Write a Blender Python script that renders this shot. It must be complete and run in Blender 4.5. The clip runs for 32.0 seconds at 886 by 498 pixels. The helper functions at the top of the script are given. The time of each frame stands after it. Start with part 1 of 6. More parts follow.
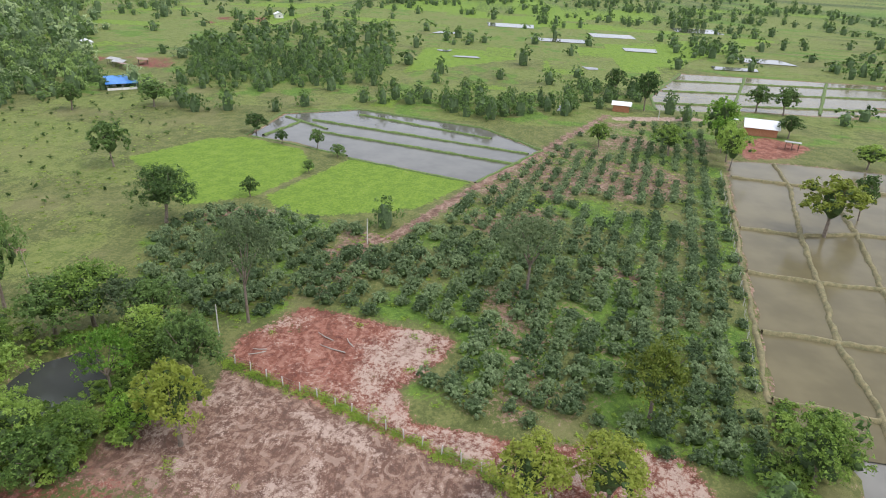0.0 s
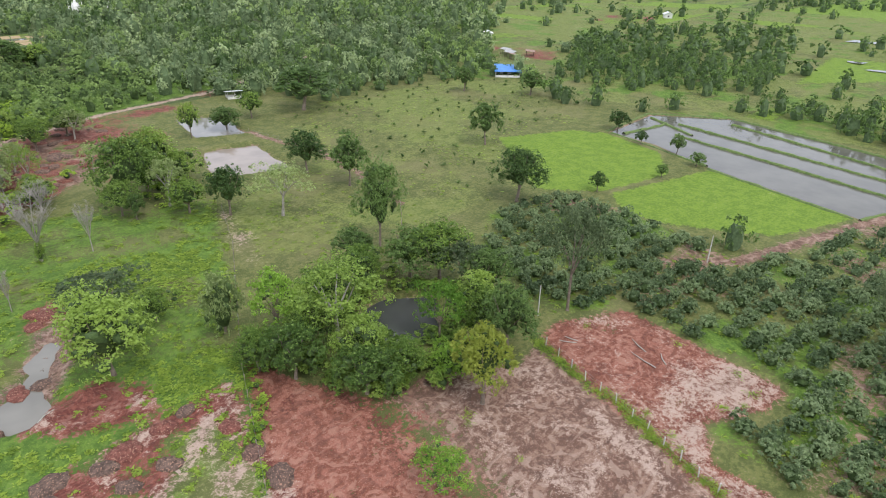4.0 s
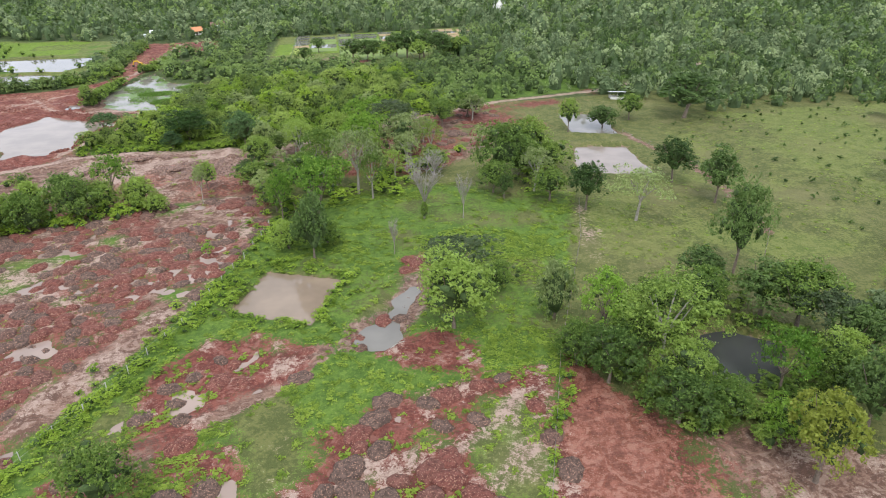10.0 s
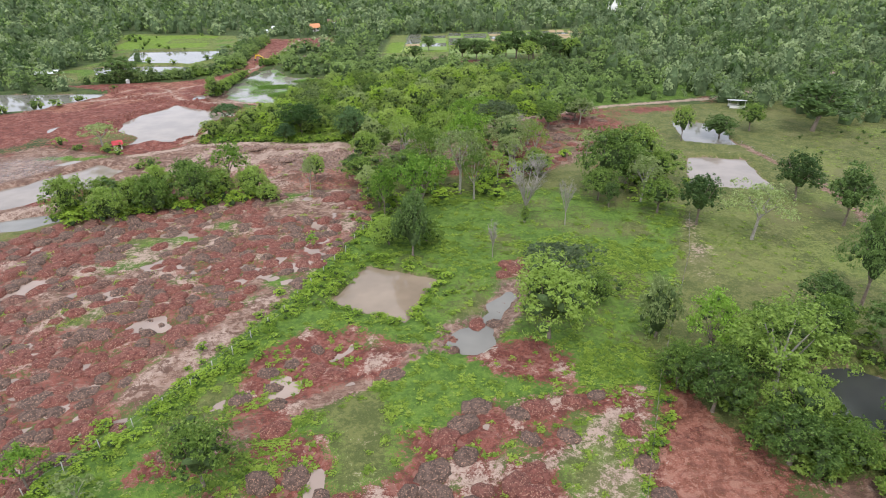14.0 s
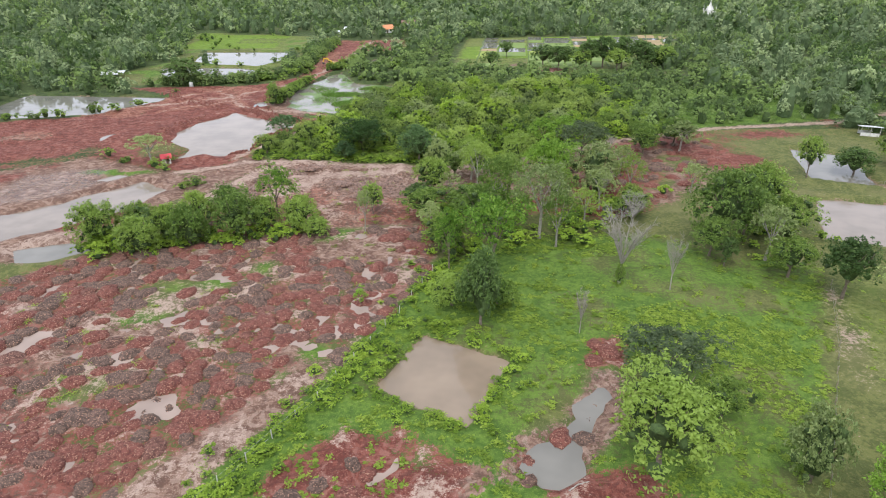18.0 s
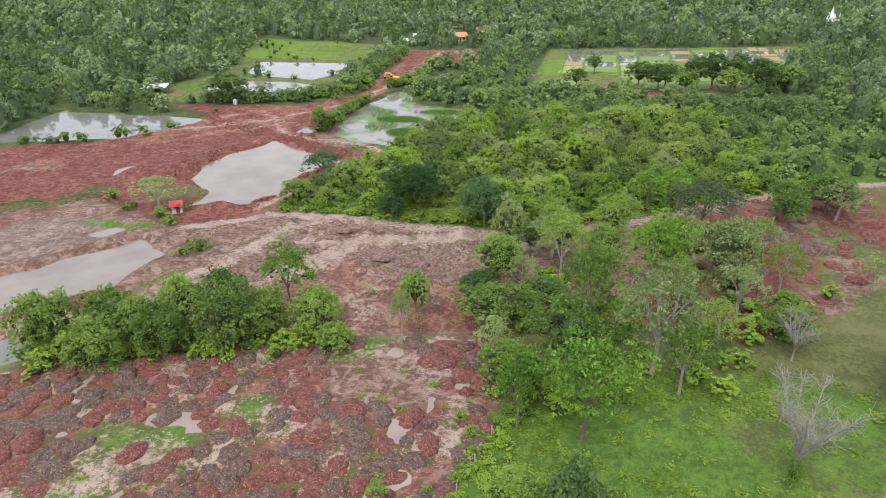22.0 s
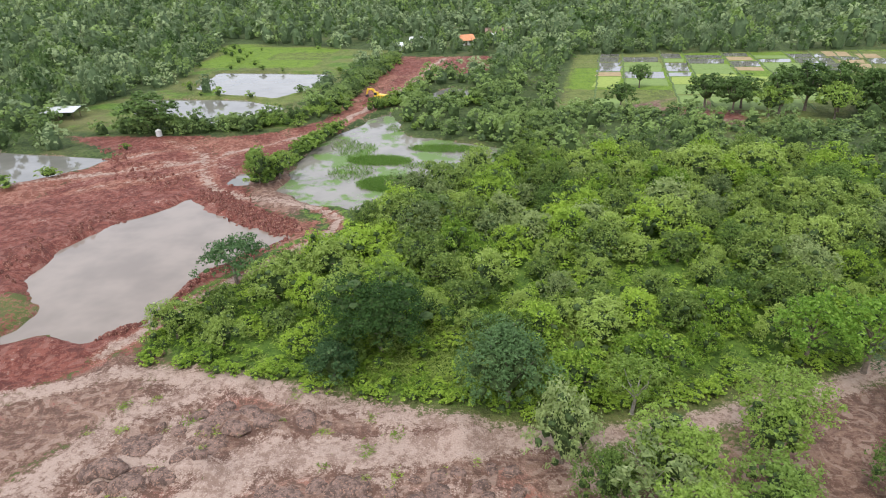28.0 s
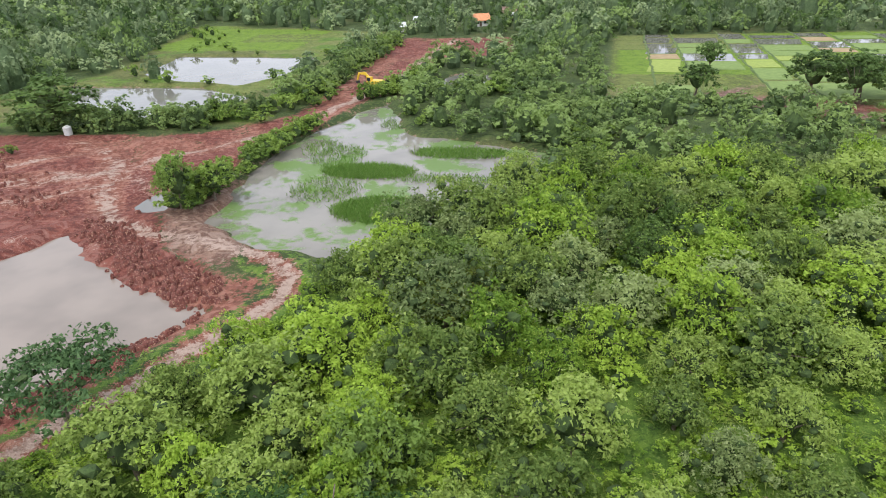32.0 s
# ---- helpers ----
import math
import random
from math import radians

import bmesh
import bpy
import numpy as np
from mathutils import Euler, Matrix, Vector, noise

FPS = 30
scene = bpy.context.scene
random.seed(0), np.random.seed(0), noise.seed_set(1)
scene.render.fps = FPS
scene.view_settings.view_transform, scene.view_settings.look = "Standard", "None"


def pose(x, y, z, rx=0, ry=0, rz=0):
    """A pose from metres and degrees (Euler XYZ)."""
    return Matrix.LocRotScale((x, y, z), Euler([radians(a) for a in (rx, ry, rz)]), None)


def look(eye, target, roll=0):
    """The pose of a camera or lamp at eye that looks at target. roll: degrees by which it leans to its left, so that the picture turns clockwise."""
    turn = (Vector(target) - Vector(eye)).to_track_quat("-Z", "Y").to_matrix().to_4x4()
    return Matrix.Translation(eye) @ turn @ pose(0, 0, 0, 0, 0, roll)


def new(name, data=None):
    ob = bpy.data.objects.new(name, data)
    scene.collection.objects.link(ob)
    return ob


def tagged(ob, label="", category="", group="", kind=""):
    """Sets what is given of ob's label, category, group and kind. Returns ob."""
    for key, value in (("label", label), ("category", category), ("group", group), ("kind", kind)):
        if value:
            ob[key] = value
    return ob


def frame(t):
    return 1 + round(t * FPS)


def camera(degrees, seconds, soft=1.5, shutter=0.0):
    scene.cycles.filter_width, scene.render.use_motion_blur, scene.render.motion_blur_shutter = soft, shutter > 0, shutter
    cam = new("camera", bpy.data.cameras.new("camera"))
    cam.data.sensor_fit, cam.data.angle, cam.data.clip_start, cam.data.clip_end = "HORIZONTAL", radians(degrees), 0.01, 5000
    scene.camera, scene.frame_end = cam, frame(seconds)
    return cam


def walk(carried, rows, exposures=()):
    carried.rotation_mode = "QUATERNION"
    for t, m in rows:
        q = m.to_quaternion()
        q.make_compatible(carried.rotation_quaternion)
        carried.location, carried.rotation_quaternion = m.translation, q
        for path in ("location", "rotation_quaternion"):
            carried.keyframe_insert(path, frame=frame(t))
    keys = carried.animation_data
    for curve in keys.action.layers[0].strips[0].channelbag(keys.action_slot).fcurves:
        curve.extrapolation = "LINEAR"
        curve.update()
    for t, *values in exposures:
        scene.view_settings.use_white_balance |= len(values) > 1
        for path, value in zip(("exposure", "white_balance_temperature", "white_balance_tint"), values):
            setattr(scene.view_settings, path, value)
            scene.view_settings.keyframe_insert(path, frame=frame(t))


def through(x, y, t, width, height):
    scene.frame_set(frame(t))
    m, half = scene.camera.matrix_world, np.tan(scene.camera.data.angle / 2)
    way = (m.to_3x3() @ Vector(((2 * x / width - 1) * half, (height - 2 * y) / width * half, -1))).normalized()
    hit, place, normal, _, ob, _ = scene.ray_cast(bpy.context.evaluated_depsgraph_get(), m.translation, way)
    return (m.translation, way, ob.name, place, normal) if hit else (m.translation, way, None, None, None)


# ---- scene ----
cam = camera(69.9, 32.0, soft=1.0)
PATH = [
    (0, (-0.322, -0.134, 51.612), (1.478, 0.085, 50.77), 2.5),
    (0.5, (-0.355, -0.223, 51.614), (1.421, 0.133, 50.764), 2.4),
    (1, (-0.318, -0.198, 51.543), (1.423, 0.289, 50.688), 2.3),
    (1.5, (-0.165, -0.181, 51.449), (1.532, 0.435, 50.588), 2.1),
    (2, (-0.102, -0.251, 51.376), (1.54, 0.493, 50.511), 2.0),
    (2.5, (-0.063, -0.282, 51.257), (1.519, 0.58, 50.389), 1.9),
    (3, (-0.05, -0.337, 51.199), (1.469, 0.629, 50.328), 1.7),
    (3.5, (-0.048, -0.326, 51.18), (1.406, 0.734, 50.307), 1.5),
    (5.5, (-0.004, -0.252, 51.023), (1.167, 1.11, 50.144), 1.0),
    (6, (-0.08, -0.217, 51.046), (1.016, 1.207, 50.166), 1.0),
    (6.5, (-0.147, -0.194, 51.055), (0.871, 1.285, 50.175), 0.9),
    (7, (-0.017, -0.258, 51.035), (0.922, 1.273, 50.156), 0.7),
    (7.5, (0.029, -0.249, 51.058), (0.888, 1.327, 50.178), 0.6),
    (8, (0.011, -0.309, 51.021), (0.797, 1.306, 50.142), 0.5),
    (8.5, (-0.013, -0.391, 50.926), (0.703, 1.258, 50.049), 0.3),
    (9, (0.152, -0.432, 50.829), (0.795, 1.247, 49.952), 0.0),
    (9.5, (0.233, -0.514, 50.787), (0.806, 1.19, 49.912), -0.1),
    (10, (0.294, -0.578, 50.78), (0.805, 1.147, 49.905), -0.3),
    (10.5, (0.313, -0.625, 50.818), (0.768, 1.115, 49.945), -0.3),
    (11, (0.314, -0.612, 50.834), (0.719, 1.142, 49.962), -0.4),
    (11.5, (0.320, -0.500, 50.822), (0.678, 1.264, 49.950), -0.5),
    (12, (0.220, -0.360, 50.784), (0.535, 1.412, 49.913), -0.6),
    (12.5, (0.080, -0.150, 50.787), (0.366, 1.627, 49.914), -0.5),
    (13, (-0.100, 0.120, 50.883), (0.173, 1.896, 50.006), -0.2),
    (13.5, (-0.200, 0.420, 50.920), (0.048, 2.202, 50.045), -0.3),
    (15.5, (-0.178, 4.298, 50.87), (-0.025, 6.089, 49.994), -0.4),
    (16, (0.12, 6.942, 50.911), (0.245, 8.735, 50.034), -0.4),
    (16.5, (0.401, 10.461, 50.866), (0.498, 12.257, 49.991), -0.5),
    (17, (0.523, 14.647, 50.805), (0.594, 16.444, 49.93), -0.4),
    (17.5, (0.6, 19.358, 50.707), (0.647, 21.155, 49.831), -0.4),
    (18, (0.8, 24.13, 50.661), (0.819, 25.927, 49.784), -0.4),
    (18.5, (0.921, 29.091, 50.752), (0.913, 30.888, 49.873), -0.4),
    (19, (1.059, 34.055, 50.912), (1.022, 35.85, 50.032), -0.4),
    (19.5, (1.03, 39.331, 50.956), (0.963, 41.125, 50.075), -0.3),
    (20, (0.975, 44.700, 50.994), (0.878, 46.492, 50.111), -0.4),
    (20.5, (0.919, 49.950, 51.070), (0.792, 51.739, 50.187), -0.3),
    (21, (0.650, 54.800, 50.981), (0.490, 56.588, 50.099), -0.5),
    (21.5, (0.678, 59.200, 50.787), (0.491, 60.987, 49.908), -0.6),
    (22, (0.697, 63.600, 50.516), (0.504, 65.386, 49.639), -0.7),
    (22.5, (0.314, 68.500, 50.468), (0.120, 70.287, 49.592), -0.7),
    (23, (-0.186, 73.821, 50.439), (-0.38, 75.608, 49.563), -0.7),
    (23.5, (-0.783, 79.501, 50.398), (-0.978, 81.288, 49.522), -0.7),
    (24, (-1.399, 85.315, 50.37), (-1.594, 87.102, 49.492), -0.6),
    (24.5, (-1.995, 91.007, 50.341), (-2.189, 92.793, 49.463), -0.6),
    (25, (-2.648, 96.700, 50.246), (-2.843, 98.486, 49.367), -0.6),
    (25.5, (-3.321, 102.200, 49.991), (-3.516, 103.986, 49.113), -0.6),
    (27.5, (-2.898, 121.300, 44.501), (-3.115, 123.088, 43.630), -1.0),
    (28, (-3.476, 125.950, 43.279), (-3.694, 127.736, 42.405), -1.2),
    (28.5, (-4.205, 130.94, 41.799), (-4.424, 132.725, 40.924), -1.2),
    (29, (-4.941, 136.459, 40.18), (-5.16, 138.243, 39.304), -1.3),
    (29.5, (-5.732, 142.0, 38.583), (-5.952, 143.785, 37.707), -1.3),
    (30, (-6.471, 147.514, 36.981), (-6.691, 149.298, 36.105), -1.3),
    (30.5, (-7.273, 153.101, 35.34), (-7.493, 154.886, 34.464), -1.3),
    (31, (-8.094, 158.733, 33.71), (-8.315, 160.518, 32.835), -1.4),
    (31.5, (-9.307, 164.036, 32.286), (-9.532, 165.819, 31.408), -1.5),
    (32, (-10.707, 169.158, 31.362), (-10.938, 170.938, 30.479), -1.3),
]
walk(cam, [(t, look(eye, target, roll)) for t, eye, target, roll in PATH])

# ---- world and light: bright overcast, a soft sun high behind the clouds ----
SUN_ELEV, SUN_AZ = radians(58), radians(200)
world = bpy.data.worlds.new("overcast_sky")
scene.world = world
world.use_nodes = True
wt = world.node_tree
wt.nodes.clear()
w_out = wt.nodes.new("ShaderNodeOutputWorld")
w_bg = wt.nodes.new("ShaderNodeBackground")
w_sky = wt.nodes.new("ShaderNodeTexSky")
w_sky.sky_type, w_sky.sun_disc = "NISHITA", False
w_sky.sun_elevation, w_sky.sun_rotation = SUN_ELEV, SUN_AZ
w_sky.air_density, w_sky.dust_density, w_sky.ozone_density = 1.0, 3.0, 1.0
w_co = wt.nodes.new("ShaderNodeTexCoord")
w_no = wt.nodes.new("ShaderNodeTexNoise")
w_no.inputs["Scale"].default_value, w_no.inputs["Detail"].default_value = 2.6, 6.0
w_ra = wt.nodes.new("ShaderNodeValToRGB")
w_ra.color_ramp.elements[0].position, w_ra.color_ramp.elements[1].position = 0.36, 0.66
w_ra.color_ramp.elements[0].color, w_ra.color_ramp.elements[1].color = (7.5, 8.1, 9.5, 1), (9.4, 9.9, 11.2, 1)
w_mix = wt.nodes.new("ShaderNodeMixRGB")
w_mix.inputs["Fac"].default_value = 0.85
wt.links.new(w_co.outputs["Generated"], w_no.inputs["Vector"])
wt.links.new(w_no.outputs["Fac"], w_ra.inputs["Fac"])
wt.links.new(w_sky.outputs["Color"], w_mix.inputs["Color1"])
wt.links.new(w_ra.outputs["Color"], w_mix.inputs["Color2"])
wt.links.new(w_mix.outputs["Color"], w_bg.inputs["Color"])
w_bg.inputs["Strength"].default_value = 0.15
wt.links.new(w_bg.outputs["Background"], w_out.inputs["Surface"])

sun_data = bpy.data.lights.new("sun", "SUN")
sun_data.energy, sun_data.angle, sun_data.color = 1.9, radians(18), (1.0, 0.98, 0.96)
sun = new("sun", sun_data)
sun_way = Vector((math.sin(SUN_AZ) * math.cos(SUN_ELEV), math.cos(SUN_AZ) * math.cos(SUN_ELEV), math.sin(SUN_ELEV)))
sun.matrix_world = look(sun_way * 300, (0, 0, 0))


# ---- node helpers and materials ----
def material(name):
    m = bpy.data.materials.new(name)
    m.use_nodes = True
    nt = m.node_tree
    nt.nodes.clear()
    out = nt.nodes.new("ShaderNodeOutputMaterial")
    bsdf = nt.nodes.new("ShaderNodeBsdfPrincipled")
    nt.links.new(bsdf.outputs["BSDF"], out.inputs["Surface"])
    return m, nt, bsdf, out


def put(nt, socket, value):
    if isinstance(value, bpy.types.NodeSocket):
        nt.links.new(value, socket)
    elif isinstance(value, (tuple, list)):
        socket.default_value = (*value, 1.0) if len(value) == 3 and socket.type == "RGBA" else value
    else:
        socket.default_value = value


def n_noise(nt, scale, detail=3.0, rough=0.55, vec=None):
    n = nt.nodes.new("ShaderNodeTexNoise")
    n.inputs["Scale"].default_value, n.inputs["Detail"].default_value = scale, detail
    n.inputs["Roughness"].default_value = rough
    if vec is not None:
        nt.links.new(vec, n.inputs["Vector"])
    return n.outputs["Fac"]


def n_ramp(nt, fac, lo, hi, a=0.0, b=1.0):
    n = nt.nodes.new("ShaderNodeMapRange")
    n.interpolation_type = "SMOOTHSTEP"
    put(nt, n.inputs["Value"], fac)
    for key, v in (("From Min", lo), ("From Max", hi), ("To Min", a), ("To Max", b)):
        n.inputs[key].default_value = v
    return n.outputs["Result"]


def n_math(nt, op, a, b=0.0):
    n = nt.nodes.new("ShaderNodeMath")
    n.operation = op
    put(nt, n.inputs[0], a)
    put(nt, n.inputs[1], b)
    return n.outputs[0]


def n_mix(nt, fac, a, b):
    n = nt.nodes.new("ShaderNodeMixRGB")
    put(nt, n.inputs["Fac"], fac)
    put(nt, n.inputs["Color1"], a)
    put(nt, n.inputs["Color2"], b)
    return n.outputs["Color"]


def n_bump(nt, height, strength, distance):
    n = nt.nodes.new("ShaderNodeBump")
    put(nt, n.inputs["Height"], height)
    n.inputs["Strength"].default_value, n.inputs["Distance"].default_value = strength, distance
    return n.outputs["Normal"]


def place(nt):
    return nt.nodes.new("ShaderNodeNewGeometry").outputs["Position"]


def plain(name, a, b, scale=2.0, rough=0.7, metal=0.0, bump=0.0):
    """A worn surface: two tones at two scales."""
    m, nt, bsdf, _ = material(name)
    vec = nt.nodes.new("ShaderNodeTexCoord").outputs["Object"]
    f = n_math(nt, "ADD", n_math(nt, "MULTIPLY", n_noise(nt, scale, 3, vec=vec), 0.6), n_math(nt, "MULTIPLY", n_noise(nt, scale * 7, 3, vec=vec), 0.4))
    put(nt, bsdf.inputs["Base Color"], n_mix(nt, n_ramp(nt, f, 0.35, 0.65), a, b))
    bsdf.inputs["Roughness"].default_value, bsdf.inputs["Metallic"].default_value = rough, metal
    if bump:
        put(nt, bsdf.inputs["Normal"], n_bump(nt, f, 0.6, bump))
    return m


def leaves(name, dark, light, tip, through=0.39, grain=1.0):
    """Foliage: tone by leaf, by plant and by patch, with some light coming through."""
    m, nt, bsdf, out = material(name)
    geo = nt.nodes.new("ShaderNodeNewGeometry")
    info = nt.nodes.new("ShaderNodeObjectInfo")
    isl = geo.outputs["Random Per Island"]
    patch = n_noise(nt, 0.09, 2, vec=geo.outputs["Position"])
    own = nt.nodes.new("ShaderNodeAttribute")
    own.attribute_name = "tone"
    plant_tone = n_math(nt, "FRACT", n_math(nt, "ADD", info.outputs["Random"], own.outputs["Fac"]))
    f = n_math(nt, "ADD", n_math(nt, "MULTIPLY", isl, 0.55 * grain), n_math(nt, "MULTIPLY", plant_tone, 0.90))
    f = n_math(nt, "ADD", f, n_math(nt, "MULTIPLY", patch, 0.6))
    mottle = n_math(nt, "ADD", n_math(nt, "MULTIPLY", n_noise(nt, 1.6, 3, 0.6, geo.outputs["Position"]), 0.45), n_math(nt, "MULTIPLY", n_noise(nt, 8.5, 3, 0.7, geo.outputs["Position"]), 0.55))
    f = n_math(nt, "ADD", f, n_math(nt, "MULTIPLY", n_math(nt, "SUBTRACT", mottle, 0.5), 2.4 * grain))
    col = n_mix(nt, n_ramp(nt, f, 0.45, 1.55), dark, light)
    put(nt, bsdf.inputs["Normal"], n_bump(nt, mottle, 0.6, 0.15))
    col = n_mix(nt, n_ramp(nt, isl, 0.86, 1.0, 0.0, 0.6 * grain), col, tip)
    put(nt, bsdf.inputs["Base Color"], col)
    bsdf.inputs["Roughness"].default_value = 0.55
    bsdf.inputs["Specular IOR Level"].default_value = 0.16
    tr = nt.nodes.new("ShaderNodeBsdfTranslucent")
    put(nt, tr.inputs["Color"], col)
    mx = nt.nodes.new("ShaderNodeMixShader")
    mx.inputs[0].default_value = through
    nt.links.new(bsdf.outputs["BSDF"], mx.inputs[1])
    nt.links.new(tr.outputs["BSDF"], mx.inputs[2])
    nt.links.new(mx.outputs["Shader"], out.inputs["Surface"])
    return m


def water(name, tone, rough=0.03, spec=0.5, ripple=0.02, algae=None):
    m, nt, bsdf, _ = material(name)
    vec = place(nt)
    silt = n_noise(nt, 0.12, 3, vec=vec)
    col = n_mix(nt, n_ramp(nt, silt, 0.3, 0.7), tuple(c * 0.85 for c in tone), tuple(c * 1.12 for c in tone))
    bsdf.inputs["Roughness"].default_value = rough
    if algae:
        mat_ = n_ramp(nt, n_math(nt, "ADD", n_math(nt, "MULTIPLY", n_noise(nt, 0.11, 4, 0.6, vec), 0.75), n_math(nt, "MULTIPLY", n_noise(nt, 0.9, 4, 0.7, vec), 0.25)), 0.50, 0.57)
        col = n_mix(nt, mat_, col, algae)
        put(nt, bsdf.inputs["Roughness"], n_math(nt, "MULTIPLY_ADD", mat_, 0.5))
        bsdf.inputs["Roughness"].links[0].from_node.inputs[2].default_value = rough
    put(nt, bsdf.inputs["Base Color"], col)
    bsdf.inputs["IOR"].default_value = 1.38
    bsdf.inputs["Specular IOR Level"].default_value = spec
    put(nt, bsdf.inputs["Normal"], n_bump(nt, n_noise(nt, 2.2, 2, vec=vec), ripple, 0.15))
    return m


def ground_material():
    m, nt, bsdf, _ = material("field_ground")
    vec = place(nt)
    big, mid, fine, grit = n_noise(nt, 0.05, 4, vec=vec), n_noise(nt, 0.32, 4, 0.6, vec), n_noise(nt, 1.5, 4, 0.65, vec), n_noise(nt, 6.0, 3, 0.6, vec)
    speck = n_noise(nt, 3.1, 5, 0.7, vec)
    edge = n_math(nt, "ADD", n_math(nt, "ADD", n_math(nt, "MULTIPLY", mid, 0.28), n_math(nt, "MULTIPLY", fine, 0.5)), n_math(nt, "MULTIPLY", grit, 0.22))
    edge = n_math(nt, "MULTIPLY", n_math(nt, "SUBTRACT", edge, 0.5), 3.0)
    masks = {}
    for attr, names in (("zone_a", ("red", "pale", "mud")), ("zone_b", ("paddy", "mown", "lush")), ("zone_c", ("wood", "wet", "rust"))):
        at = nt.nodes.new("ShaderNodeAttribute")
        at.attribute_name = attr
        sep = nt.nodes.new("ShaderNodeSeparateColor")
        nt.links.new(at.outputs["Color"], sep.inputs["Color"])
        for i, key in enumerate(names):
            masks[key] = n_ramp(nt, n_math(nt, "ADD", sep.outputs[i], edge), 0.30, 0.72) if key == "pale" else n_ramp(nt, n_math(nt, "ADD", sep.outputs[i], edge), 0.40, 0.60)

    turn = nt.nodes.new("ShaderNodeMapping")
    turn.inputs["Rotation"].default_value = (0, 0, radians(-58))
    turn.inputs["Scale"].default_value = (0.16, 1.3, 1.0)
    nt.links.new(vec, turn.inputs["Vector"])
    streak = n_noise(nt, 1.0, 5, 0.65, turn.outputs["Vector"])

    swirl_at = nt.nodes.new("ShaderNodeTexNoise")
    swirl_at.inputs["Scale"].default_value, swirl_at.inputs["Detail"].default_value, swirl_at.inputs["Distortion"].default_value = 0.34, 5.0, 2.2
    nt.links.new(vec, swirl_at.inputs["Vector"])
    swirl = swirl_at.outputs["Fac"]

    def raked(col, dark, light):
        col = n_mix(nt, n_ramp(nt, swirl, 0.55, 0.60, 0, 0.6), col, light)
        col = n_mix(nt, n_ramp(nt, swirl, 0.45, 0.40, 0, 0.5), col, dark)
        col = n_mix(nt, n_ramp(nt, streak, 0.56, 0.66, 0, 0.35), col, light)
        return n_mix(nt, n_ramp(nt, streak, 0.44, 0.34, 0, 0.5), col, dark)

    def tone(a, b, c=None, lo=0.44, hi=0.56):
        f = n_math(nt, "ADD", n_math(nt, "MULTIPLY", mid, 0.45), n_math(nt, "MULTIPLY", fine, 0.55))
        col = n_mix(nt, n_ramp(nt, f, lo, hi), a, b)
        return n_mix(nt, n_ramp(nt, grit, 0.57, 0.66, 0.0, 0.6), n_mix(nt, n_ramp(nt, speck, 0.40, 0.33, 0.0, 0.55), col, tuple(q * 0.45 for q in a)), c) if c else col

    col = tone((0.092, 0.112, 0.032), (0.160, 0.170, 0.054), (0.21, 0.19, 0.085))
    col = n_mix(nt, n_ramp(nt, big, 0.5, 0.72, 0, 0.45), col, (0.20, 0.19, 0.085))
    # Wood floor: undergrowth tone, darkened further for shade under the crowns.
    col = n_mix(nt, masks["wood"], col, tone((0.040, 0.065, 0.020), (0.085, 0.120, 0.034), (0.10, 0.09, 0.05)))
    col = n_mix(nt, masks["mown"], col, tone((0.117, 0.153, 0.036), (0.180, 0.207, 0.057), (0.235, 0.218, 0.090)))
    col = n_mix(nt, n_ramp(nt, big, 0.52, 0.66, 0, 0.28), col, (0.205, 0.185, 0.078))
    col = n_mix(nt, masks["lush"], col, tone((0.066, 0.128, 0.020), (0.135, 0.220, 0.034), (0.205, 0.270, 0.062), 0.40, 0.60))
    col = n_mix(nt, masks["paddy"], col, tone((0.120, 0.200, 0.022), (0.175, 0.265, 0.032), (0.19, 0.25, 0.05)))
    col = n_mix(nt, masks["mud"], col, raked(tone((0.150, 0.082, 0.058), (0.265, 0.163, 0.118), (0.35, 0.245, 0.19)), (0.110, 0.064, 0.048), (0.38, 0.27, 0.21)))
    col = n_mix(nt, masks["red"], col, raked(tone((0.140, 0.041, 0.030), (0.240, 0.083, 0.060), (0.32, 0.165, 0.13)), (0.100, 0.038, 0.030), (0.29, 0.14, 0.108)))
    col = n_mix(nt, masks["rust"], col, raked(tone((0.190, 0.068, 0.043), (0.300, 0.124, 0.086), (0.40, 0.235, 0.18)), (0.140, 0.056, 0.040), (0.37, 0.19, 0.14)))
    col = n_mix(nt, masks["pale"], col, tone((0.285, 0.192, 0.148), (0.430, 0.315, 0.252), (0.53, 0.42, 0.35)))
    put(nt, bsdf.inputs["Base Color"], col)
    put(nt, bsdf.inputs["Roughness"], n_mix(nt, masks["wet"], (0.9, 0.9, 0.9), (0.18, 0.18, 0.18)))
    bsdf.inputs["Specular IOR Level"].default_value = 0.25
    h = n_math(nt, "ADD", n_math(nt, "MULTIPLY", fine, 0.7), n_math(nt, "MULTIPLY", grit, 0.3))
    put(nt, bsdf.inputs["Normal"], n_bump(nt, h, 0.9, 0.35))
    return m


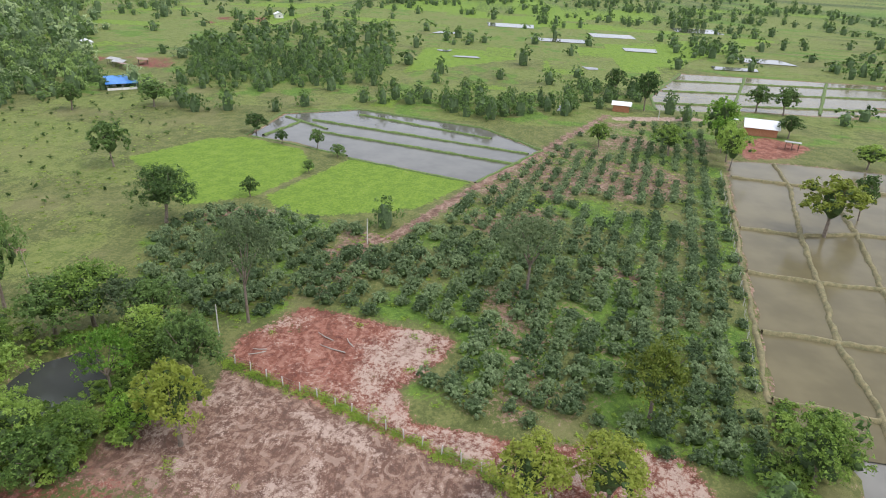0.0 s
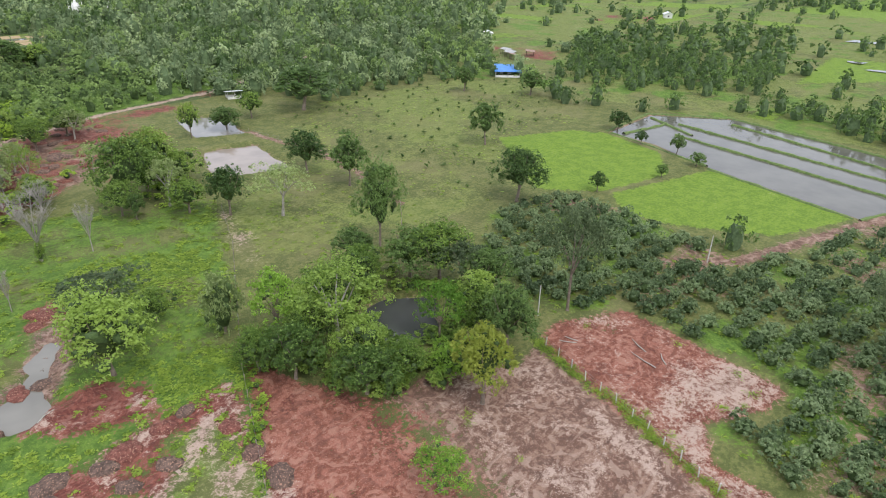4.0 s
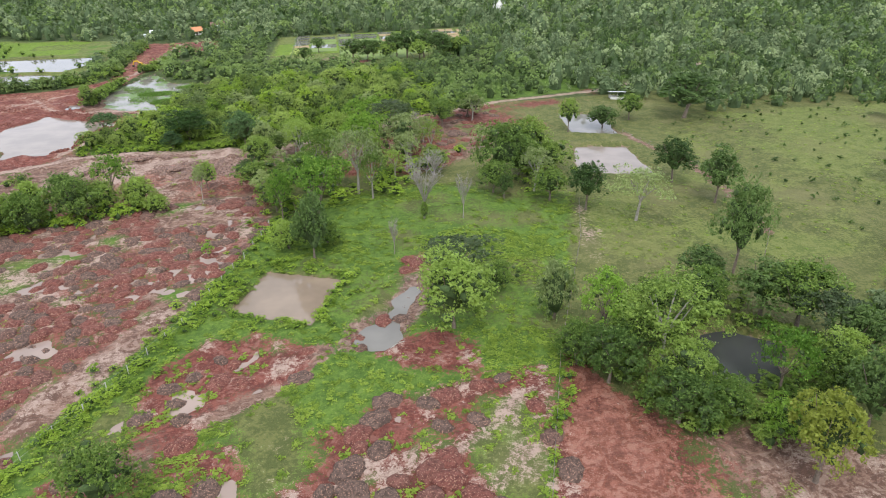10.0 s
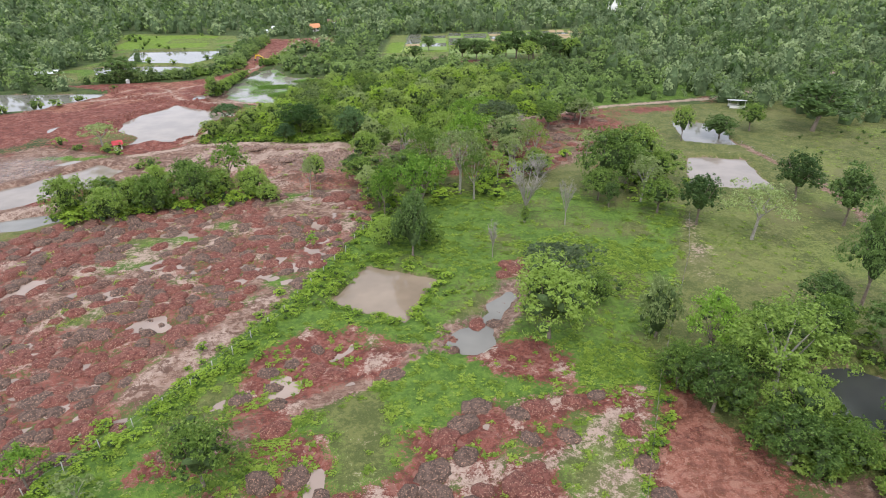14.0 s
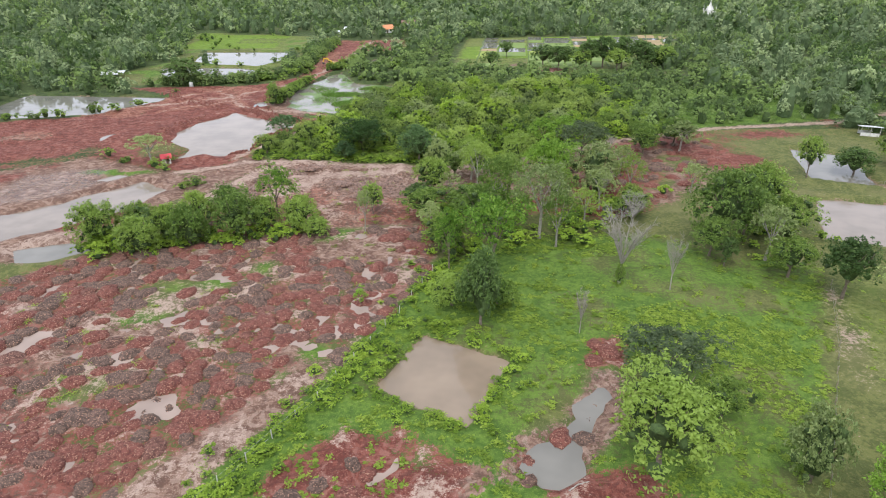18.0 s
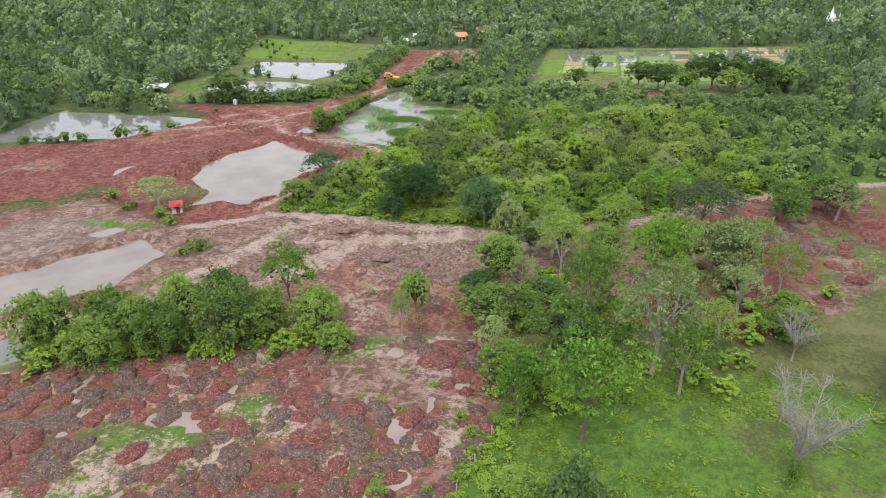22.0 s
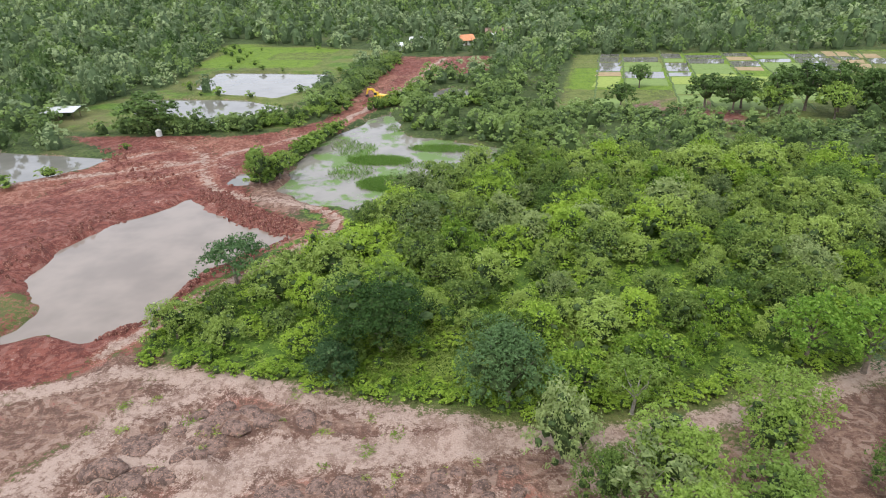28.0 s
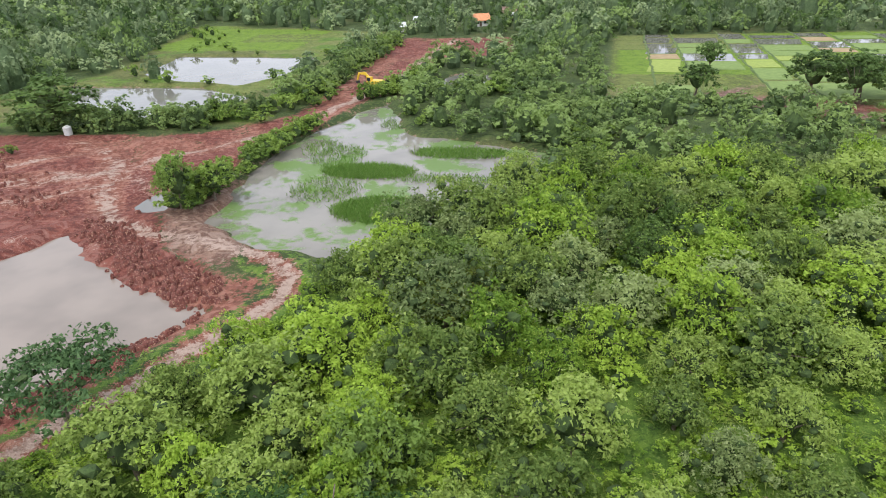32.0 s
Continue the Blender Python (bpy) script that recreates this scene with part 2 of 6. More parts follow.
GROUND = ground_material()
LEAF = {
    "dark": leaves("leaf_dark", (0.055, 0.105, 0.030), (0.175, 0.270, 0.076), (0.23, 0.31, 0.11)),
    "broad": leaves("leaf_green", (0.110, 0.190, 0.036), (0.325, 0.450, 0.092), (0.36, 0.48, 0.13)),
    "light": leaves("leaf_bright", (0.105, 0.220, 0.028), (0.300, 0.480, 0.070), (0.38, 0.53, 0.12)),
    "deep": leaves("leaf_deep_green", (0.078, 0.142, 0.032), (0.255, 0.370, 0.082), (0.30, 0.44, 0.13)),
    "rain": leaves("leaf_very_dark", (0.036, 0.082, 0.018), (0.108, 0.205, 0.046), (0.14, 0.24, 0.06), 0.28),
    "blue": leaves("leaf_bluish", (0.042, 0.092, 0.032), (0.130, 0.225, 0.080), (0.17, 0.26, 0.11), 0.28),
    "yellow": leaves("leaf_yellowish", (0.125, 0.165, 0.026), (0.310, 0.360, 0.062), (0.39, 0.41, 0.11)),
    "pale": leaves("leaf_pale", (0.155, 0.215, 0.075), (0.370, 0.450, 0.170), (0.46, 0.51, 0.25)),
    "grey": leaves("leaf_greygreen", (0.070, 0.105, 0.050), (0.180, 0.235, 0.108), (0.23, 0.27, 0.14)),
    "shrub": leaves("leaf_orchard", (0.066, 0.108, 0.046), (0.232, 0.308, 0.142), (0.33, 0.40, 0.21), 0.26),
    "wood": leaves("leaf_wood", (0.140, 0.215, 0.048), (0.390, 0.500, 0.120), (0.46, 0.55, 0.17)),
    "scrub": leaves("leaf_scrub", (0.150, 0.262, 0.032), (0.420, 0.575, 0.080), (0.50, 0.62, 0.14)),
    # Distance haze is mixed into this leaf colour: paler and bluer.
    "far": leaves("leaf_far_haze", (0.175, 0.240, 0.115), (0.455, 0.545, 0.270), (0.46, 0.54, 0.29), 0.36, 0.4),
    "mixed": leaves("leaf_mixed_wood", (0.120, 0.188, 0.062), (0.345, 0.462, 0.150), (0.38, 0.48, 0.18), 0.39, 0.6),
    "weed": leaves("leaf_weed", (0.150, 0.240, 0.032), (0.320, 0.430, 0.066), (0.40, 0.47, 0.11)),
    "grass": leaves("leaf_tall_grass", (0.165, 0.240, 0.050), (0.360, 0.455, 0.105), (0.45, 0.50, 0.17)),
    "reed": leaves("leaf_reed", (0.145, 0.270, 0.050), (0.310, 0.460, 0.110), (0.37, 0.49, 0.16), 0.4),
}
BARK = plain("bark_grey_brown", (0.13, 0.10, 0.075), (0.26, 0.21, 0.165), 3.0, 0.9)
# Crown cores: inner foliage with the shade among leaves put into its colour.
INNER_SHADE = plain("inner_foliage_shade", (0.030, 0.056, 0.014), (0.072, 0.115, 0.030), 2.0, 0.95)
# Cores of plants further off: lighter shade colour, bluer for haze.
INNER_SHADE_FAR = plain("inner_foliage_shade_woods", (0.060, 0.098, 0.040), (0.120, 0.175, 0.072), 1.2, 0.95)
BARK_PALE = plain("bark_bleached", (0.26, 0.235, 0.20), (0.42, 0.385, 0.34), 3.0, 0.9)
WATER_MUD = water("water_milky_brown", (0.280, 0.215, 0.155))
WATER_GREY = water("water_silty_grey", (0.270, 0.222, 0.182))
WATER_PUDDLE = water("water_puddle", (0.345, 0.262, 0.215), 0.06, 0.4)
WATER_CLEAR = water("water_pale_grey", (0.210, 0.198, 0.172))
WATER_TERRACE = water("water_terrace", (0.115, 0.110, 0.092), 0.08, 0.3)
WATER_MARSH = water("water_marsh", (0.245, 0.225, 0.190), algae=(0.135, 0.215, 0.055))
WATER_DARK = water("water_dark", (0.062, 0.064, 0.060), 0.02, 1.0, 0.015)
WATER_FIELD = water("water_flooded_field", (0.145, 0.122, 0.068), 0.16, 0.12, 0.05)
BUND = plain("bund_dry_grass", (0.12, 0.115, 0.055), (0.25, 0.205, 0.105), 1.2, 0.95, 0, 0.05)
BUND_GREEN = plain("bund_green_grass", (0.07, 0.12, 0.03), (0.15, 0.20, 0.06), 1.2, 0.95, 0, 0.05)


# ---- numeric helpers ----
_table = np.random.RandomState(5).rand(256, 256)


def vnoise(x, y, scale, seed=0):
    x, y = np.asarray(x, float) / scale + seed * 17.3, np.asarray(y, float) / scale + seed * 9.1
    xi, yi = np.floor(x).astype(int), np.floor(y).astype(int)
    u, v = x - xi, y - yi
    u, v = u * u * (3 - 2 * u), v * v * (3 - 2 * v)
    g = lambda i, j: _table[(xi + i) % 256, (yi + j) % 256]
    return (g(0, 0) * (1 - u) + g(1, 0) * u) * (1 - v) + (g(0, 1) * (1 - u) + g(1, 1) * u) * v


def fbm(x, y, scale, seed=0, octaves=4):
    s, a, tot = 0, 1.0, 0
    for k in range(octaves):
        s, tot = s + a * vnoise(x, y, scale / 2 ** k, seed + k), tot + a
        a *= 0.5
    return s / tot


def sdist(x, y, poly):
    """Signed distance to a closed outline, negative inside."""
    x, y = np.asarray(x, float), np.asarray(y, float)
    d, inside = np.full(x.shape, 1e9), np.zeros(x.shape, bool)
    for (ax, ay), (bx, by) in zip(poly, poly[1:] + poly[:1]):
        ex, ey = bx - ax, by - ay
        t = np.clip(((x - ax) * ex + (y - ay) * ey) / (ex * ex + ey * ey + 1e-9), 0, 1)
        d = np.minimum(d, np.hypot(x - ax - t * ex, y - ay - t * ey))
        inside ^= ((ay > y) != (by > y)) & (x < ex * (y - ay) / (by - ay + 1e-12) + ax)
    return np.where(inside, -d, d)


def ldist(x, y, line):
    x, y = np.asarray(x, float), np.asarray(y, float)
    d = np.full(x.shape, 1e9)
    for (ax, ay), (bx, by) in zip(line, line[1:]):
        ex, ey = bx - ax, by - ay
        t = np.clip(((x - ax) * ex + (y - ay) * ey) / (ex * ex + ey * ey + 1e-9), 0, 1)
        d = np.minimum(d, np.hypot(x - ax - t * ex, y - ay - t * ey))
    return d


def zone(x, y, poly, soft=3.0):
    return np.clip(0.5 - sdist(x, y, poly) / soft, 0, 1)


def strip(x, y, line, half, soft=1.5):
    return np.clip(0.5 - (ldist(x, y, line) - half) / soft, 0, 1)


# ---- plan: outlines of fields, lots, roads and waters, in metres ----
ORCHARD = [(55, -31), (73, -35), (113, -43), (174, -55), (236, -64), (229, -27), (219, -22), (179, -4), (144, 11), (113, 24), (117, 33),
           (122, 50), (122, 60), (117, 69), (101, 71), (82, 60), (76, 48), (75, 40), (84, 33), (81, 8), (73, 6), (71, 13), (65, 13), (61, 0), (58, -21)]
PADDY_A = [(148, 102), (171, 91), (175, 82), (168, 62), (152, 53), (129, 59), (120, 71)]
PADDY_B = [(129, 57), (163, 46), (151, 12), (130, 22), (122, 38), (120, 49)]
WET_PADDY = [(177, 82), (208, 82), (222, 59), (208, 14), (186, -5), (152, 11), (165, 48), (175, 67)]
BROWN_PADDY = [(64, -36), (73, -36), (113, -44), (174, -56), (190, -60), (192, -78), (184, -130), (60, -105)]
FAR_WET = [(256, -50), (284, -52), (354, -78), (352, -190), (272, -150)]
PASTURE = [(65, 115), (56, 88), (66, 78), (88, 77), (121, 73), (148, 104), (182, 95), (228, 148), (205, 166), (142, 172), (118, 166), (101, 125)]
GREEN_LOT = [(66, 119), (40, 132), (12, 133), (1, 120), (-13, 86), (-36, 52), (-44, 36), (22, 36), (37, 65)]
LOT_A = [(67, 37), (73, 38), (84, 32), (79, 7), (73, 8), (66, 13), (60, 10), (59, -2), (60, -22), (42, -28), (44, -18)]
LOT_B = [(38, 66), (39, 55), (43, 47), (51, 44), (57, 41), (60, 36), (66, 37), (61, 20), (53, 1), (44, -19), (25, -22), (18, 30)]
MOUNDS = [(-71, 119), (-60, 129), (-35, 133), (-21, 137), (1, 140), (1, 120), (-4, 107), (-14, 86), (-24, 69), (-37, 52), (-60, 16), (-125, 30), (-115, 110)]
CLEARING = [(-62, 140), (-48, 164), (-42, 182), (-10, 176), (8, 172), (5, 150), (0, 140), (-20, 137), (-35, 134)]
RED_BACK = [(34, 140), (13, 146), (24, 162), (48, 197), (82, 204), (72, 170), (50, 148)]
SMEARS = ([(-19.3, 67.7), (-17.6, 74.8), (-9.7, 80.9), (0.6, 78.4), (1.6, 73.8), (-5.7, 70.2), (-9.6, 64.0), (-15.1, 59.6)], [(-12.8, 57.9), (-6.0, 59.7), (6.1, 57.0), (20.9, 60.0), (33.1, 59.1), (23.5, 41.1), (-17.1, 56.1)], [(8.7, 76.0), (13.6, 76.4), (23.6, 68.1), (23.0, 64.2), (15.0, 66.0)])
CHURNED_AT = ([(-33.6, 170.2), (-32.3, 174.5), (-23.1, 175.7), (-9.8, 172.4), (-4.3, 170.7), (-5.2, 167.8), (-16.3, 167.1), (-28, 167)], [(-47.7, 172.2), (-45, 177), (-37.5, 177.7), (-35.6, 175), (-38.3, 169.8), (-39.1, 165.3), (-44.5, 163.5)],
              [(-26, 163), (-18, 166), (-4, 165), (2, 158), (-8, 154), (-20, 156)], [(-46, 160), (-38, 162), (-36, 157), (-42, 150), (-50, 152)])
RED_MAIN = [(-118, 272), (-69, 277), (-56, 291), (-54, 318), (-52, 396), (-15, 398), (-14, 366), (-35, 352), (-40, 312), (-49, 282), (-54, 262), (-54, 242), (-40, 224), (-34, 226),
            (-34, 217), (-49, 186), (-42, 182), (-55, 158), (-62, 172), (-92, 184), (-170, 140), (-190, 205), (-112, 229), (-97, 246), (-93, 258)]
MUDFLAT = [(-60, 172), (-88, 186), (-135, 160), (-105, 115), (-72, 124), (-58, 148)]
PONDS = {
    "muddy_pond": ([(-7, 89), (4, 82), (10, 94), (-1, 100)], WATER_MUD, "small square pond of milky brown water"),
    "big_pond": ([(-65, 232), (-53, 222), (-40, 218), (-48, 205), (-51, 190), (-55, 186), (-66, 186), (-67, 194), (-74, 200), (-76, 209), (-73, 221)], WATER_GREY, "big dug pond of silty grey water in red earth"),
    "fish_pond": ([(-150, 262), (-96, 256), (-99, 247), (-112, 233), (-150, 224)], WATER_CLEAR, "long pond with grassy banks beside the red track"),
    "north_pond": ([(-112, 333), (-116, 361), (-73, 359), (-73, 331), (-80, 319), (-98, 324)], WATER_CLEAR, "wide pale pond below a green field"),
    "bank_pond": ([(-121, 316), (-88, 316), (-72, 306), (-78, 289), (-98, 284), (-114, 298)], WATER_CLEAR, "pond behind a row of bank trees"),
    "marsh": ([(-49, 238), (-51, 260), (-48, 279), (-39, 302), (-31, 279), (-6, 269), (-10, 253), (-20, 243), (-28, 230), (-40, 231)], WATER_MARSH, "shallow flooded marsh with patches of green reeds"),
    "marsh_pool": ([(-33, 322), (-26, 337), (-15, 331), (-19, 315)], WATER_CLEAR, "small pool among bushes"),
    "low_pond": ([(-80, 154), (-69, 167), (-61, 161), (-64, 149), (-74, 140), (-90, 128), (-98, 140)], WATER_GREY, "muddy pool with bare red banks"),
    "farm_pond": ([(96, 187), (107, 180), (101, 159), (89, 164)], WATER_CLEAR, "pale farm pond at a pasture corner"),
    "calf_pond": ([(83, 151), (96, 147), (91, 125), (74, 131)], WATER_GREY, "milky brown farm pond by the pasture"),
    "track_pool": ([(-60, 252), (-56, 259), (-53, 257), (-56, 249)], WATER_CLEAR, "small pool beside the red track"),
    "rain_puddle": ([(8.2, 74.5), (11.7, 78.5), (15.5, 80.5), (17.5, 77.5), (16, 73.3), (12.5, 71.8)], WATER_CLEAR, "shallow grey rain puddle round red earth heaps"),
    "field_puddle": ([(-64, 92), (-57, 96), (-52, 102), (-58, 101)], WATER_GREY, "rain puddle among tipped earth"),
    "wet_hollow": ([(15.8, 81), (17, 85), (21, 87.5), (22.5, 86), (20.5, 82.5), (18, 80)], WATER_CLEAR, "shallow grey puddle beside a tree"),
    "low_puddle": ([(-37, 83), (-32, 84), (-33, 87), (-36, 86)], WATER_GREY, "small rain puddle among tipped earth"),
    "bench_pool": ([(-94.6, 199), (-95.6, 206), (-94, 210), (-93.4, 206)], WATER_GREY, "narrow pool on a red earth bench"),
    "ditch": ([(64.5, -41), (64, -47), (55, -48), (54, -40), (60, -42)], WATER_CLEAR, "weedy ditch beside the rice plots"),
    "flooded_corner": ([(-63, 129.5), (-68, 133.5), (-77, 130), (-74, 125), (-67, 126)], WATER_CLEAR, "shallow flooded grass beside a thicket"),
    "flat_pool": ([(-80, 168), (-77, 172), (-74, 171), (-76, 167)], WATER_GREY, "small pool on dark mud"),
    "dark_pond": ([(51, 55), (55, 62), (62, 62), (67, 57), (59, 49)], WATER_DARK, "dark still pond shaded by trees"),
    "bank_pool": ([(-60.8, 241.5), (-61.5, 249.5), (-58.2, 248.5), (-57.2, 240.5)], WATER_CLEAR, "small rain pool between red yard and marsh"),
}
ROAD_WOOD = [(-62, 172), (-46, 180.5), (-34, 179), (-23, 177.2), (-14, 175.4), (-5, 174), (2, 173.4), (13, 176.4), (28, 182.6), (41, 189.6), (57, 197.6), (79, 206), (124, 213), (166, 232), (230, 270)]
ROAD_LOW = [(-90, 118), (-72, 134), (-54, 145), (-47, 160), (-42, 173), (-34, 180)]
ROAD_PALE = [(-36, 155), (-30, 163), (-27, 169), (-17, 170), (-4, 173)]
ROAD_EXC = [(-120, 222), (-95, 240), (-70, 253), (-57, 278), (-47, 299), (-40, 337), (-30, 378), (-27, 396)]
PATH_BANK = [(-67, 244), (-62, 237.5), (-55, 234), (-47, 231.5), (-41.5, 229.5), (-36.5, 227.5), (-34, 224.5), (-33.4, 221), (-35, 215), (-38.5, 210), (-43, 201.5), (-46.5, 194.5), (-49, 188), (-51.5, 182.5)]
TRACK_ORCH = [(240, -30), (219, -21), (179, -3), (144, 12), (113, 24), (104, 34)]
LANE_PAST = [(100, 170), (104, 130), (99, 108), (92, 88)]
FIELD_N = [(20, 402), (152, 416), (130, 367), (100, 330), (72, 285), (36, 305), (7, 302)]
FOREST = [(-48, 184), (-28, 180), (-6, 177.5), (3, 177), (20, 185), (57, 200), (124, 216), (200, 262), (180, 330), (100, 310), (72, 280), (20, 296), (-8, 300), (-6, 272),
          (-8, 252), (-20, 240), (-28, 229), (-30, 222), (-31.5, 216), (-35.5, 210), (-43, 197)]
MEADOW = [(-128, 276), (-60, 284), (-62, 300), (-70, 312), (-62, 365), (-60, 412), (-140, 432), (-128, 366), (-122, 330), (-134, 305)]
WATERS = [p[0] for p in PONDS.values()]
SPILLS = ([(2, 52), (10, 61), (33, 62), (27, 40), (-36, 38), (-28, 49), (-8, 54)], [(-22, 66), (-13, 73), (-4, 81), (4, 75), (2, 68), (-7, 66), (-16, 54), (-28, 53)])
BARE_STRIP = [(-14, 92), (-17, 93), (-31, 73), (-33, 67), (-27, 64), (-19, 77), (-12, 86)]


def terrain(x, y):
    """Height of the land and the weights of its surfaces at arrays of places."""
    x, y = np.asarray(x, float), np.asarray(y, float)
    z = (fbm(x, y, 30, 3) - 0.5) * 0.5
    wob = (fbm(x, y, 5.0, 11, 3) - 0.5)
    m = {k: np.zeros(x.shape) for k in ("red", "pale", "mud", "paddy", "mown", "lush", "wood", "wet", "rust")}

    def raise_to(key, v):
        m[key] = np.maximum(m[key], v)

    n1, n2, n3 = fbm(x, y, 9, 21), fbm(x, y, 16, 31), fbm(x, y, 3.2, 41, 3)
    # The wood weight lays the floor colour that has tree shade in it.
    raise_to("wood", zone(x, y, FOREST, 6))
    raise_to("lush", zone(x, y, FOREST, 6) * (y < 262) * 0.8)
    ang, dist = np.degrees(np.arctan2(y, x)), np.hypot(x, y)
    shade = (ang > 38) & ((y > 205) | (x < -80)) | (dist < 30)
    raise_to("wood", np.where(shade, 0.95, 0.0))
    meadow = zone(x, y, MEADOW, 6)
    m["wood"] = m["wood"] * (1 - meadow)
    raise_to("lush", meadow * np.clip(0.22 + (n1 - 0.5) * 4, 0, 0.9))
    raise_to("mown", meadow * np.clip(0.4 + (n2 - 0.5) * 4, 0, 1))
    raise_to("mown", zone(x, y, PASTURE, 8) * np.clip(0.55 + (n2 - 0.5) * 2.5, 0, 1))
    raise_to("lush", zone(x, y, GREEN_LOT, 4) * np.clip(0.75 + (n1 - 0.5) * 2, 0, 1))
    for p in (PADDY_A, PADDY_B):
        raise_to("paddy", zone(x, y, p, 1.5))
    raise_to("lush", zone(x, y, ORCHARD, 4) * np.clip(0.50 + (n1 - 0.5) * 2.5, 0, 0.95))
    raise_to("mud", zone(x, y, ORCHARD, 4) * np.clip(-0.02 + (n2 - 0.5) * 2.2 + np.clip((x - 110) / 60, 0, 0.35), 0, 0.6))
    # bare lots
    a = zone(x, y, LOT_A, 2.0)
    raise_to("red", a)
    raise_to("rust", a * 0.75)
    raise_to("pale", a * np.clip(0.58 + (n3 - 0.5) * 0.4 + (n1 - 0.5) * 1.0 - np.clip((y - 14) / 22, 0, 0.35), 0, 0.8))
    raise_to("lush", a * np.clip((n1 - 0.62) * 6, 0, 1))
    m["red"] = np.where(a > 0.5, m["red"] * (1 - np.clip((n1 - 0.60) * 6, 0, 0.8)), m["red"])
    b = zone(x, y, LOT_B, 2.0)
    far_b = np.clip((x - 0.25 * y - 26) / 14, 0, 1)
    raise_to("mud", b * far_b)
    raise_to("red", b * (1 - far_b) * 0.9)
    raise_to("rust", b * np.clip(1 - np.abs(x - 36 - 0.35 * (y - 45)) / 7, 0, 1) * 0.9)
    raise_to("rust", b * (1 - far_b) * np.clip(0.55 + (n1 - 0.5) * 2, 0, 0.9))
    raise_to("pale", b * np.clip(far_b * (0.28 + (n3 - 0.5) * 1.4 + (n1 - 0.5) * 0.9), 0, 0.7))
    raise_to("pale", b * np.clip(1.0 - np.abs(ldist(x, y, [(67, 37), (53, 1), (44, -18)]) - 3.5) / 2.4, 0, 1) * np.clip(0.5 + (n1 - 0.45) * 5, 0, 1))
    c = zone(x, y, MOUNDS, 3.0)
    raise_to("red", c * 0.56)
    raise_to("mud", c * np.clip(0.62 + (n1 - 0.5) * 4, 0, 1))
    raise_to("pale", c * np.clip(0.17 + (n3 - 0.5) * 1.7 + (n2 - 0.5) * 0.8, 0, 0.75))
    raise_to("lush", c * np.clip((fbm(x, y, 13, 51) - 0.66) * 9, 0, 1))
    m["red"] = m["red"] * (1 - c * np.clip((fbm(x, y, 13, 51) - 0.64) * 9, 0, 1))
    strip_in = zone(x, y, BARE_STRIP, 2)
    m["red"] = m["red"] * (1 - 0.6 * strip_in)
    m["pale"] = m["pale"] * (1 - strip_in)
    raise_to("mud", strip_in)
    raise_to("pale", strip_in * np.clip(0.40 + (n3 - 0.5) * 1.2, 0, 0.85))
    m["lush"] = m["lush"] * (1 - zone(x, y, BARE_STRIP, 2))
    # green lot: red spills, grey track and the hedge
    for p in SPILLS + ([(12, 70), (22, 75), (26, 70), (24, 62), (16, 66)], [(18, 88), (22, 98), (27, 100), (26, 88)]) + SMEARS:
        v = zone(x, y, p, 3) * np.clip(0.74 + (n1 - 0.5) * 3.6, 0, 1)
        raise_to("red", v)
        raise_to("pale", zone(x, y, p, 3) * np.clip(0.10 + (n3 - 0.5) * 2.0, 0, 0.8))
    raise_to("mud", strip(x, y, [(-20, 58), (-12, 63), (-4, 67), (4, 73)], 2.0))
    raise_to("pale", strip(x, y, [(0, 47), (6, 50), (11, 48), (17, 50), (22, 53), (28, 58)], 0.5, 1.0) * np.clip(n3 * 1.8, 0, 1))
    hedge = strip(x, y, [(2, 122), (-4, 107), (-13, 87), (-23, 70), (-36, 54), (-48, 36)], 2.2, 2)
    raise_to("lush", hedge)
    for k in ("red", "mud", "pale"):
        m[k] = m[k] * (1 - hedge)
    raise_to("lush", strip(x, y, [(37, 65), (24, 41)], 0.8))
    green_line = strip(x, y, [(67, 37), (61, 20), (53, 1), (45, -16)], 0.55, 1.4) * np.clip(n1 * 2.2 - 0.4, 0, 1)
    raise_to("lush", green_line)
    for k in ("red", "mud", "pale"):
        m[k] = m[k] * (1 - 0.8 * green_line)
    wet = zone(x, y, [(6, 72), (9, 79), (16, 82), (21, 92), (25, 90), (22, 80), (15, 72)], 2.5)
    raise_to("mud", wet * 0.8)
    raise_to("wet", wet)
    # clearing and roads
    d = zone(x, y, CLEARING, 4)
    raise_to("mud", d)
    heaped = np.maximum.reduce([zone(x, y, p, 2.5) for p in CHURNED_AT])
    raise_to("pale", d * np.clip(0.10 + 0.34 * np.clip((y - 158) / 8, 0, 1) + (n3 - 0.5) * 1.2 + (n1 - 0.5) * 1.0, 0, 0.85))
    m["pale"] = m["pale"] * (1 - 0.8 * heaped)
    raise_to("rust", d * (1 - heaped) * np.clip((n2 - 0.46) * 5, 0, 0.5))
    raise_to("red", d * np.clip((n2 - 0.54) * 5 + (142 - y) / 14, 0, 0.6))
    raise_to("mud", zone(x, y, [(5, 172), (20, 181), (41, 189), (57, 196), (62, 186), (50, 164), (30, 150), (6, 146)], 6) * np.clip(0.88 + (n1 - 0.5) * 2, 0, 1))
    e = zone(x, y, RED_BACK, 5)
    raise_to("red", e * np.clip(0.45 + (n2 - 0.5) * 3, 0, 1))
    raise_to("mud", e * np.clip(0.6 + (n1 - 0.5) * 3, 0, 1))
    f = zone(x, y, RED_MAIN, 3)
    raise_to("red", f)
    raise_to("rust", f * np.clip((n2 - 0.45) * 4, 0, 1) * np.clip((y - 195) / 20, 0, 1))
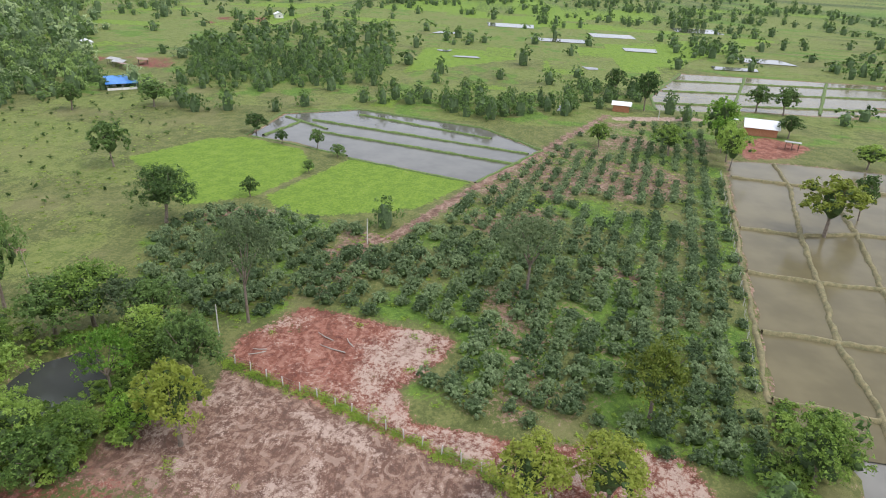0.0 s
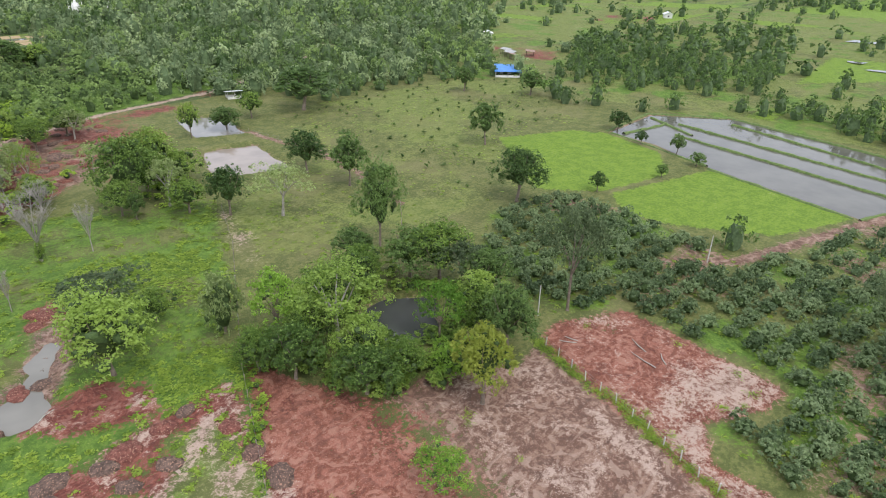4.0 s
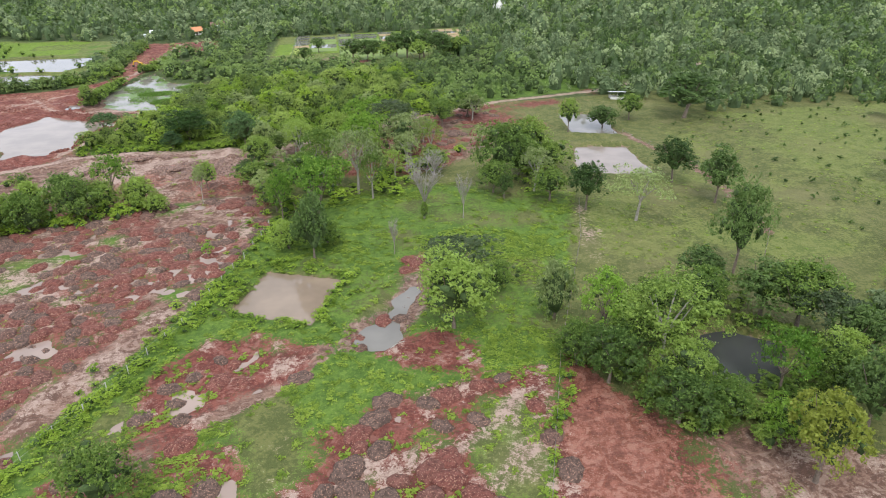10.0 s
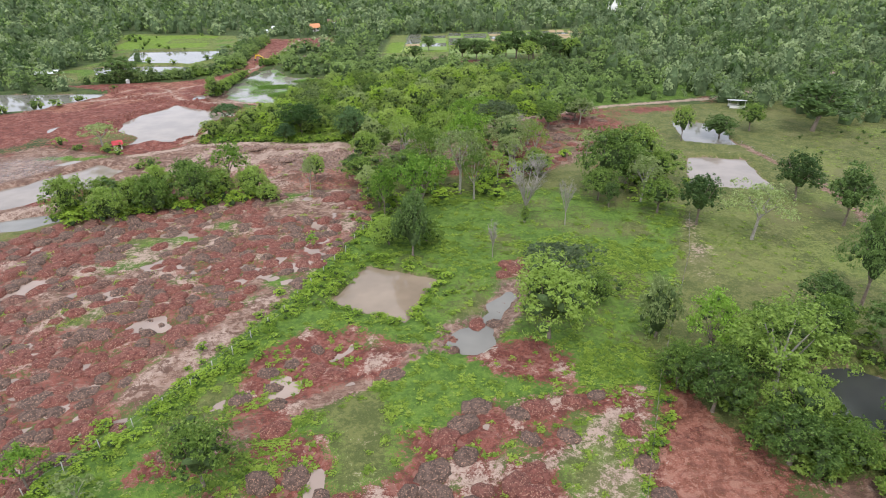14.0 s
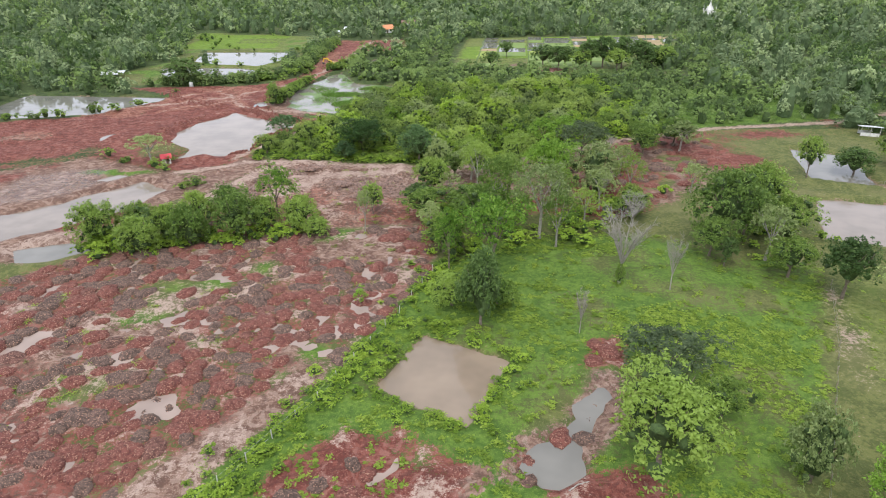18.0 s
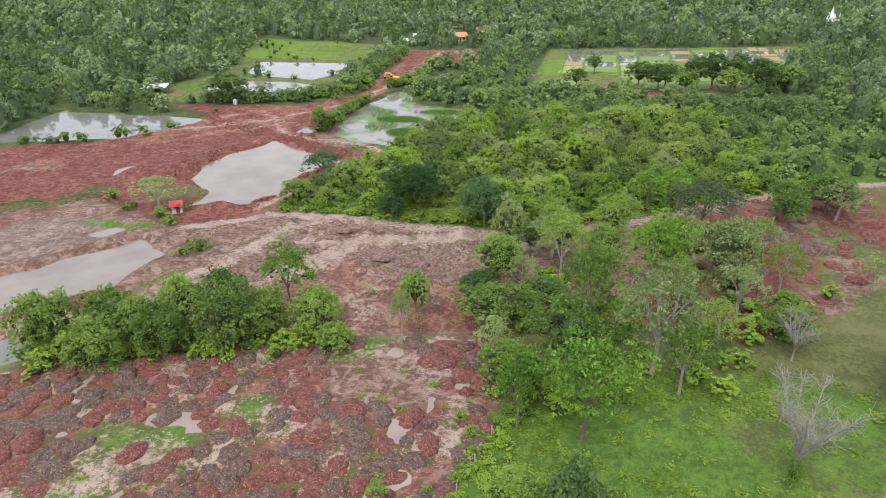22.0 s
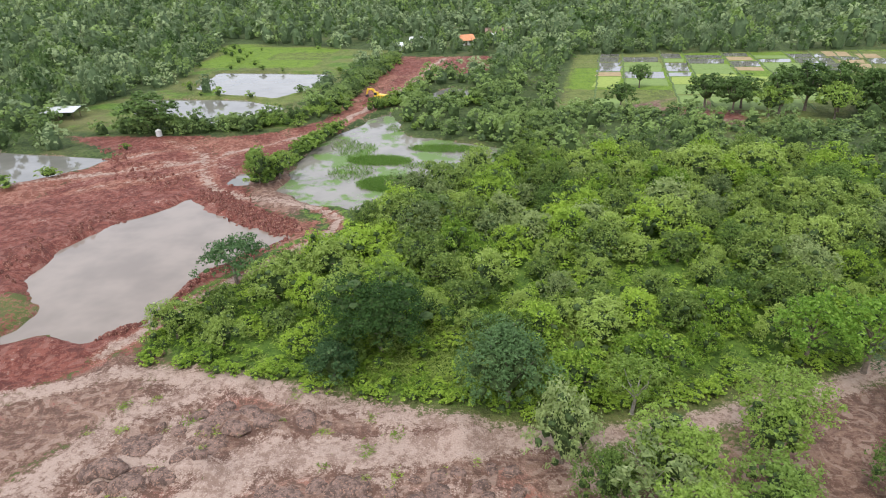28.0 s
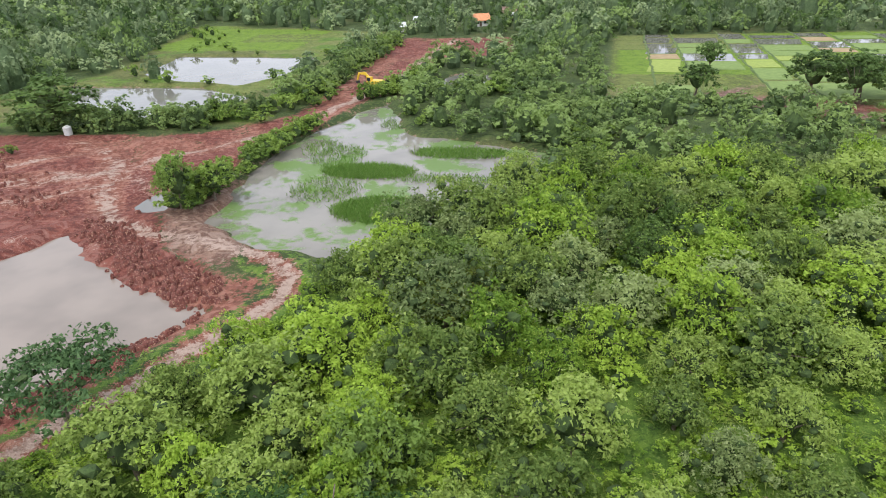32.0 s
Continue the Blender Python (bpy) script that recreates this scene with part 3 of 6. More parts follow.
    raise_to("mud", f * np.clip((n2 - 0.52) * 6, 0, 0.9) * np.clip((y - 190) / 10, 0, 1))
    m["red"] = m["red"] * (1 - f * np.clip((n2 - 0.54) * 5, 0, 0.6))
    raise_to("pale", f * np.clip(-0.04 + (n3 - 0.5) * 0.9, 0, 0.3))
    dark_flat = zone(x, y, [(-99, 171), (-83, 178), (-74, 166), (-82, 156), (-100, 150)], 5)
    m["red"], m["pale"] = m["red"] * (1 - dark_flat), m["pale"] * (1 - dark_flat)
    raise_to("wet", dark_flat * 0.8)
    g = zone(x, y, MUDFLAT, 6)
    raise_to("mud", g)
    m["red"] = m["red"] * (1 - 0.75 * g)
    m["rust"] = m["rust"] * (1 - g)
    raise_to("red", g * np.clip((n2 - 0.52) * 6, 0, 1) * (1 - dark_flat))
    grassy = zone(x, y, [(-66, 173), (-72, 182), (-86, 182), (-88, 173), (-74, 169)], 5) * np.clip((n1 - 0.42) * 5, 0, 1)
    raise_to("lush", grassy)
    raise_to("mud", zone(x, y, [(-58, 258), (-50, 250), (-45, 234), (-40, 225), (-50, 228), (-58, 240)], 4) * 0.9)
    for k in ("red", "mud"):
        m[k] = m[k] * (1 - grassy)
    dull = zone(x, y, [(-66, 164), (-50, 184), (-44, 184), (-42, 176), (-52, 156), (-60, 150)], 4)
    m["red"], m["rust"] = m["red"] * (1 - 0.75 * dull), m["rust"] * (1 - dull)
    raise_to("mud", dull * 0.95)
    raise_to("lush", strip(x, y, [(-62, 150), (-57, 160), (-54, 168)], 1.0, 2.0) * np.clip(n1 * 2 - 0.3, 0, 1))
    verge = strip(x, y, PATH_BANK, 2.5, 1.6) * (x > -47)
    raise_to("lush", verge)
    for k in ("red", "mud", "rust"):
        m[k] = m[k] * (1 - 0.85 * verge)
    for line, half, amt in ((ROAD_WOOD, 1.35, 0.92), (ROAD_LOW, 2.0, 0.78), (ROAD_PALE, 2.2, 0.98), (ROAD_EXC, 2.2, 0.2), 
                            ([(-36, 157), (-44, 150)], 1.5, 0.7), ([(-75, 262), (-62, 246)], 1.0, 0.5)):
        raise_to("pale", strip(x, y, line, half, 2.0) * amt)
    bank_track = strip(x, y, PATH_BANK, 1.25, 1.0)
    raise_to("rust", bank_track)
    m["lush"] = m["lush"] * (1 - bank_track)
    raise_to("pale", strip(x, y, PATH_BANK, 0.75, 0.9) * 0.95)
    raise_to("pale", zone(x, y, [(62.8, 112.7), (52.5, 87.4), (57, 87.1), (61.4, 97.9), (65, 112.6)], 3) * np.clip(0.42 + (n3 - 0.5) * 0.8, 0, 0.7))
    for line in ([(5.8, 48.7), (11.2, 48.2), (16.4, 49.4), (21.6, 51.8), (26.4, 54.8), (30.7, 59.9)], [(8.5, 50.4), (13.4, 50.3), (18.4, 52), (23, 54.2), (27.4, 58)]):
        raise_to("pale", strip(x, y, line, 0.35, 1.2) * 0.85)
    for line, half, amt in (([(-112, 232), (-99, 242), (-84, 249), (-74, 253.5), (-70, 261), (-57, 276)], 1.1, 0.85), ([(-96, 253), (-89, 258), (-83, 265)], 1.0, 0.7), ([(-90, 246), (-83, 253.5), (-72, 253)], 0.8, 0.8),
                            ([(-88, 271), (-78, 262.5), (-72, 255), (-69, 247), (-65, 241)], 0.8, 0.75), ([(-58, 273), (-51.5, 281), (-48, 298), (-41, 325), (-34, 391)], 1.5, 0.85), ([(-70, 250), (-77, 243), (-90, 236)], 0.7, 0.7)):
        broken = np.clip(0.75 + (n3 - 0.45) * 2.0, 0.55, 1.0)
        raise_to("pale", strip(x, y, line, half, 1.1) * amt * broken)
        worn = strip(x, y, line, half + 1.8, 2.0)
        raise_to("rust", worn * 0.9)
    wallow = zone(x, y, [(-64, 250), (-55, 247), (-49, 238), (-41, 231), (-41, 225), (-50, 229), (-55, 237)], 2.5)
    m["red"], m["rust"] = m["red"] * (1 - 0.8 * wallow), m["rust"] * (1 - wallow)
    raise_to("mud", wallow * 0.95)
    for line, half in ((TRACK_ORCH, 1.3), (LANE_PAST, 1.0)):
        raise_to("mud", strip(x, y, line, half, 1.2))
    raise_to("rust", zone(x, y, [(192, -66), (197, -80), (212, -92), (222, -80), (210, -66)], 3))
    raise_to("pale", strip(x, y, [(236, -34), (243, -62)], 3, 2))
    for p in ([(286, 226), (309, 172), (276, 160), (262, 190)], [(496, 257), (521, 217), (465, 189), (451, 234)], [(98, 200), (100, 214), (128, 222), (117, 200)], [(56, 146), (74, 156), (84, 170), (86, 192), (120, 204), (84, 206), (60, 184)], [(35, 292), (40, 318), (62, 300), (60, 288)]):
        raise_to("red", zone(x, y, p, 8) * np.clip(0.5 + (n2 - 0.5) * 3, 0, 1) * 0.9)
    # green fields further off
    cells = fbm(np.round(x / 24) * 24 + 3, np.round(y / 19) * 19, 50, 61, 2)
    for p in ([(20, 400), (152, 414), (130, 367), (100, 330), (72, 285), (36, 305), (7, 302)], [(-131, 368), (-144, 434), (-60, 412), (-74, 372)],
              [(300, 60), (386, -7), (294, -5), (282, -28), (302, -67), (397, -90), (900, -420), (1100, 100), (560, 180), (476, 70)],
              [(300, 240), (420, 346), (640, 330), (700, 200), (520, 190), (380, 190)], [(220, 60), (290, 50), (285, -2), (222, 20)]):
        v = zone(x, y, p, 5)
        raise_to("paddy", v * np.clip(0.35 + (cells - 0.5) * 5, 0.0, 0.75))
        raise_to("mown", v * np.clip(0.5 + (0.5 - cells) * 5, 0, 0.8))
        m["wood"] = m["wood"] * (1 - v)
    plain_land = ((ang < 38) & (x > 214)) * 1.0
    raise_to("mown", plain_land * np.clip(0.62 + (n2 - 0.5) * 2.5, 0, 1) * (1 - np.clip(m["paddy"] * 2, 0, 1)))
    raise_to("lush", plain_land * np.clip((n1 - 0.52) * 5, 0, 0.9) * (1 - np.clip(m["paddy"] * 2, 0, 1)))
    far = np.clip((np.hypot(x, y - 60) - 620) / 120, 0, 1)
    raise_to("wood", far)
    # heights
    soil = np.clip(m["red"] + m["mud"] * 0.8 + m["rust"], 0, 1)
    z = z + soil * (n3 - 0.5) * 0.9
    z = z + zone(x, y, RED_MAIN, 6) * (n1 - 0.5) * 1.6 + d * np.clip(n3 - 0.56, 0, 1) * 3.0
    z = z + np.clip(m["lush"], 0, 1) * (n3 - 0.4) * 0.5
    # lots where rain stands in the hollows
    for p in (MOUNDS,) + SPILLS:
        k = zone(x, y, p, 3)
        z = z * (1 - k) + k * ((n3 - 0.5) * 0.85 + 0.05 + 0.4 * zone(x, y, BARE_STRIP, 3))
    # banks and basins
    for p in WATERS:
        s = sdist(x, y, p) + wob * (4.0 if p in (WATERS[1], WATERS[5], WATERS[7], PONDS["field_puddle"][0], PONDS["rain_puddle"][0], PONDS["wet_hollow"][0], PONDS["low_puddle"][0]) else 1.4)
        z = z + np.clip(1 - np.abs(s - 3.0) / 3.0, 0, 1) * 0.35
        basin = np.clip((1.2 - s) / 3.0, 0, 1)
        z = z * (1 - basin) - 1.6 * basin
        for k in ("lush", "wood", "paddy", "pale"):
            m[k] = m[k] * (1 - basin)
        m["mud"] = np.maximum(m["mud"], np.clip(1 - np.abs(s) / 1.2, 0, 1) * 0.7)
    for p in (WET_PADDY, BROWN_PADDY, FAR_WET):
        s = np.clip(0.5 - sdist(x, y, p) / 2, 0, 1)
        z = z * (1 - s) - 0.45 * s
        m["mud"] = np.maximum(m["mud"] * (1 - s), s * 0.9)
        for k in ("lush", "mown", "wood"):
            m[k] = m[k] * (1 - s)
    bare = zone(x, y, [(28, 312), (44, 322), (72, 306), (68, 286), (44, 288)], 5) * np.clip(0.7 + (n1 - 0.5) * 3, 0, 1)
    m["mud"] = np.maximum(m["mud"], bare)
    for k in ("wood", "paddy", "lush"):
        m[k] = m[k] * (1 - bare)
    s = np.clip(0.5 - sdist(x, y, FIELD_N) / 3, 0, 1)
    z = z * (1 - s)
    return z, m


# ---- mesh helpers ----
def mesh_np(name, verts, faces, mats, smooth=False, mat_index=None):
    """A mesh from arrays; faces is an (n, 3) or (n, 4) array."""
    me = bpy.data.meshes.new(name)
    verts, faces = np.asarray(verts, np.float32), np.asarray(faces, np.int32)
    k = faces.shape[1]
    me.vertices.add(len(verts))
    me.vertices.foreach_set("co", verts.ravel())
    me.loops.add(faces.size)
    me.loops.foreach_set("vertex_index", faces.ravel())
    me.polygons.add(len(faces))
    me.polygons.foreach_set("loop_start", np.arange(0, faces.size, k, dtype=np.int32))
    me.polygons.foreach_set("loop_total", np.full(len(faces), k, np.int32))
    if mat_index is not None:
        me.polygons.foreach_set("material_index", np.asarray(mat_index, np.int32))
    for mt in mats:
        me.materials.append(mt)
    me.polygons.foreach_set("use_smooth", np.full(len(faces), bool(smooth)))
    me.update(calc_edges=True)
    me.validate()
    return me


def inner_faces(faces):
    """1 for the joined faces of the core inside a crown, coloured dark as shade, 0 for free leaves."""
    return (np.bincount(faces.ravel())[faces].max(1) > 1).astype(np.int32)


def part(name, bm, mat, parent, label=""):
    me = bpy.data.meshes.new(name)
    bm.to_mesh(me)
    bm.free()
    me.materials.append(mat)
    ob = new(name, me)
    ob.parent = parent
    return tagged(ob, label)


def box(bm, cx, cy, cz, sx, sy, sz, rz=0.0, bevel=0.0):
    r = bmesh.ops.create_cube(bm, size=1.0, matrix=pose(cx, cy, cz, 0, 0, rz) @ Matrix.Diagonal((sx, sy, sz, 1)))
    if bevel:
        es = list({e for v in r["verts"] for e in v.link_edges})
        bmesh.ops.bevel(bm, geom=es, offset=bevel, segments=2, affect="EDGES", profile=0.6)
    return bm


def tube(points, radii, sides=6):
    """Vertices and quads of a tapered tube along a line of points."""
    pts, vs, fs = [Vector(p) for p in points], [], []
    for i, p in enumerate(pts):
        d = (pts[min(i + 1, len(pts) - 1)] - pts[max(i - 1, 0)]).normalized()
        a = d.orthogonal().normalized()
        b = d.cross(a)
        for k in range(sides):
            t = 2 * math.pi * k / sides
            vs.append(p + (a * math.cos(t) + b * math.sin(t)) * radii[i])
    for i in range(len(pts) - 1):
        for k in range(sides):
            j = (k + 1) % sides
            fs.append((i * sides + k, i * sides + j, (i + 1) * sides + j, (i + 1) * sides + k))
    return np.array([tuple(v) for v in vs]), np.array(fs)


def merge(pieces):
    vs, fs, n = [], [], 0
    for v, f in pieces:
        vs.append(v)
        fs.append(f + n)
        n += len(v)
    return np.concatenate(vs), np.concatenate(fs)


# ---- the ground: one sheet to the horizon ----
def spaced(*spans):
    out = [spans[0][0]]
    for a, b, step in spans:
        n = max(1, int(round((b - a) / step)))
        out += list(a + (b - a) * (np.arange(n) + 1) / n)
    return np.array(out)


gx = spaced((-4500, -1500, 1000), (-1500, -500, 120), (-500, -180, 22), (-180, -95, 2.6), (-95, 90, 1.3), (90, 260, 2.0), (260, 700, 9), (700, 1500, 100), (1500, 4500, 1000))
gy = spaced((-4500, -1500, 1000), (-1500, -400, 140), (-400, -120, 20), (-120, -5, 2.0), (-5, 240, 1.25), (240, 420, 2.0), (420, 800, 9), (800, 1500, 90), (1500, 4500, 1000))
GX, GY = np.meshgrid(gx, gy)
gz, gm = terrain(GX.ravel(), GY.ravel())
nx, ny = len(gx), len(gy)
idx = np.arange(nx * ny).reshape(ny, nx)
quads = np.stack([idx[:-1, :-1], idx[:-1, 1:], idx[1:, 1:], idx[1:, :-1]], -1).reshape(-1, 4)
GZ = gz.reshape(ny, nx)


def land(x, y):
    """Height of the ground sheet at one place."""
    i, j = int(np.searchsorted(gx, x)) - 1, int(np.searchsorted(gy, y)) - 1
    u, v = (x - gx[i]) / (gx[i + 1] - gx[i]), (y - gy[j]) / (gy[j + 1] - gy[j])
    return float((GZ[j, i] * (1 - u) + GZ[j, i + 1] * u) * (1 - v) + (GZ[j + 1, i] * (1 - u) + GZ[j + 1, i + 1] * u) * v)


ground_me = mesh_np("ground", np.stack([GX.ravel(), GY.ravel(), gz], 1), quads, [GROUND], True)
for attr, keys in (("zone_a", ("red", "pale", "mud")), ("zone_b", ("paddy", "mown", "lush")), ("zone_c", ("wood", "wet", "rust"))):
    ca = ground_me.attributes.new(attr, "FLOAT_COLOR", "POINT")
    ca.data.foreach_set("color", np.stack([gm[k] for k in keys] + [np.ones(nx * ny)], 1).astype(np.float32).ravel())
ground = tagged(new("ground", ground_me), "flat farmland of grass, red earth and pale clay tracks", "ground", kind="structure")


def offset_outline(poly, by, step=4.0):
    cx, cy = sum(p[0] for p in poly) / len(poly), sum(p[1] for p in poly) / len(poly)
    out = []
    for (ax, ay), (bx, by2) in zip(poly, poly[1:] + poly[:1]):
        n = max(1, int(math.hypot(bx - ax, by2 - ay) / step))
        for i in range(n):
            x, y = ax + (bx - ax) * i / n, ay + (by2 - ay) * i / n
            d = math.hypot(x - cx, y - cy)
            out.append((x + (x - cx) / d * by, y + (y - cy) / d * by))
    return out


def sheet(name, poly, z, mat, label, grow=2.5):
    bm = bmesh.new()
    vs = [bm.verts.new((x, y, z)) for x, y in offset_outline(poly, grow)]
    f = bm.faces.new(vs)
    if f.normal.z < 0:
        f.normal_flip()
    bmesh.ops.triangulate(bm, faces=[f])
    me = bpy.data.meshes.new(name)
    bm.to_mesh(me)
    bm.free()
    me.materials.append(mat)
    return tagged(new(name, me), label, "water", kind="structure")


for i, (key, (poly, mat, text)) in enumerate(PONDS.items()):
    sheet("water_" + key, poly, -0.38 - 0.004 * i, mat, text)
for key, poly in (("mound_field", MOUNDS), ("red_spill", SPILLS[0]), ("small_spill", SPILLS[1])):
    sheet("water_" + key, poly, -0.09 if key == "mound_field" else -0.16, WATER_PUDDLE, "shallow milky rain puddles standing between lumps of red earth", -1.8)
for key, poly, mat, text in (("wet_paddy", WET_PADDY, WATER_TERRACE, "flooded rice terraces reflecting the sky"), ("brown_paddy", BROWN_PADDY, WATER_FIELD, "flooded brown rice plots with thin stubble"),
                             ("far_paddy", FAR_WET, WATER_FIELD, "distant flooded rice plots")):
    sheet("water_" + key, poly, -0.28, mat, text, 0.3)


def bund(line, width, height, mat, label, seed=0):
    """A low earth bank along a line, lumpy, with sloping sides."""
    rnd = random.Random(seed)
    pts = []
    for (ax, ay), (bx, by) in zip(line, line[1:]):
        n = max(1, int(math.hypot(bx - ax, by - ay) / 1.6))
        pts += [(ax + (bx - ax) * i / n, ay + (by - ay) * i / n) for i in range(n)]
    pts.append(line[-1])
    vs, fs = [], []
    for i, (x, y) in enumerate(pts):
        q, p = pts[min(i + 1, len(pts) - 1)], pts[max(i - 1, 0)]
        dx, dy = q[0] - p[0], q[1] - p[1]
        d = math.hypot(dx, dy) or 1
        ox, oy = -dy / d, dx / d
        w, h, s = width * rnd.uniform(0.75, 1.25), height * rnd.uniform(0.7, 1.2), rnd.uniform(-0.25, 0.25)
        for k, zz in ((-1.0, -0.6), (-0.75, 0.0), (-0.35, h), (0.35, h * rnd.uniform(0.85, 1.1)), (0.75, 0.0), (1.0, -0.6)):
            vs.append((x + ox * (k * w + s), y + oy * (k * w + s), zz - 0.25))
    for i in range(len(pts) - 1):
        for k in range(5):
            a = i * 6 + k
            fs.append((a, a + 6, a + 7, a + 1))
    return tagged(new("bund", mesh_np("bund", vs, fs, [mat], True)), label, "earth bank", "bunds between rice plots", "structure")


for i, line in enumerate(([(202, 70), (181, -2)], [(189, 66), (170, 2)], [(214, 57), (195, 10)], [(200, 73), (179, 78)], [(192, 62), (204, 80)], [(163, 47), (151, 12)], [(177, 81), (165, 48)],
                          [(177, 83), (208, 83), (222, 60), (208, 14), (186, -6)], [(186, -6), (151, 11)])):
    bund(line, 0.7, 0.45, BUND_GREEN, "grassy bank between flooded rice terraces", i)
for i, line in enumerate(([(190, -73), (171, -71), (134, -61), (111, -56), (90, -51), (70, -49), (60, -46)], [(174, -57), (171, -72), (168, -100)], [(136, -49), (134, -61), (138, -74), (136, -110)],
                          [(113, -44), (111, -56), (111, -67), (108, -110)], [(91, -40), (90, -51), (89, -58), (84, -100)], [(73, -36), (71, -49), (70, -80)],
                          [(172, -80), (138, -74), (111, -67), (89, -62), (60, -56)], [(174, -55), (136, -48), (113, -43), (90, -39), (72, -35)])):
    bund(line, 0.75, 0.5, BUND, "dry straw-coloured bank between flooded rice plots", 20 + i)
for i, line in enumerate(([(256, -50), (284, -52), (354, -78)], [(270, -51), (285, -150)], [(300, -60), (315, -168)], [(330, -70), (340, -180)], [(262, -80), (352, -110)], [(268, -115), (352, -150)])):
    bund(line, 0.9, 0.5, BUND_GREEN, "low grassy bank in distant rice plots", 40 + i)


# ---- plants: leaf sprays on lobed crowns, tapered trunks with limbs ----
def ico(sub):
    bm = bmesh.new()
    bmesh.ops.create_icosphere(bm, subdivisions=sub, radius=1.0)
    v = np.array([tuple(q.co) for q in bm.verts])
    f = np.array([[q.index for q in p.verts] for p in bm.faces])
    bm.free()
    return v, f


ICO1, ICO2 = ico(1), ico(2)


def sprays(rs, centers, normals, size, stretch=1.5, jitter=0.6):
    """Leaf sprays: one pointed blade at each centre."""
    n = len(centers)
    nr = normals + rs.normal(0, jitter, (n, 3))
    nr /= np.linalg.norm(nr, axis=1, keepdims=True) + 1e-9
    t = np.cross(nr, rs.normal(0, 1, (n, 3)))
    t /= np.linalg.norm(t, axis=1, keepdims=True) + 1e-9
    b = np.cross(nr, t)
    s = (size * rs.uniform(0.6, 1.4, n))[:, None]
    v = np.stack([centers - t * s * 0.5 + b * s * 0.55, centers - t * s * 0.5 - b * s * 0.55, centers + t * s * stretch * 0.75], 1).reshape(-1, 3)
    return v, np.arange(3 * n).reshape(-1, 3)


def crown(seed, width, low, high, lobes, count, leaf, flat=1.0, core=0.6, core_mesh=ICO1, open_under=-0.45, spread=1.0, jitter=0.55, full=0.36):
    """An uneven dome between the heights low and high: boughs set round it, each a shell of many small leaf sprays."""
    rs = np.random.RandomState(seed)
    r, hh = width / 2, (high - low)
    cs, rads, outs = [], [], []
    ph = rs.uniform(0, 6.3, 2)
    for k in range(lobes):
        u = min(0.98, max(-0.5, 1 - (k + 0.5) / lobes * 1.45 + rs.uniform(-0.12, 0.12)))
        a = 2.39996 * k + rs.uniform(-0.5, 0.5)
        q = rs.uniform(0.52, 0.78) * spread * (1 + 0.20 * math.sin(2 * a + ph[0]) + 0.14 * math.sin(3 * a + ph[1]))
        s = math.sqrt(1 - u * u)
        lr = r * rs.uniform(0.24, 0.42)
        cs.append((math.cos(a) * s * q * r, math.sin(a) * s * q * r, low + hh * (0.42 + u * q * (0.52 if u > 0 else 0.42))))
        rads.append((lr, lr * rs.uniform(0.85, 1.15), min(lr * rs.uniform(0.7, 1.0) * flat, hh * 0.30)))
        outs.append((math.cos(a) * s, math.sin(a) * s, u))
    cs, rads, outs = np.array(cs), np.array(rads), np.array(outs)
    w = rads[:, 0] ** 2
    each = 14 if count > 380 else 6
    tufts = max(lobes, count // each)
    pick = rs.choice(lobes, tufts, p=w / w.sum())
    d = rs.normal(0, 1, (tufts, 3))
    d /= np.linalg.norm(d, axis=1, keepdims=True)
    d = d + outs[pick] * 0.75
    d /= np.linalg.norm(d, axis=1, keepdims=True)
    d[:, 2] = np.where(d[:, 2] < open_under, -d[:, 2], d[:, 2])
    mid = cs[pick] + d * rads[pick] * rs.uniform(0.70, 1.08, tufts)[:, None]
    fill = rs.uniform(0, 1, tufts) < 0.28
    up = d * [1, 1, 1] + [0, 0, 0.5]
    up /= np.linalg.norm(up, axis=1, keepdims=True)
    mid = np.where(fill[:, None], up * [r * 0.62, r * 0.62, hh * 0.44] * rs.uniform(0.75, 1.05, tufts)[:, None] + [0, 0, low + hh * 0.42], mid)
    size = rads[pick] * rs.uniform(0.30, 0.58, tufts)[:, None]
    own = np.repeat(np.arange(tufts), each)
    e = rs.normal(0, 1, (len(own), 3)) + d[own] * 0.8 + [0, 0, 0.35]
    e /= np.linalg.norm(e, axis=1, keepdims=True)
    pos = mid[own] + e * size[own] * rs.uniform(0.45, 1.1, len(own))[:, None]
    pieces = [sprays(rs, pos, e + [0, 0, 0.3], leaf, jitter=jitter)]
    # Cores get the second material, a dark colour for shade inside the crown.
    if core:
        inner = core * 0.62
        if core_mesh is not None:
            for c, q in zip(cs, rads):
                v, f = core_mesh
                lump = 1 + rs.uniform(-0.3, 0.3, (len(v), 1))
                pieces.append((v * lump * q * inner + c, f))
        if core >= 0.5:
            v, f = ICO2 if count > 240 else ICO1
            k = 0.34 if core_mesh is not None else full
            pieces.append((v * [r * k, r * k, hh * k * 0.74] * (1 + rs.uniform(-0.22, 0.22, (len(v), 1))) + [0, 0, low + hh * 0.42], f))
    return merge(pieces)


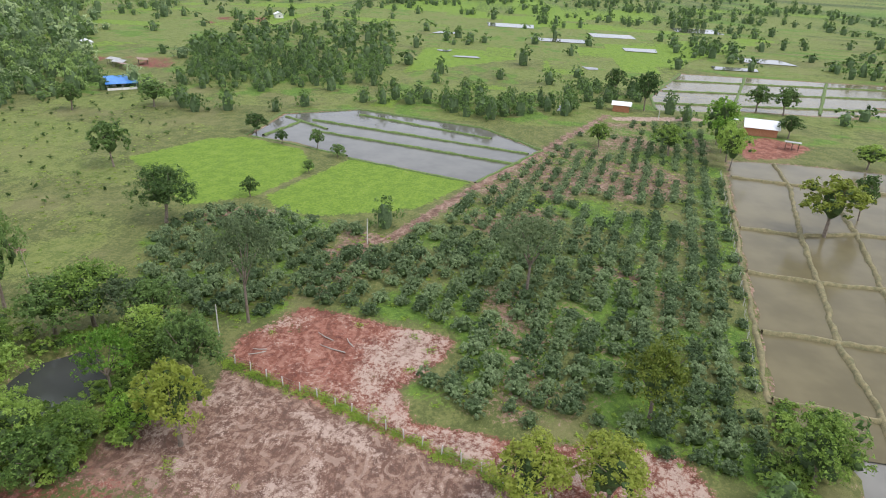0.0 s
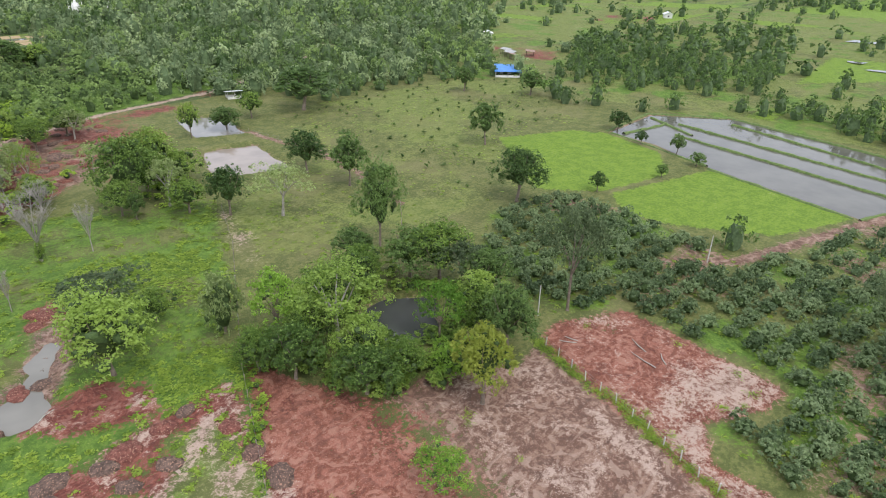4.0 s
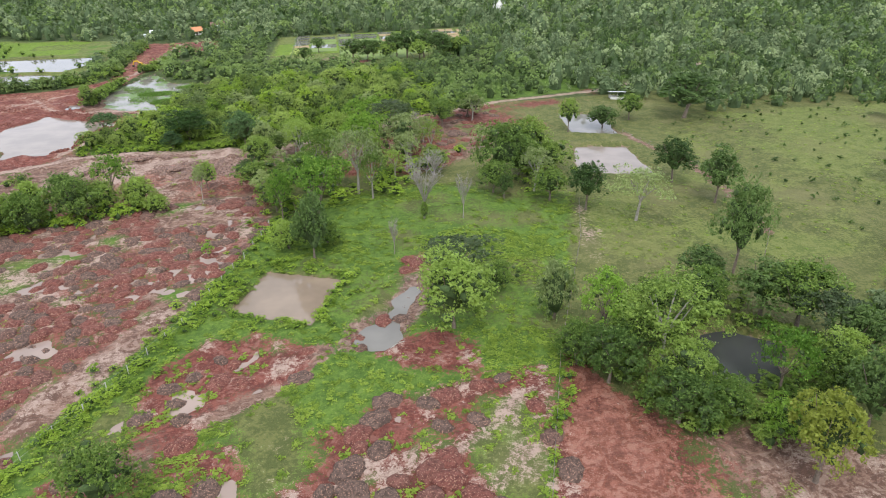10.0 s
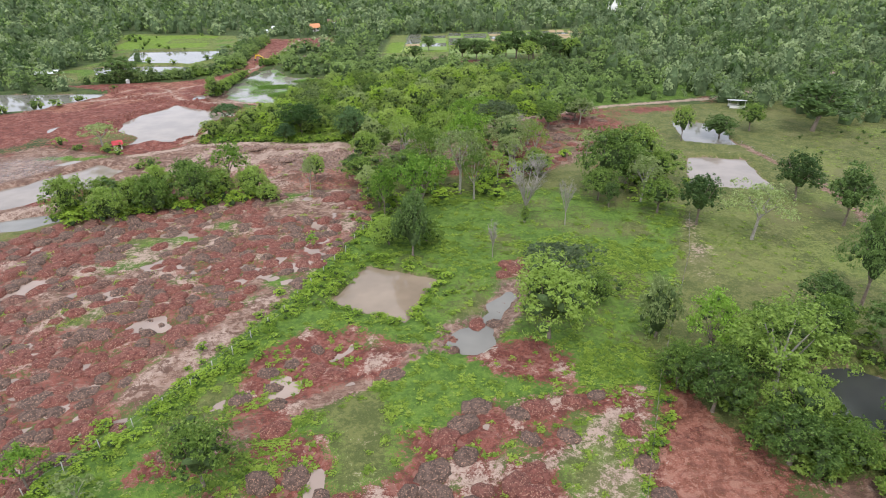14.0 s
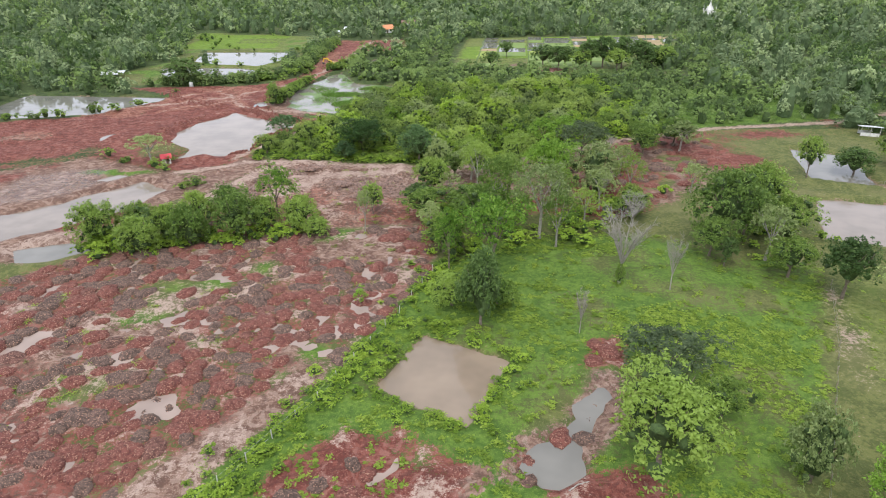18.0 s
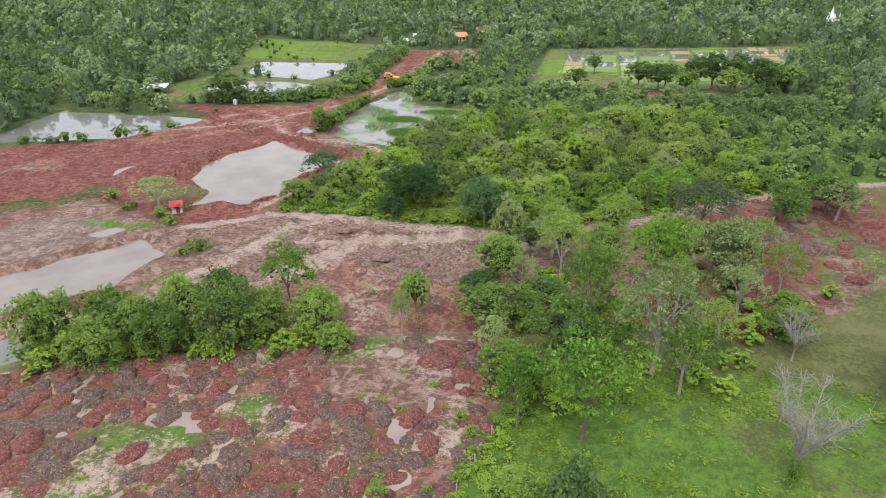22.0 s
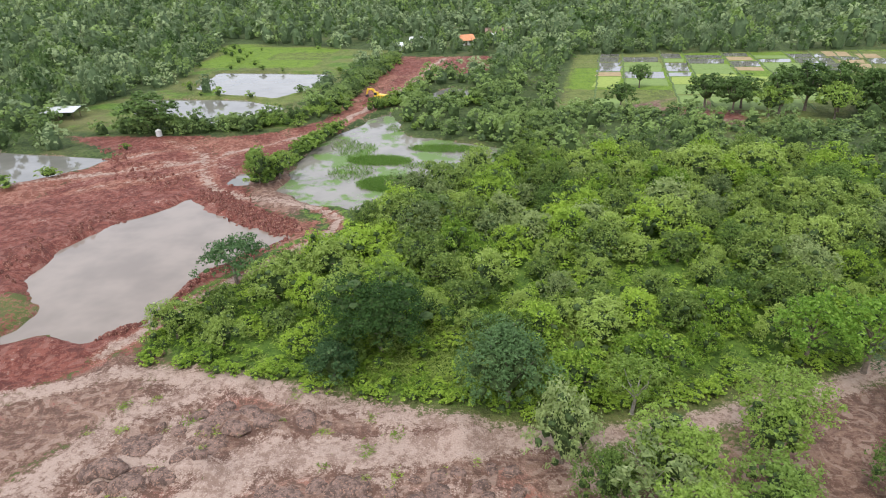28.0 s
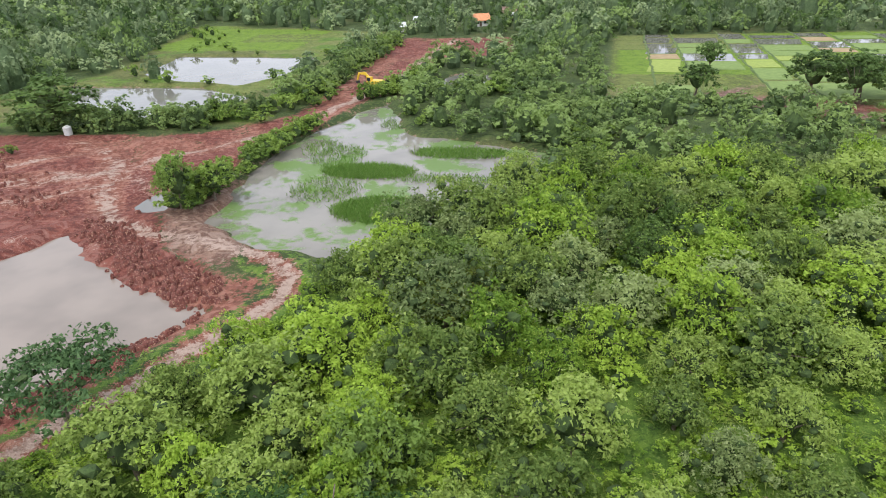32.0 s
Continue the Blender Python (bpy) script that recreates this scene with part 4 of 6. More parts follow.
def limbs(seed, height, fork, reach, thick, count=5, sides=6, twigs=0):
    """A trunk that bends a little and splits into limbs that rise into the crown."""
    rs = random.Random(seed)
    bx, by = rs.uniform(-0.3, 0.3), rs.uniform(-0.3, 0.3)
    top = Vector((bx, by, fork))
    pieces = [tube([(0, 0, -0.4), (0, 0, 0.05 * height), (bx * 0.5, by * 0.6, fork * 0.55), top], [thick * 1.5, thick * 1.1, thick * 0.9, thick * 0.75], sides)]
    for k in range(count):
        a = 2 * math.pi * (k + rs.uniform(-0.3, 0.3)) / count
        rr, zz = reach * rs.uniform(0.5, 1.0), rs.uniform(0.72, 1.0) * height
        start = top - Vector((0, 0, rs.uniform(0, 0.25) * fork))
        end = Vector((math.cos(a) * rr, math.sin(a) * rr, zz))
        mid = start.lerp(end, 0.5) + Vector((rs.uniform(-0.4, 0.4), rs.uniform(-0.4, 0.4), rs.uniform(0.0, 0.5)))
        pieces.append(tube([start, mid, end], [thick * 0.55, thick * 0.36, thick * 0.1], max(4, sides - 1)))
        for j in range(twigs):
            u = rs.uniform(0.35, 0.95)
            s = mid.lerp(end, (u - 0.5) * 2) if u > 0.5 else start.lerp(mid, u * 2)
            e = s + Vector((rs.uniform(-1, 1), rs.uniform(-1, 1), rs.uniform(0.3, 1.2))).normalized() * height * (rs.uniform(0.1, 0.22) if twigs <= 10 else rs.uniform(0.05, 0.13))
            m2 = s.lerp(e, 0.5) + Vector((rs.uniform(-0.2, 0.2), rs.uniform(-0.2, 0.2), 0))
            pieces.append(tube([s, m2, e], [thick * 0.2, thick * 0.13, thick * 0.04], 3))
            if twigs > 4:
                for _ in range(2):
                    e2 = m2 + Vector((rs.uniform(-1, 1), rs.uniform(-1, 1), rs.uniform(0.1, 1.0))).normalized() * height * rs.uniform(0.05, 0.11)
                    pieces.append(tube([m2, m2.lerp(e2, 0.5), e2], [thick * 0.1, thick * 0.07, thick * 0.03], 3))
    return merge(pieces)


# kind: (leaf material, bark, width, height, low, lobes, count, leaf size, flat, core, fork, category words)
KINDS = {
    "broad": ("broad", BARK, 9, 11, 1.6, 22, 2100, 0.29, 1.0, 0.66, 3.0, "green broadleaf tree with a lobed crown"),
    "light": ("light", BARK, 9, 11, 2.6, 20, 1800, 0.28, 0.7, 0.36, 4.0, "bright green airy tree with layered foliage"),
    "dark": ("dark", BARK, 8, 12, 2.0, 22, 2000, 0.32, 1.1, 0.5, 3.6, "dark green tree with a dense crown"),
    "yellow": ("yellow", BARK, 8, 11, 2.0, 20, 2000, 0.30, 1.0, 0.5, 3.6, "yellowish green tree with a full crown"),
    "pale": ("pale", BARK_PALE, 9, 12, 3.6, 18, 900, 0.36, 0.7, 0.0, 4.6, "thin-leaved tree with pale bare limbs"),
    "limbed": ("broad", BARK_PALE, 9, 12, 3.2, 20, 1500, 0.27, 0.75, 0.0, 4.4, "bright green tree with bleached limbs showing through"),
    "feather": ("grey", BARK, 10, 11, 4.0, 20, 1500, 0.34, 0.5, 0.4, 4.4, "spreading tree with fine dark feathery leaves"),
    "deep": ("deep", BARK, 9, 10, 1.2, 24, 2400, 0.27, 0.95, 0.55, 2.8, "deep green tree with a dense leafy crown"),
    "casuarina": ("dark", BARK, 9, 12, 0.4, 24, 1900, 0.36, 1.6, 0.62, 3.0, "grey-green drooping bushy tree"),
    "umbrella": ("blue", BARK, 9, 6, 3.0, 26, 3200, 0.20, 0.5, 0.4, 3.0, "flat umbrella-shaped tree leaning over a bank"),
    "bush": ("light", BARK, 9, 8, -0.2, 22, 2000, 0.31, 1.0, 0.68, 1.6, "bushy bright green thicket tree"),
    "thicket": ("broad", BARK, 8, 8, -0.6, 26, 2500, 0.27, 1.1, 0.5, 1.6, "bushy tree of a thicket, leafy to the ground"),
    "thicket_grey": ("deep", BARK, 8, 8, -0.5, 26, 2500, 0.27, 1.1, 0.5, 1.6, "deep green bushy tree of a thicket"),
    "bamboo": ("light", BARK, 9, 14, 0.0, 22, 1600, 0.36, 1.8, 0.6, 3.0, "tall clump of light green bamboo"),
    "copse": ("wood", BARK, 8, 7, -0.3, 24, 3200, 0.20, 1.0, 0.6, 2.0, "small leafy tree in dense woodland"),
    "copse_bright": ("scrub", BARK, 8, 7, -0.3, 24, 3200, 0.20, 1.0, 0.6, 2.0, "bright green leafy tree in dense woodland"),
    "copse_pale": ("pale", BARK, 8, 7, -0.2, 24, 3000, 0.19, 0.9, 0.55, 2.2, "pale green leafy tree in dense woodland"),
    "copse_deep": ("deep", BARK, 8, 7, -0.3, 24, 3200, 0.20, 1.0, 0.6, 2.0, "deep green leafy tree in dense woodland"),
    "rain": ("rain", BARK, 11, 10, 2.2, 34, 5200, 0.22, 0.55, 0.55, 3.2, "very dark green spreading tree with fine leaves"),
    "blue": ("blue", BARK, 9, 11, 0.8, 28, 3600, 0.24, 1.0, 0.6, 3.0, "dark bluish green tree with fine drooping leaves"),
    "bare": (None, BARK_PALE, 8, 12, 4, 0, 0, 0, 1, 0, 4.0, "leafless tree with bleached grey branches"),
}
protos = {}


def tree_proto(kind, variant, fine=0):
    leafm, bark, w, h, low, lobes, count, leaf, flat, core, fork, words = KINDS[kind]
    seed = (sum(map(ord, kind)) * 7 + variant * 31) % 9973
    if kind == "bare":
        v, f = limbs(seed, h, fork, w * 0.42, 0.17, 11, 6, 24)
    else:
        v, f = limbs(seed, h * (0.6 if kind.startswith("copse") else 0.86), fork, w * 0.36, 0.24 if kind != "bamboo" else 0.12, 6, 6, 3 if kind == "pale" else 0)
    trunk_me = mesh_np("trunk", v, f, [bark], True)
    crown_me = None
    if leafm:
        more, small = ((1, 1.0), (1.9, 0.7), (3.4, 0.5))[fine]
        v, f = crown(seed + 1, w, low, h, int(lobes * (1 + 0.4 * fine)), int(count * more), leaf * small, flat, core)
        crown_me = mesh_np("crown", v, f, [LEAF[leafm], INNER_SHADE], False, inner_faces(f))
    return trunk_me, crown_me


def tree(x, y, height, width, kind, variant=0, turn=0.0, label="", group=""):
    fine = 0
    if kind != "bare" and y < 200 and x < 115:
        s = KINDS[kind][7] * max(width / KINDS[kind][2], height / KINDS[kind][3])
        fine = 2 if s > 0.44 else 1 if s > 0.20 and not kind.startswith("copse") else 0
    key = (kind, variant % 3, fine)
    if key not in protos:
        protos[key] = tree_proto(*key)
    trunk_me, crown_me = protos[key]
    words = KINDS[kind][-1]
    root = tagged(new("tree"), label or words, "tree", group)
    sx, sz = width / KINDS[kind][2], height / KINDS[kind][3]
    root.matrix_basis = pose(x, y, land(x, y) - 0.05, 0, 0, turn) @ Matrix.Diagonal((sx, sx * 0.97, sz, 1))
    t = new("trunk", trunk_me)
    t.parent = root
    if crown_me:
        c = new("crown", crown_me)
        c.parent = root
    return root


rt = random.Random(77)


def plant(rows):
    for x, y, h, w, kind in rows:
        tree(x, y, h, w * 1.18, kind, rt.randrange(3), rt.uniform(0, 360))


# orchard side and paddies
plant([(94, -3, 15.5, 9.5, "feather"), (66, -19, 11.5, 7, "yellow"), (77.5, 38.5, 18.5, 8.5, "feather"), (110, 70, 13, 10, "dark"), (140, 101, 12.8, 7.6, "dark"), (128, 60, 5, 3.7, "dark"),
       (73, 75, 18.5, 7.2, "dark"), (203, 127, 9.2, 8.8, "dark"), (191, 149, 10, 7.3, "dark"), (181, 81, 7, 5.8, "dark"), (171, 69, 4.5, 3.5, "dark"), (170, 58, 6, 4, "dark"),
       (163, 50, 4, 3.8, "dark"), (148, 53, 3.8, 2.8, "dark"), (208, -61, 17, 9, "bamboo"), (180, -58, 13.5, 7.2, "broad")])
plant([(268, -91, 11, 8.4, "dark"), (261, -99, 11.8, 8.7, "dark"), (223, -88, 8.5, 6.9, "dark"), (135, -66, 14.8, 11, "yellow"), (147, -78, 12.2, 5, "dark"), (191, -99, 8.2, 8.5, "broad"),
       (190, -43, 10.2, 8.7, "broad"), (194, -23, 7.8, 6.8, "broad"), (253, -45, 16, 8.2, "dark"), (285, -37, 11.2, 8.3, "dark"), (49, -4, 9.8, 7.3, "yellow"), (50, -12, 9.5, 7.3, "yellow"),
       (57, -35, 10.5, 6.9, "broad"), (198, -60, 12, 7, "bamboo"), (188, -59, 12, 7, "broad")])
# round the dark pond
plant([(51, 35, 12.5, 6.6, "yellow"), (57, 47, 10.8, 6, "light"), (62, 39, 11.2, 6.5, "dark"), (71, 59, 11.2, 10, "broad"), (64, 72, 8.5, 6.7, "dark"), (48, 58, 13.5, 11, "limbed"),
       (43, 65, 11.5, 6.4, "light"), (39, 56, 9, 7, "deep"), (43, 47, 7.5, 7.5, "deep"), (48, 46, 6, 6, "broad"), (39, 72, 10.5, 6, "copse_pale"), (66, 47, 9, 6, "broad"), (71, 49, 10, 7, "dark"), (47, 66, 7, 6, "broad"), (53, 42, 5, 5, "bush")])
# green lot and pasture
plant([(24, 74, 12.5, 10.3, "broad"), (30, 89, 7.5, 10.5, "feather"), (34, 82, 6, 5.6, "broad"), (7, 102.4, 12.7, 6.6, "casuarina"), (3, 108, 6, 6, "thicket"), (10, 108, 5, 5, "thicket"), (9, 133, 11.5, 9, "broad"), (30.4, 114.4, 13, 9.5, "bare"), (30.4, 114.2, 4.2, 1.5, "thicket"),
       (38, 112, 9.8, 4, "bare"), (21, 100, 7.2, 2.6, "bare"), (53, 129, 16, 11.5, "deep"), (62, 136, 14, 10.5, "broad"), (58, 131, 12, 9, "deep"), (49, 124, 8.5, 7, "deep"), (66, 131, 9, 8, "broad"), (58, 122, 11.5, 7.3, "pale"), (59, 116, 7.8, 7.2, "broad"), (50, 120, 6, 3.5, "dark"),
       (64, 109, 11.2, 7.1, "dark"), (71, 101, 12, 9.5, "pale"), (91, 118, 11.2, 8.3, "dark"), (92, 104, 12.8, 7.8, "dark")])
plant([(130, 168, 14.8, 17, "dark"), (87, 163, 10.8, 4.9, "broad"), (100, 166, 8.8, 8.6, "dark"), (112, 171, 9, 7.3, "broad"), (65, 190, 8.5, 9.8, "broad"), (20, 132, 16.2, 10, "pale"), 
       (37, 30, 5.8, 5.6, "light"), (9, 165, 9.2, 8.7, "pale"), (-19, 52, 9, 6.9, "broad"), (-37, 54, 6, 4, "light"), (-31, 51, 3.8, 4, "pale"), (10, 119, 15, 9.4, "light"), (2, 127, 8, 7, "broad")])
# thicket in the mound field and the strip of trees by the clearing
plant([(-62, 131, 9.5, 7.4, "thicket"), (-53, 128, 7.5, 7.5, "thicket"), (-45, 131, 9, 7.2, "thicket"), (-46, 139, 8.2, 6, "thicket"), (-37, 134, 10.5, 8.6, "thicket_grey"), (-31.4, 144.2, 11.3, 7, "light"), (-26, 139, 7, 7.4, "thicket"), (-57, 137, 7, 6, "thicket"), (-40, 141, 9, 6.5, "thicket_grey"), (-33, 138, 7.5, 6.5, "thicket"),
       (1.6, 170.6, 9.4, 6.0, "copse_pale"), (-72, 181, 7.8, 9.2, "pale"), 
       (-1, 142, 7, 8.8, "broad")])
plant([(54, 181, 8, 6.4, "broad"), (65, 185, 9.2, 8.4, "pale"), (-42.2, 201, 6.2, 8.4, "umbrella"), (-18.3, 186, 10, 10.6, "rain"), (-3.5, 178, 10.6, 7.6, "blue"), (-22.5, 180.5, 5.6, 5.0, "blue"),
       (-98, 278, 10.8, 13, "dark"), (25, 307, 8, 7, "dark"), (35, 336, 8, 5.8, "dark"), (48, 308, 10.5, 10, "dark"), (74, 307, 13.8, 11, "dark"), (58, 309, 9.8, 10, "dark"), (97, 312, 8.8, 10, "dark"),
       (-20.5, 200, 6.5, 5.6, "copse_bright"), (-16.2, 216.5, 5.6, 5.5, "yellow"), (-20.5, 195, 6.0, 5.2, "copse_bright")])
plant([(66, 303, 13, 9, "dark"), (82, 306, 14, 10, "dark"), (88, 300, 13, 10, "dark"), (70, 312, 12, 9, "dark"), (54, 303, 11, 8, "dark"), (91, 309, 12, 9, "dark"), (62, 299, 9, 8, "broad"), (78, 298, 10, 9, "broad"), (100, 305, 10, 9, "broad")])
plant([(-11, 108.5, 3.4, 2.2, "light"), (0, 154.5, 9.5, 7.2, "broad"), (9.9, 155.9, 13, 7.5, "limbed"), (14.7, 144, 13.3, 8.5, "limbed"), (25.5, 145, 11, 6.2, "limbed"), (23.7, 154.4, 13.2, 7.5, "light"), (21.6, 174.7, 9.5, 7, "limbed"),
       (37, 176, 11.2, 11, "feather"), (36.4, 158.9, 11.3, 10.5, "copse_pale"), (34.6, 145.9, 10, 6.5, "pale"), (35, 187, 10.2, 8.5, "light"), (29.4, 188.3, 9.4, 7.5, "light"), (3.6, 152.5, 6.4, 4.6, "pale"), (9, 178, 7.1, 6, "limbed"),
       (12.5, 141.7, 14.3, 7.2, "limbed"), (26.3, 155.6, 13.7, 8.2, "light"), (36, 154.1, 7.4, 6, "copse_pale"), (10.4, 166.1, 9.7, 7, "broad"), (2.8, 120.3, 11.3, 4.4, "light"), (22.5, 128.1, 11.4, 6.5, "limbed"), (38.8, 136.5, 7, 6.5, "bare"),
       (42.8, 153, 10.6, 5, "limbed"), (-0.4, 131.8, 8.5, 4.2, "pale"), (4.6, 144.8, 5, 5, "deep"), (16, 138, 8, 7, "light"), (18, 165, 7, 6.5, "deep"), (30, 168, 6.5, 6, "deep"), (12, 134, 7, 6.5, "broad"), (44, 166, 8, 6, "pale"), (58, 190, 7, 6, "broad"), (40, 141, 6, 6, "deep"), (30, 139, 8, 6, "limbed"),
       (7, 148, 5.5, 6, "casuarina"), (-3, 149, 5, 5.5, "casuarina"), (-12.2, 144.3, 7.2, 4.8, "broad"), (-13, 136, 9.5, 3.2, "pale"), (-53.7, 240, 8, 5.2, "deep"), (-51, 244, 6, 5, "broad"),
       (-22, 134, 4.5, 5, "thicket"), (-50, 134, 7.5, 6.5, "thicket")])


plant([(45, 60, 8, 7, "broad"), (52, 66, 8, 7, "broad"), (60, 66, 9, 7, "broad"), (68, 63, 10, 8, "dark"), (70, 53, 10, 7, "feather"), (64, 45, 8, 7, "broad"), (56, 38.5, 6, 5, "light"), (37, 61, 7, 6, "broad"), (46, 51, 9, 7, "broad")])


def scatter(seed, n, xr, yr, keep, gap):
    """Random places in a rectangle, kept by a weight, no closer than gap."""
    rs = np.random.RandomState(seed)
    x, y = rs.uniform(*xr, n), rs.uniform(*yr, n)
    ok = rs.uniform(0, 1, n) < keep(x, y)
    x, y = x[ok], y[ok]
    seen, out = {}, []
    for px, py in zip(x, y):
        c = (int(px // gap), int(py // gap))
        if all(math.hypot(px - qx, py - qy) > gap for i in (-1, 0, 1) for j in (-1, 0, 1) for qx, qy in seen.get((c[0] + i, c[1] + j), ())):
            seen.setdefault(c, []).append((px, py))
            out.append((px, py))
    return out


def clear_of(x, y, room=2.0):
    """1 where no water, road or bare lot lies, else 0."""
    k = np.ones(np.shape(x))
    for p in WATERS + [WET_PADDY, BROWN_PADDY, FAR_WET, RED_MAIN, CLEARING, MOUNDS, LOT_A, LOT_B, ORCHARD, PADDY_A, PADDY_B, MUDFLAT]:
        k = k * (sdist(x, y, p) > room)
    for l in (ROAD_WOOD, PATH_BANK):
        k = k * (ldist(x, y, l) > room + 1.5)
    return k


# the wood beyond the clay road: single trees where the camera passes
NEAR_WOOD = [(-48, 184), (-28, 180), (-6, 177.5), (3, 177), (20, 185), (60, 200), (60, 262), (-6, 258), (-20, 240), (-27.5, 229), (-30, 222), (-31.5, 216), (-36, 210), (-43.5, 197)]
for x, y in scatter(5, 2600, (-50, 62), (178, 264), lambda x, y: (sdist(x, y, NEAR_WOOD) < -2.4) * clear_of(x, y, 1.6) * ((ldist(x, y, PATH_BANK) > 5.4) | (y < 196)) * (np.hypot(x + 12, y - 184) > 6) * (np.hypot(x - 4, y - 186) > 4), 4.7)[:270]:
    edge = min(1.0, max(0.0, (y - 184) / 45))
    h = rt.uniform(3.8, 6.6) + 2.4 * edge * rt.random()
    tree(x, y, h, h * rt.uniform(0.95, 1.35), rt.choice(("copse", "copse_bright", "copse", "copse_bright", "copse", "copse_pale", "copse_deep", "copse_bright", "copse", "copse")), rt.randrange(3), rt.uniform(0, 360), group="trees of the wood")


STAND = [(0, 136), (8, 130), (40, 139), (62, 152), (60, 190), (40, 186), (20, 178), (2, 166)]
for x, y in scatter(6, 360, (-2, 64), (128, 192), lambda x, y: 1.0 * (sdist(x, y, STAND) < -1), 6.6)[:12]:
    h = rt.uniform(5, 9)
    tree(x, y, h, h * rt.uniform(0.6, 0.85), rt.choice(("limbed", "pale", "deep", "limbed", "broad", "bare")), rt.randrange(3), rt.uniform(0, 360), group="stand by the clearing")


# ---- joined woods further off ----
def clump_protos(seed, n, count, leaf, core_mesh, tall, lobes, core=0.7, full=0.36, jitter=0.6):
    out = []
    for k in range(n):
        v, f = crown(seed + k, 1.0, -0.32 if tall else -0.1, 1.0, lobes, count, leaf, 1.0, core, core_mesh, -0.2, 1.0, jitter, full)
        out.append((v, f))
    return out


def stuff(name, places, sizes, protos_, mat, label, category, seed, smooth=False, deep_shade=True):
    rs = np.random.RandomState(seed)
    if not len(places):
        return None
    P = np.array(places, float)
    z = terrain(P[:, 0], P[:, 1])[0]
    vs, fs, tones, n = [], [], [], 0
    for (x, y), zz, (w, h) in zip(P, z, sizes):
        v, f = protos_[rs.randint(len(protos_))]
        a = rs.uniform(0, 2 * math.pi)
        c, s = math.cos(a) * w, math.sin(a) * w
        q = np.empty_like(v)
        q[:, 0], q[:, 1], q[:, 2] = x + v[:, 0] * c - v[:, 1] * s, y + v[:, 0] * s + v[:, 1] * c, zz + v[:, 2] * h
        vs.append(q)
        fs.append(f + n)
        tones.append(np.full(len(v), rs.uniform(0, 1), np.float32))
        n += len(v)
    F = np.concatenate(fs)
    me = mesh_np(name, np.concatenate(vs), F, [mat] if smooth else [mat, INNER_SHADE if deep_shade else INNER_SHADE_FAR], smooth, None if smooth else inner_faces(F))
    me.attributes.new("tone", "FLOAT", "POINT").data.foreach_set("value", np.concatenate(tones))
    return tagged(new(name, me), label, category, kind="stuff")


MID = clump_protos(300, 14, 330, 0.056, None, True, 10, full=0.44, jitter=0.3)
LOW = clump_protos(340, 14, 132, 0.082, None, True, 8, full=0.46, jitter=0.3)
BUSH = clump_protos(380, 10, 300, 0.07, None, False, 6)
FINE = clump_protos(420, 10, 330, 0.062, None, False, 6)


def open_land(x, y):
    """Weight of tree cover away from the near plan: 1 in woods, small in fields."""
    ang, dist = np.degrees(np.arctan2(y, x)), np.hypot(x, y)
    n = fbm(x, y, 55, 71)
    k = np.clip(0.75 + (n - 0.5) * 1.5, 0.15, 1)
    fields = ((ang < 36) & (dist > 150)) | ((x > 120) & (y < 60))
    k = np.where(fields, np.clip((n - 0.60) * 2.2, 0.02, 0.6), k)
    belt = sdist(x, y, [(232, 135), (250, 95), (263, 72), (320, 66), (470, 100), (480, 140), (380, 200), (300, 165)])
    k = np.where(belt < 0, np.maximum(k, 0.55), k)
    belt2 = sdist(x, y, [(215, 18), (232, 30), (240, 60), (225, 62), (255, 10), (262, -20), (236, -16)])
    k = np.where(belt2 < 0, 0.8, k)
    for p in ([(20, 400), (152, 414), (130, 367), (100, 330), (72, 285), (36, 305), (7, 302)], [(-131, 368), (-144, 434), (-60, 412), (-74, 372)]):
        k = np.where(sdist(x, y, p) < 1, 0.0, k)
    k = np.where(sdist(x, y, MEADOW) < 0, 0.02 * k, k)
    for p in (PASTURE, GREEN_LOT):
        k = np.where(sdist(x, y, p) < 2, 0.0, k)
    k = np.where(sdist(x, y, [(97, 312), (97, 300), (60, 268), (85, 276), (105, 284)]) < 0, 0.0, k)
    k = np.where((x < -75) & (y < 225) & (y > 60), 0.25 * k, k)
    return k * clear_of(x, y, 2.5)


def away(x, y):
    return (sdist(x, y, NEAR_WOOD) > 1.5) * (sdist(x, y, [(-40, 20), (-40, 182), (8, 178), (60, 196), (120, 210), (150, 165), (125, 60), (90, 20)]) > 0)


mid_places = scatter(11, 26000, (-330, 420), (-60, 430), lambda x, y: open_land(x, y) * away(x, y) * (x > -0.95 * y - 50) * (sdist(x, y, [(115, 40), (125, 75), (180, 88), (225, 60), (185, -8)]) > 6), 5.2)
near_mid = [p for p in mid_places if math.hypot(p[0] + 5, p[1] - 110) < 330]
rs_ = np.random.RandomState(3)
is_leafy = [math.hypot(p[0] + 5, p[1] - 225) + 55 * (q - 0.5) < 125 for p, q in zip(near_mid, rs_.uniform(0, 1, len(near_mid)))]
wood_near = [p for p, k in zip(near_mid, is_leafy) if k]
near_mid = [p for p, k in zip(near_mid, is_leafy) if not k]
TALL = clump_protos(460, 10, 520, 0.045, None, True, 11, jitter=0.4)
stuff("leafy_woods", wood_near, [(w, w * q) for w, q in zip(rs_.uniform(6.0, 10, len(wood_near)), rs_.uniform(0.65, 0.95, len(wood_near)))], TALL, LEAF["mixed"], "dense leafy woodland behind the marsh", "woods", 18)


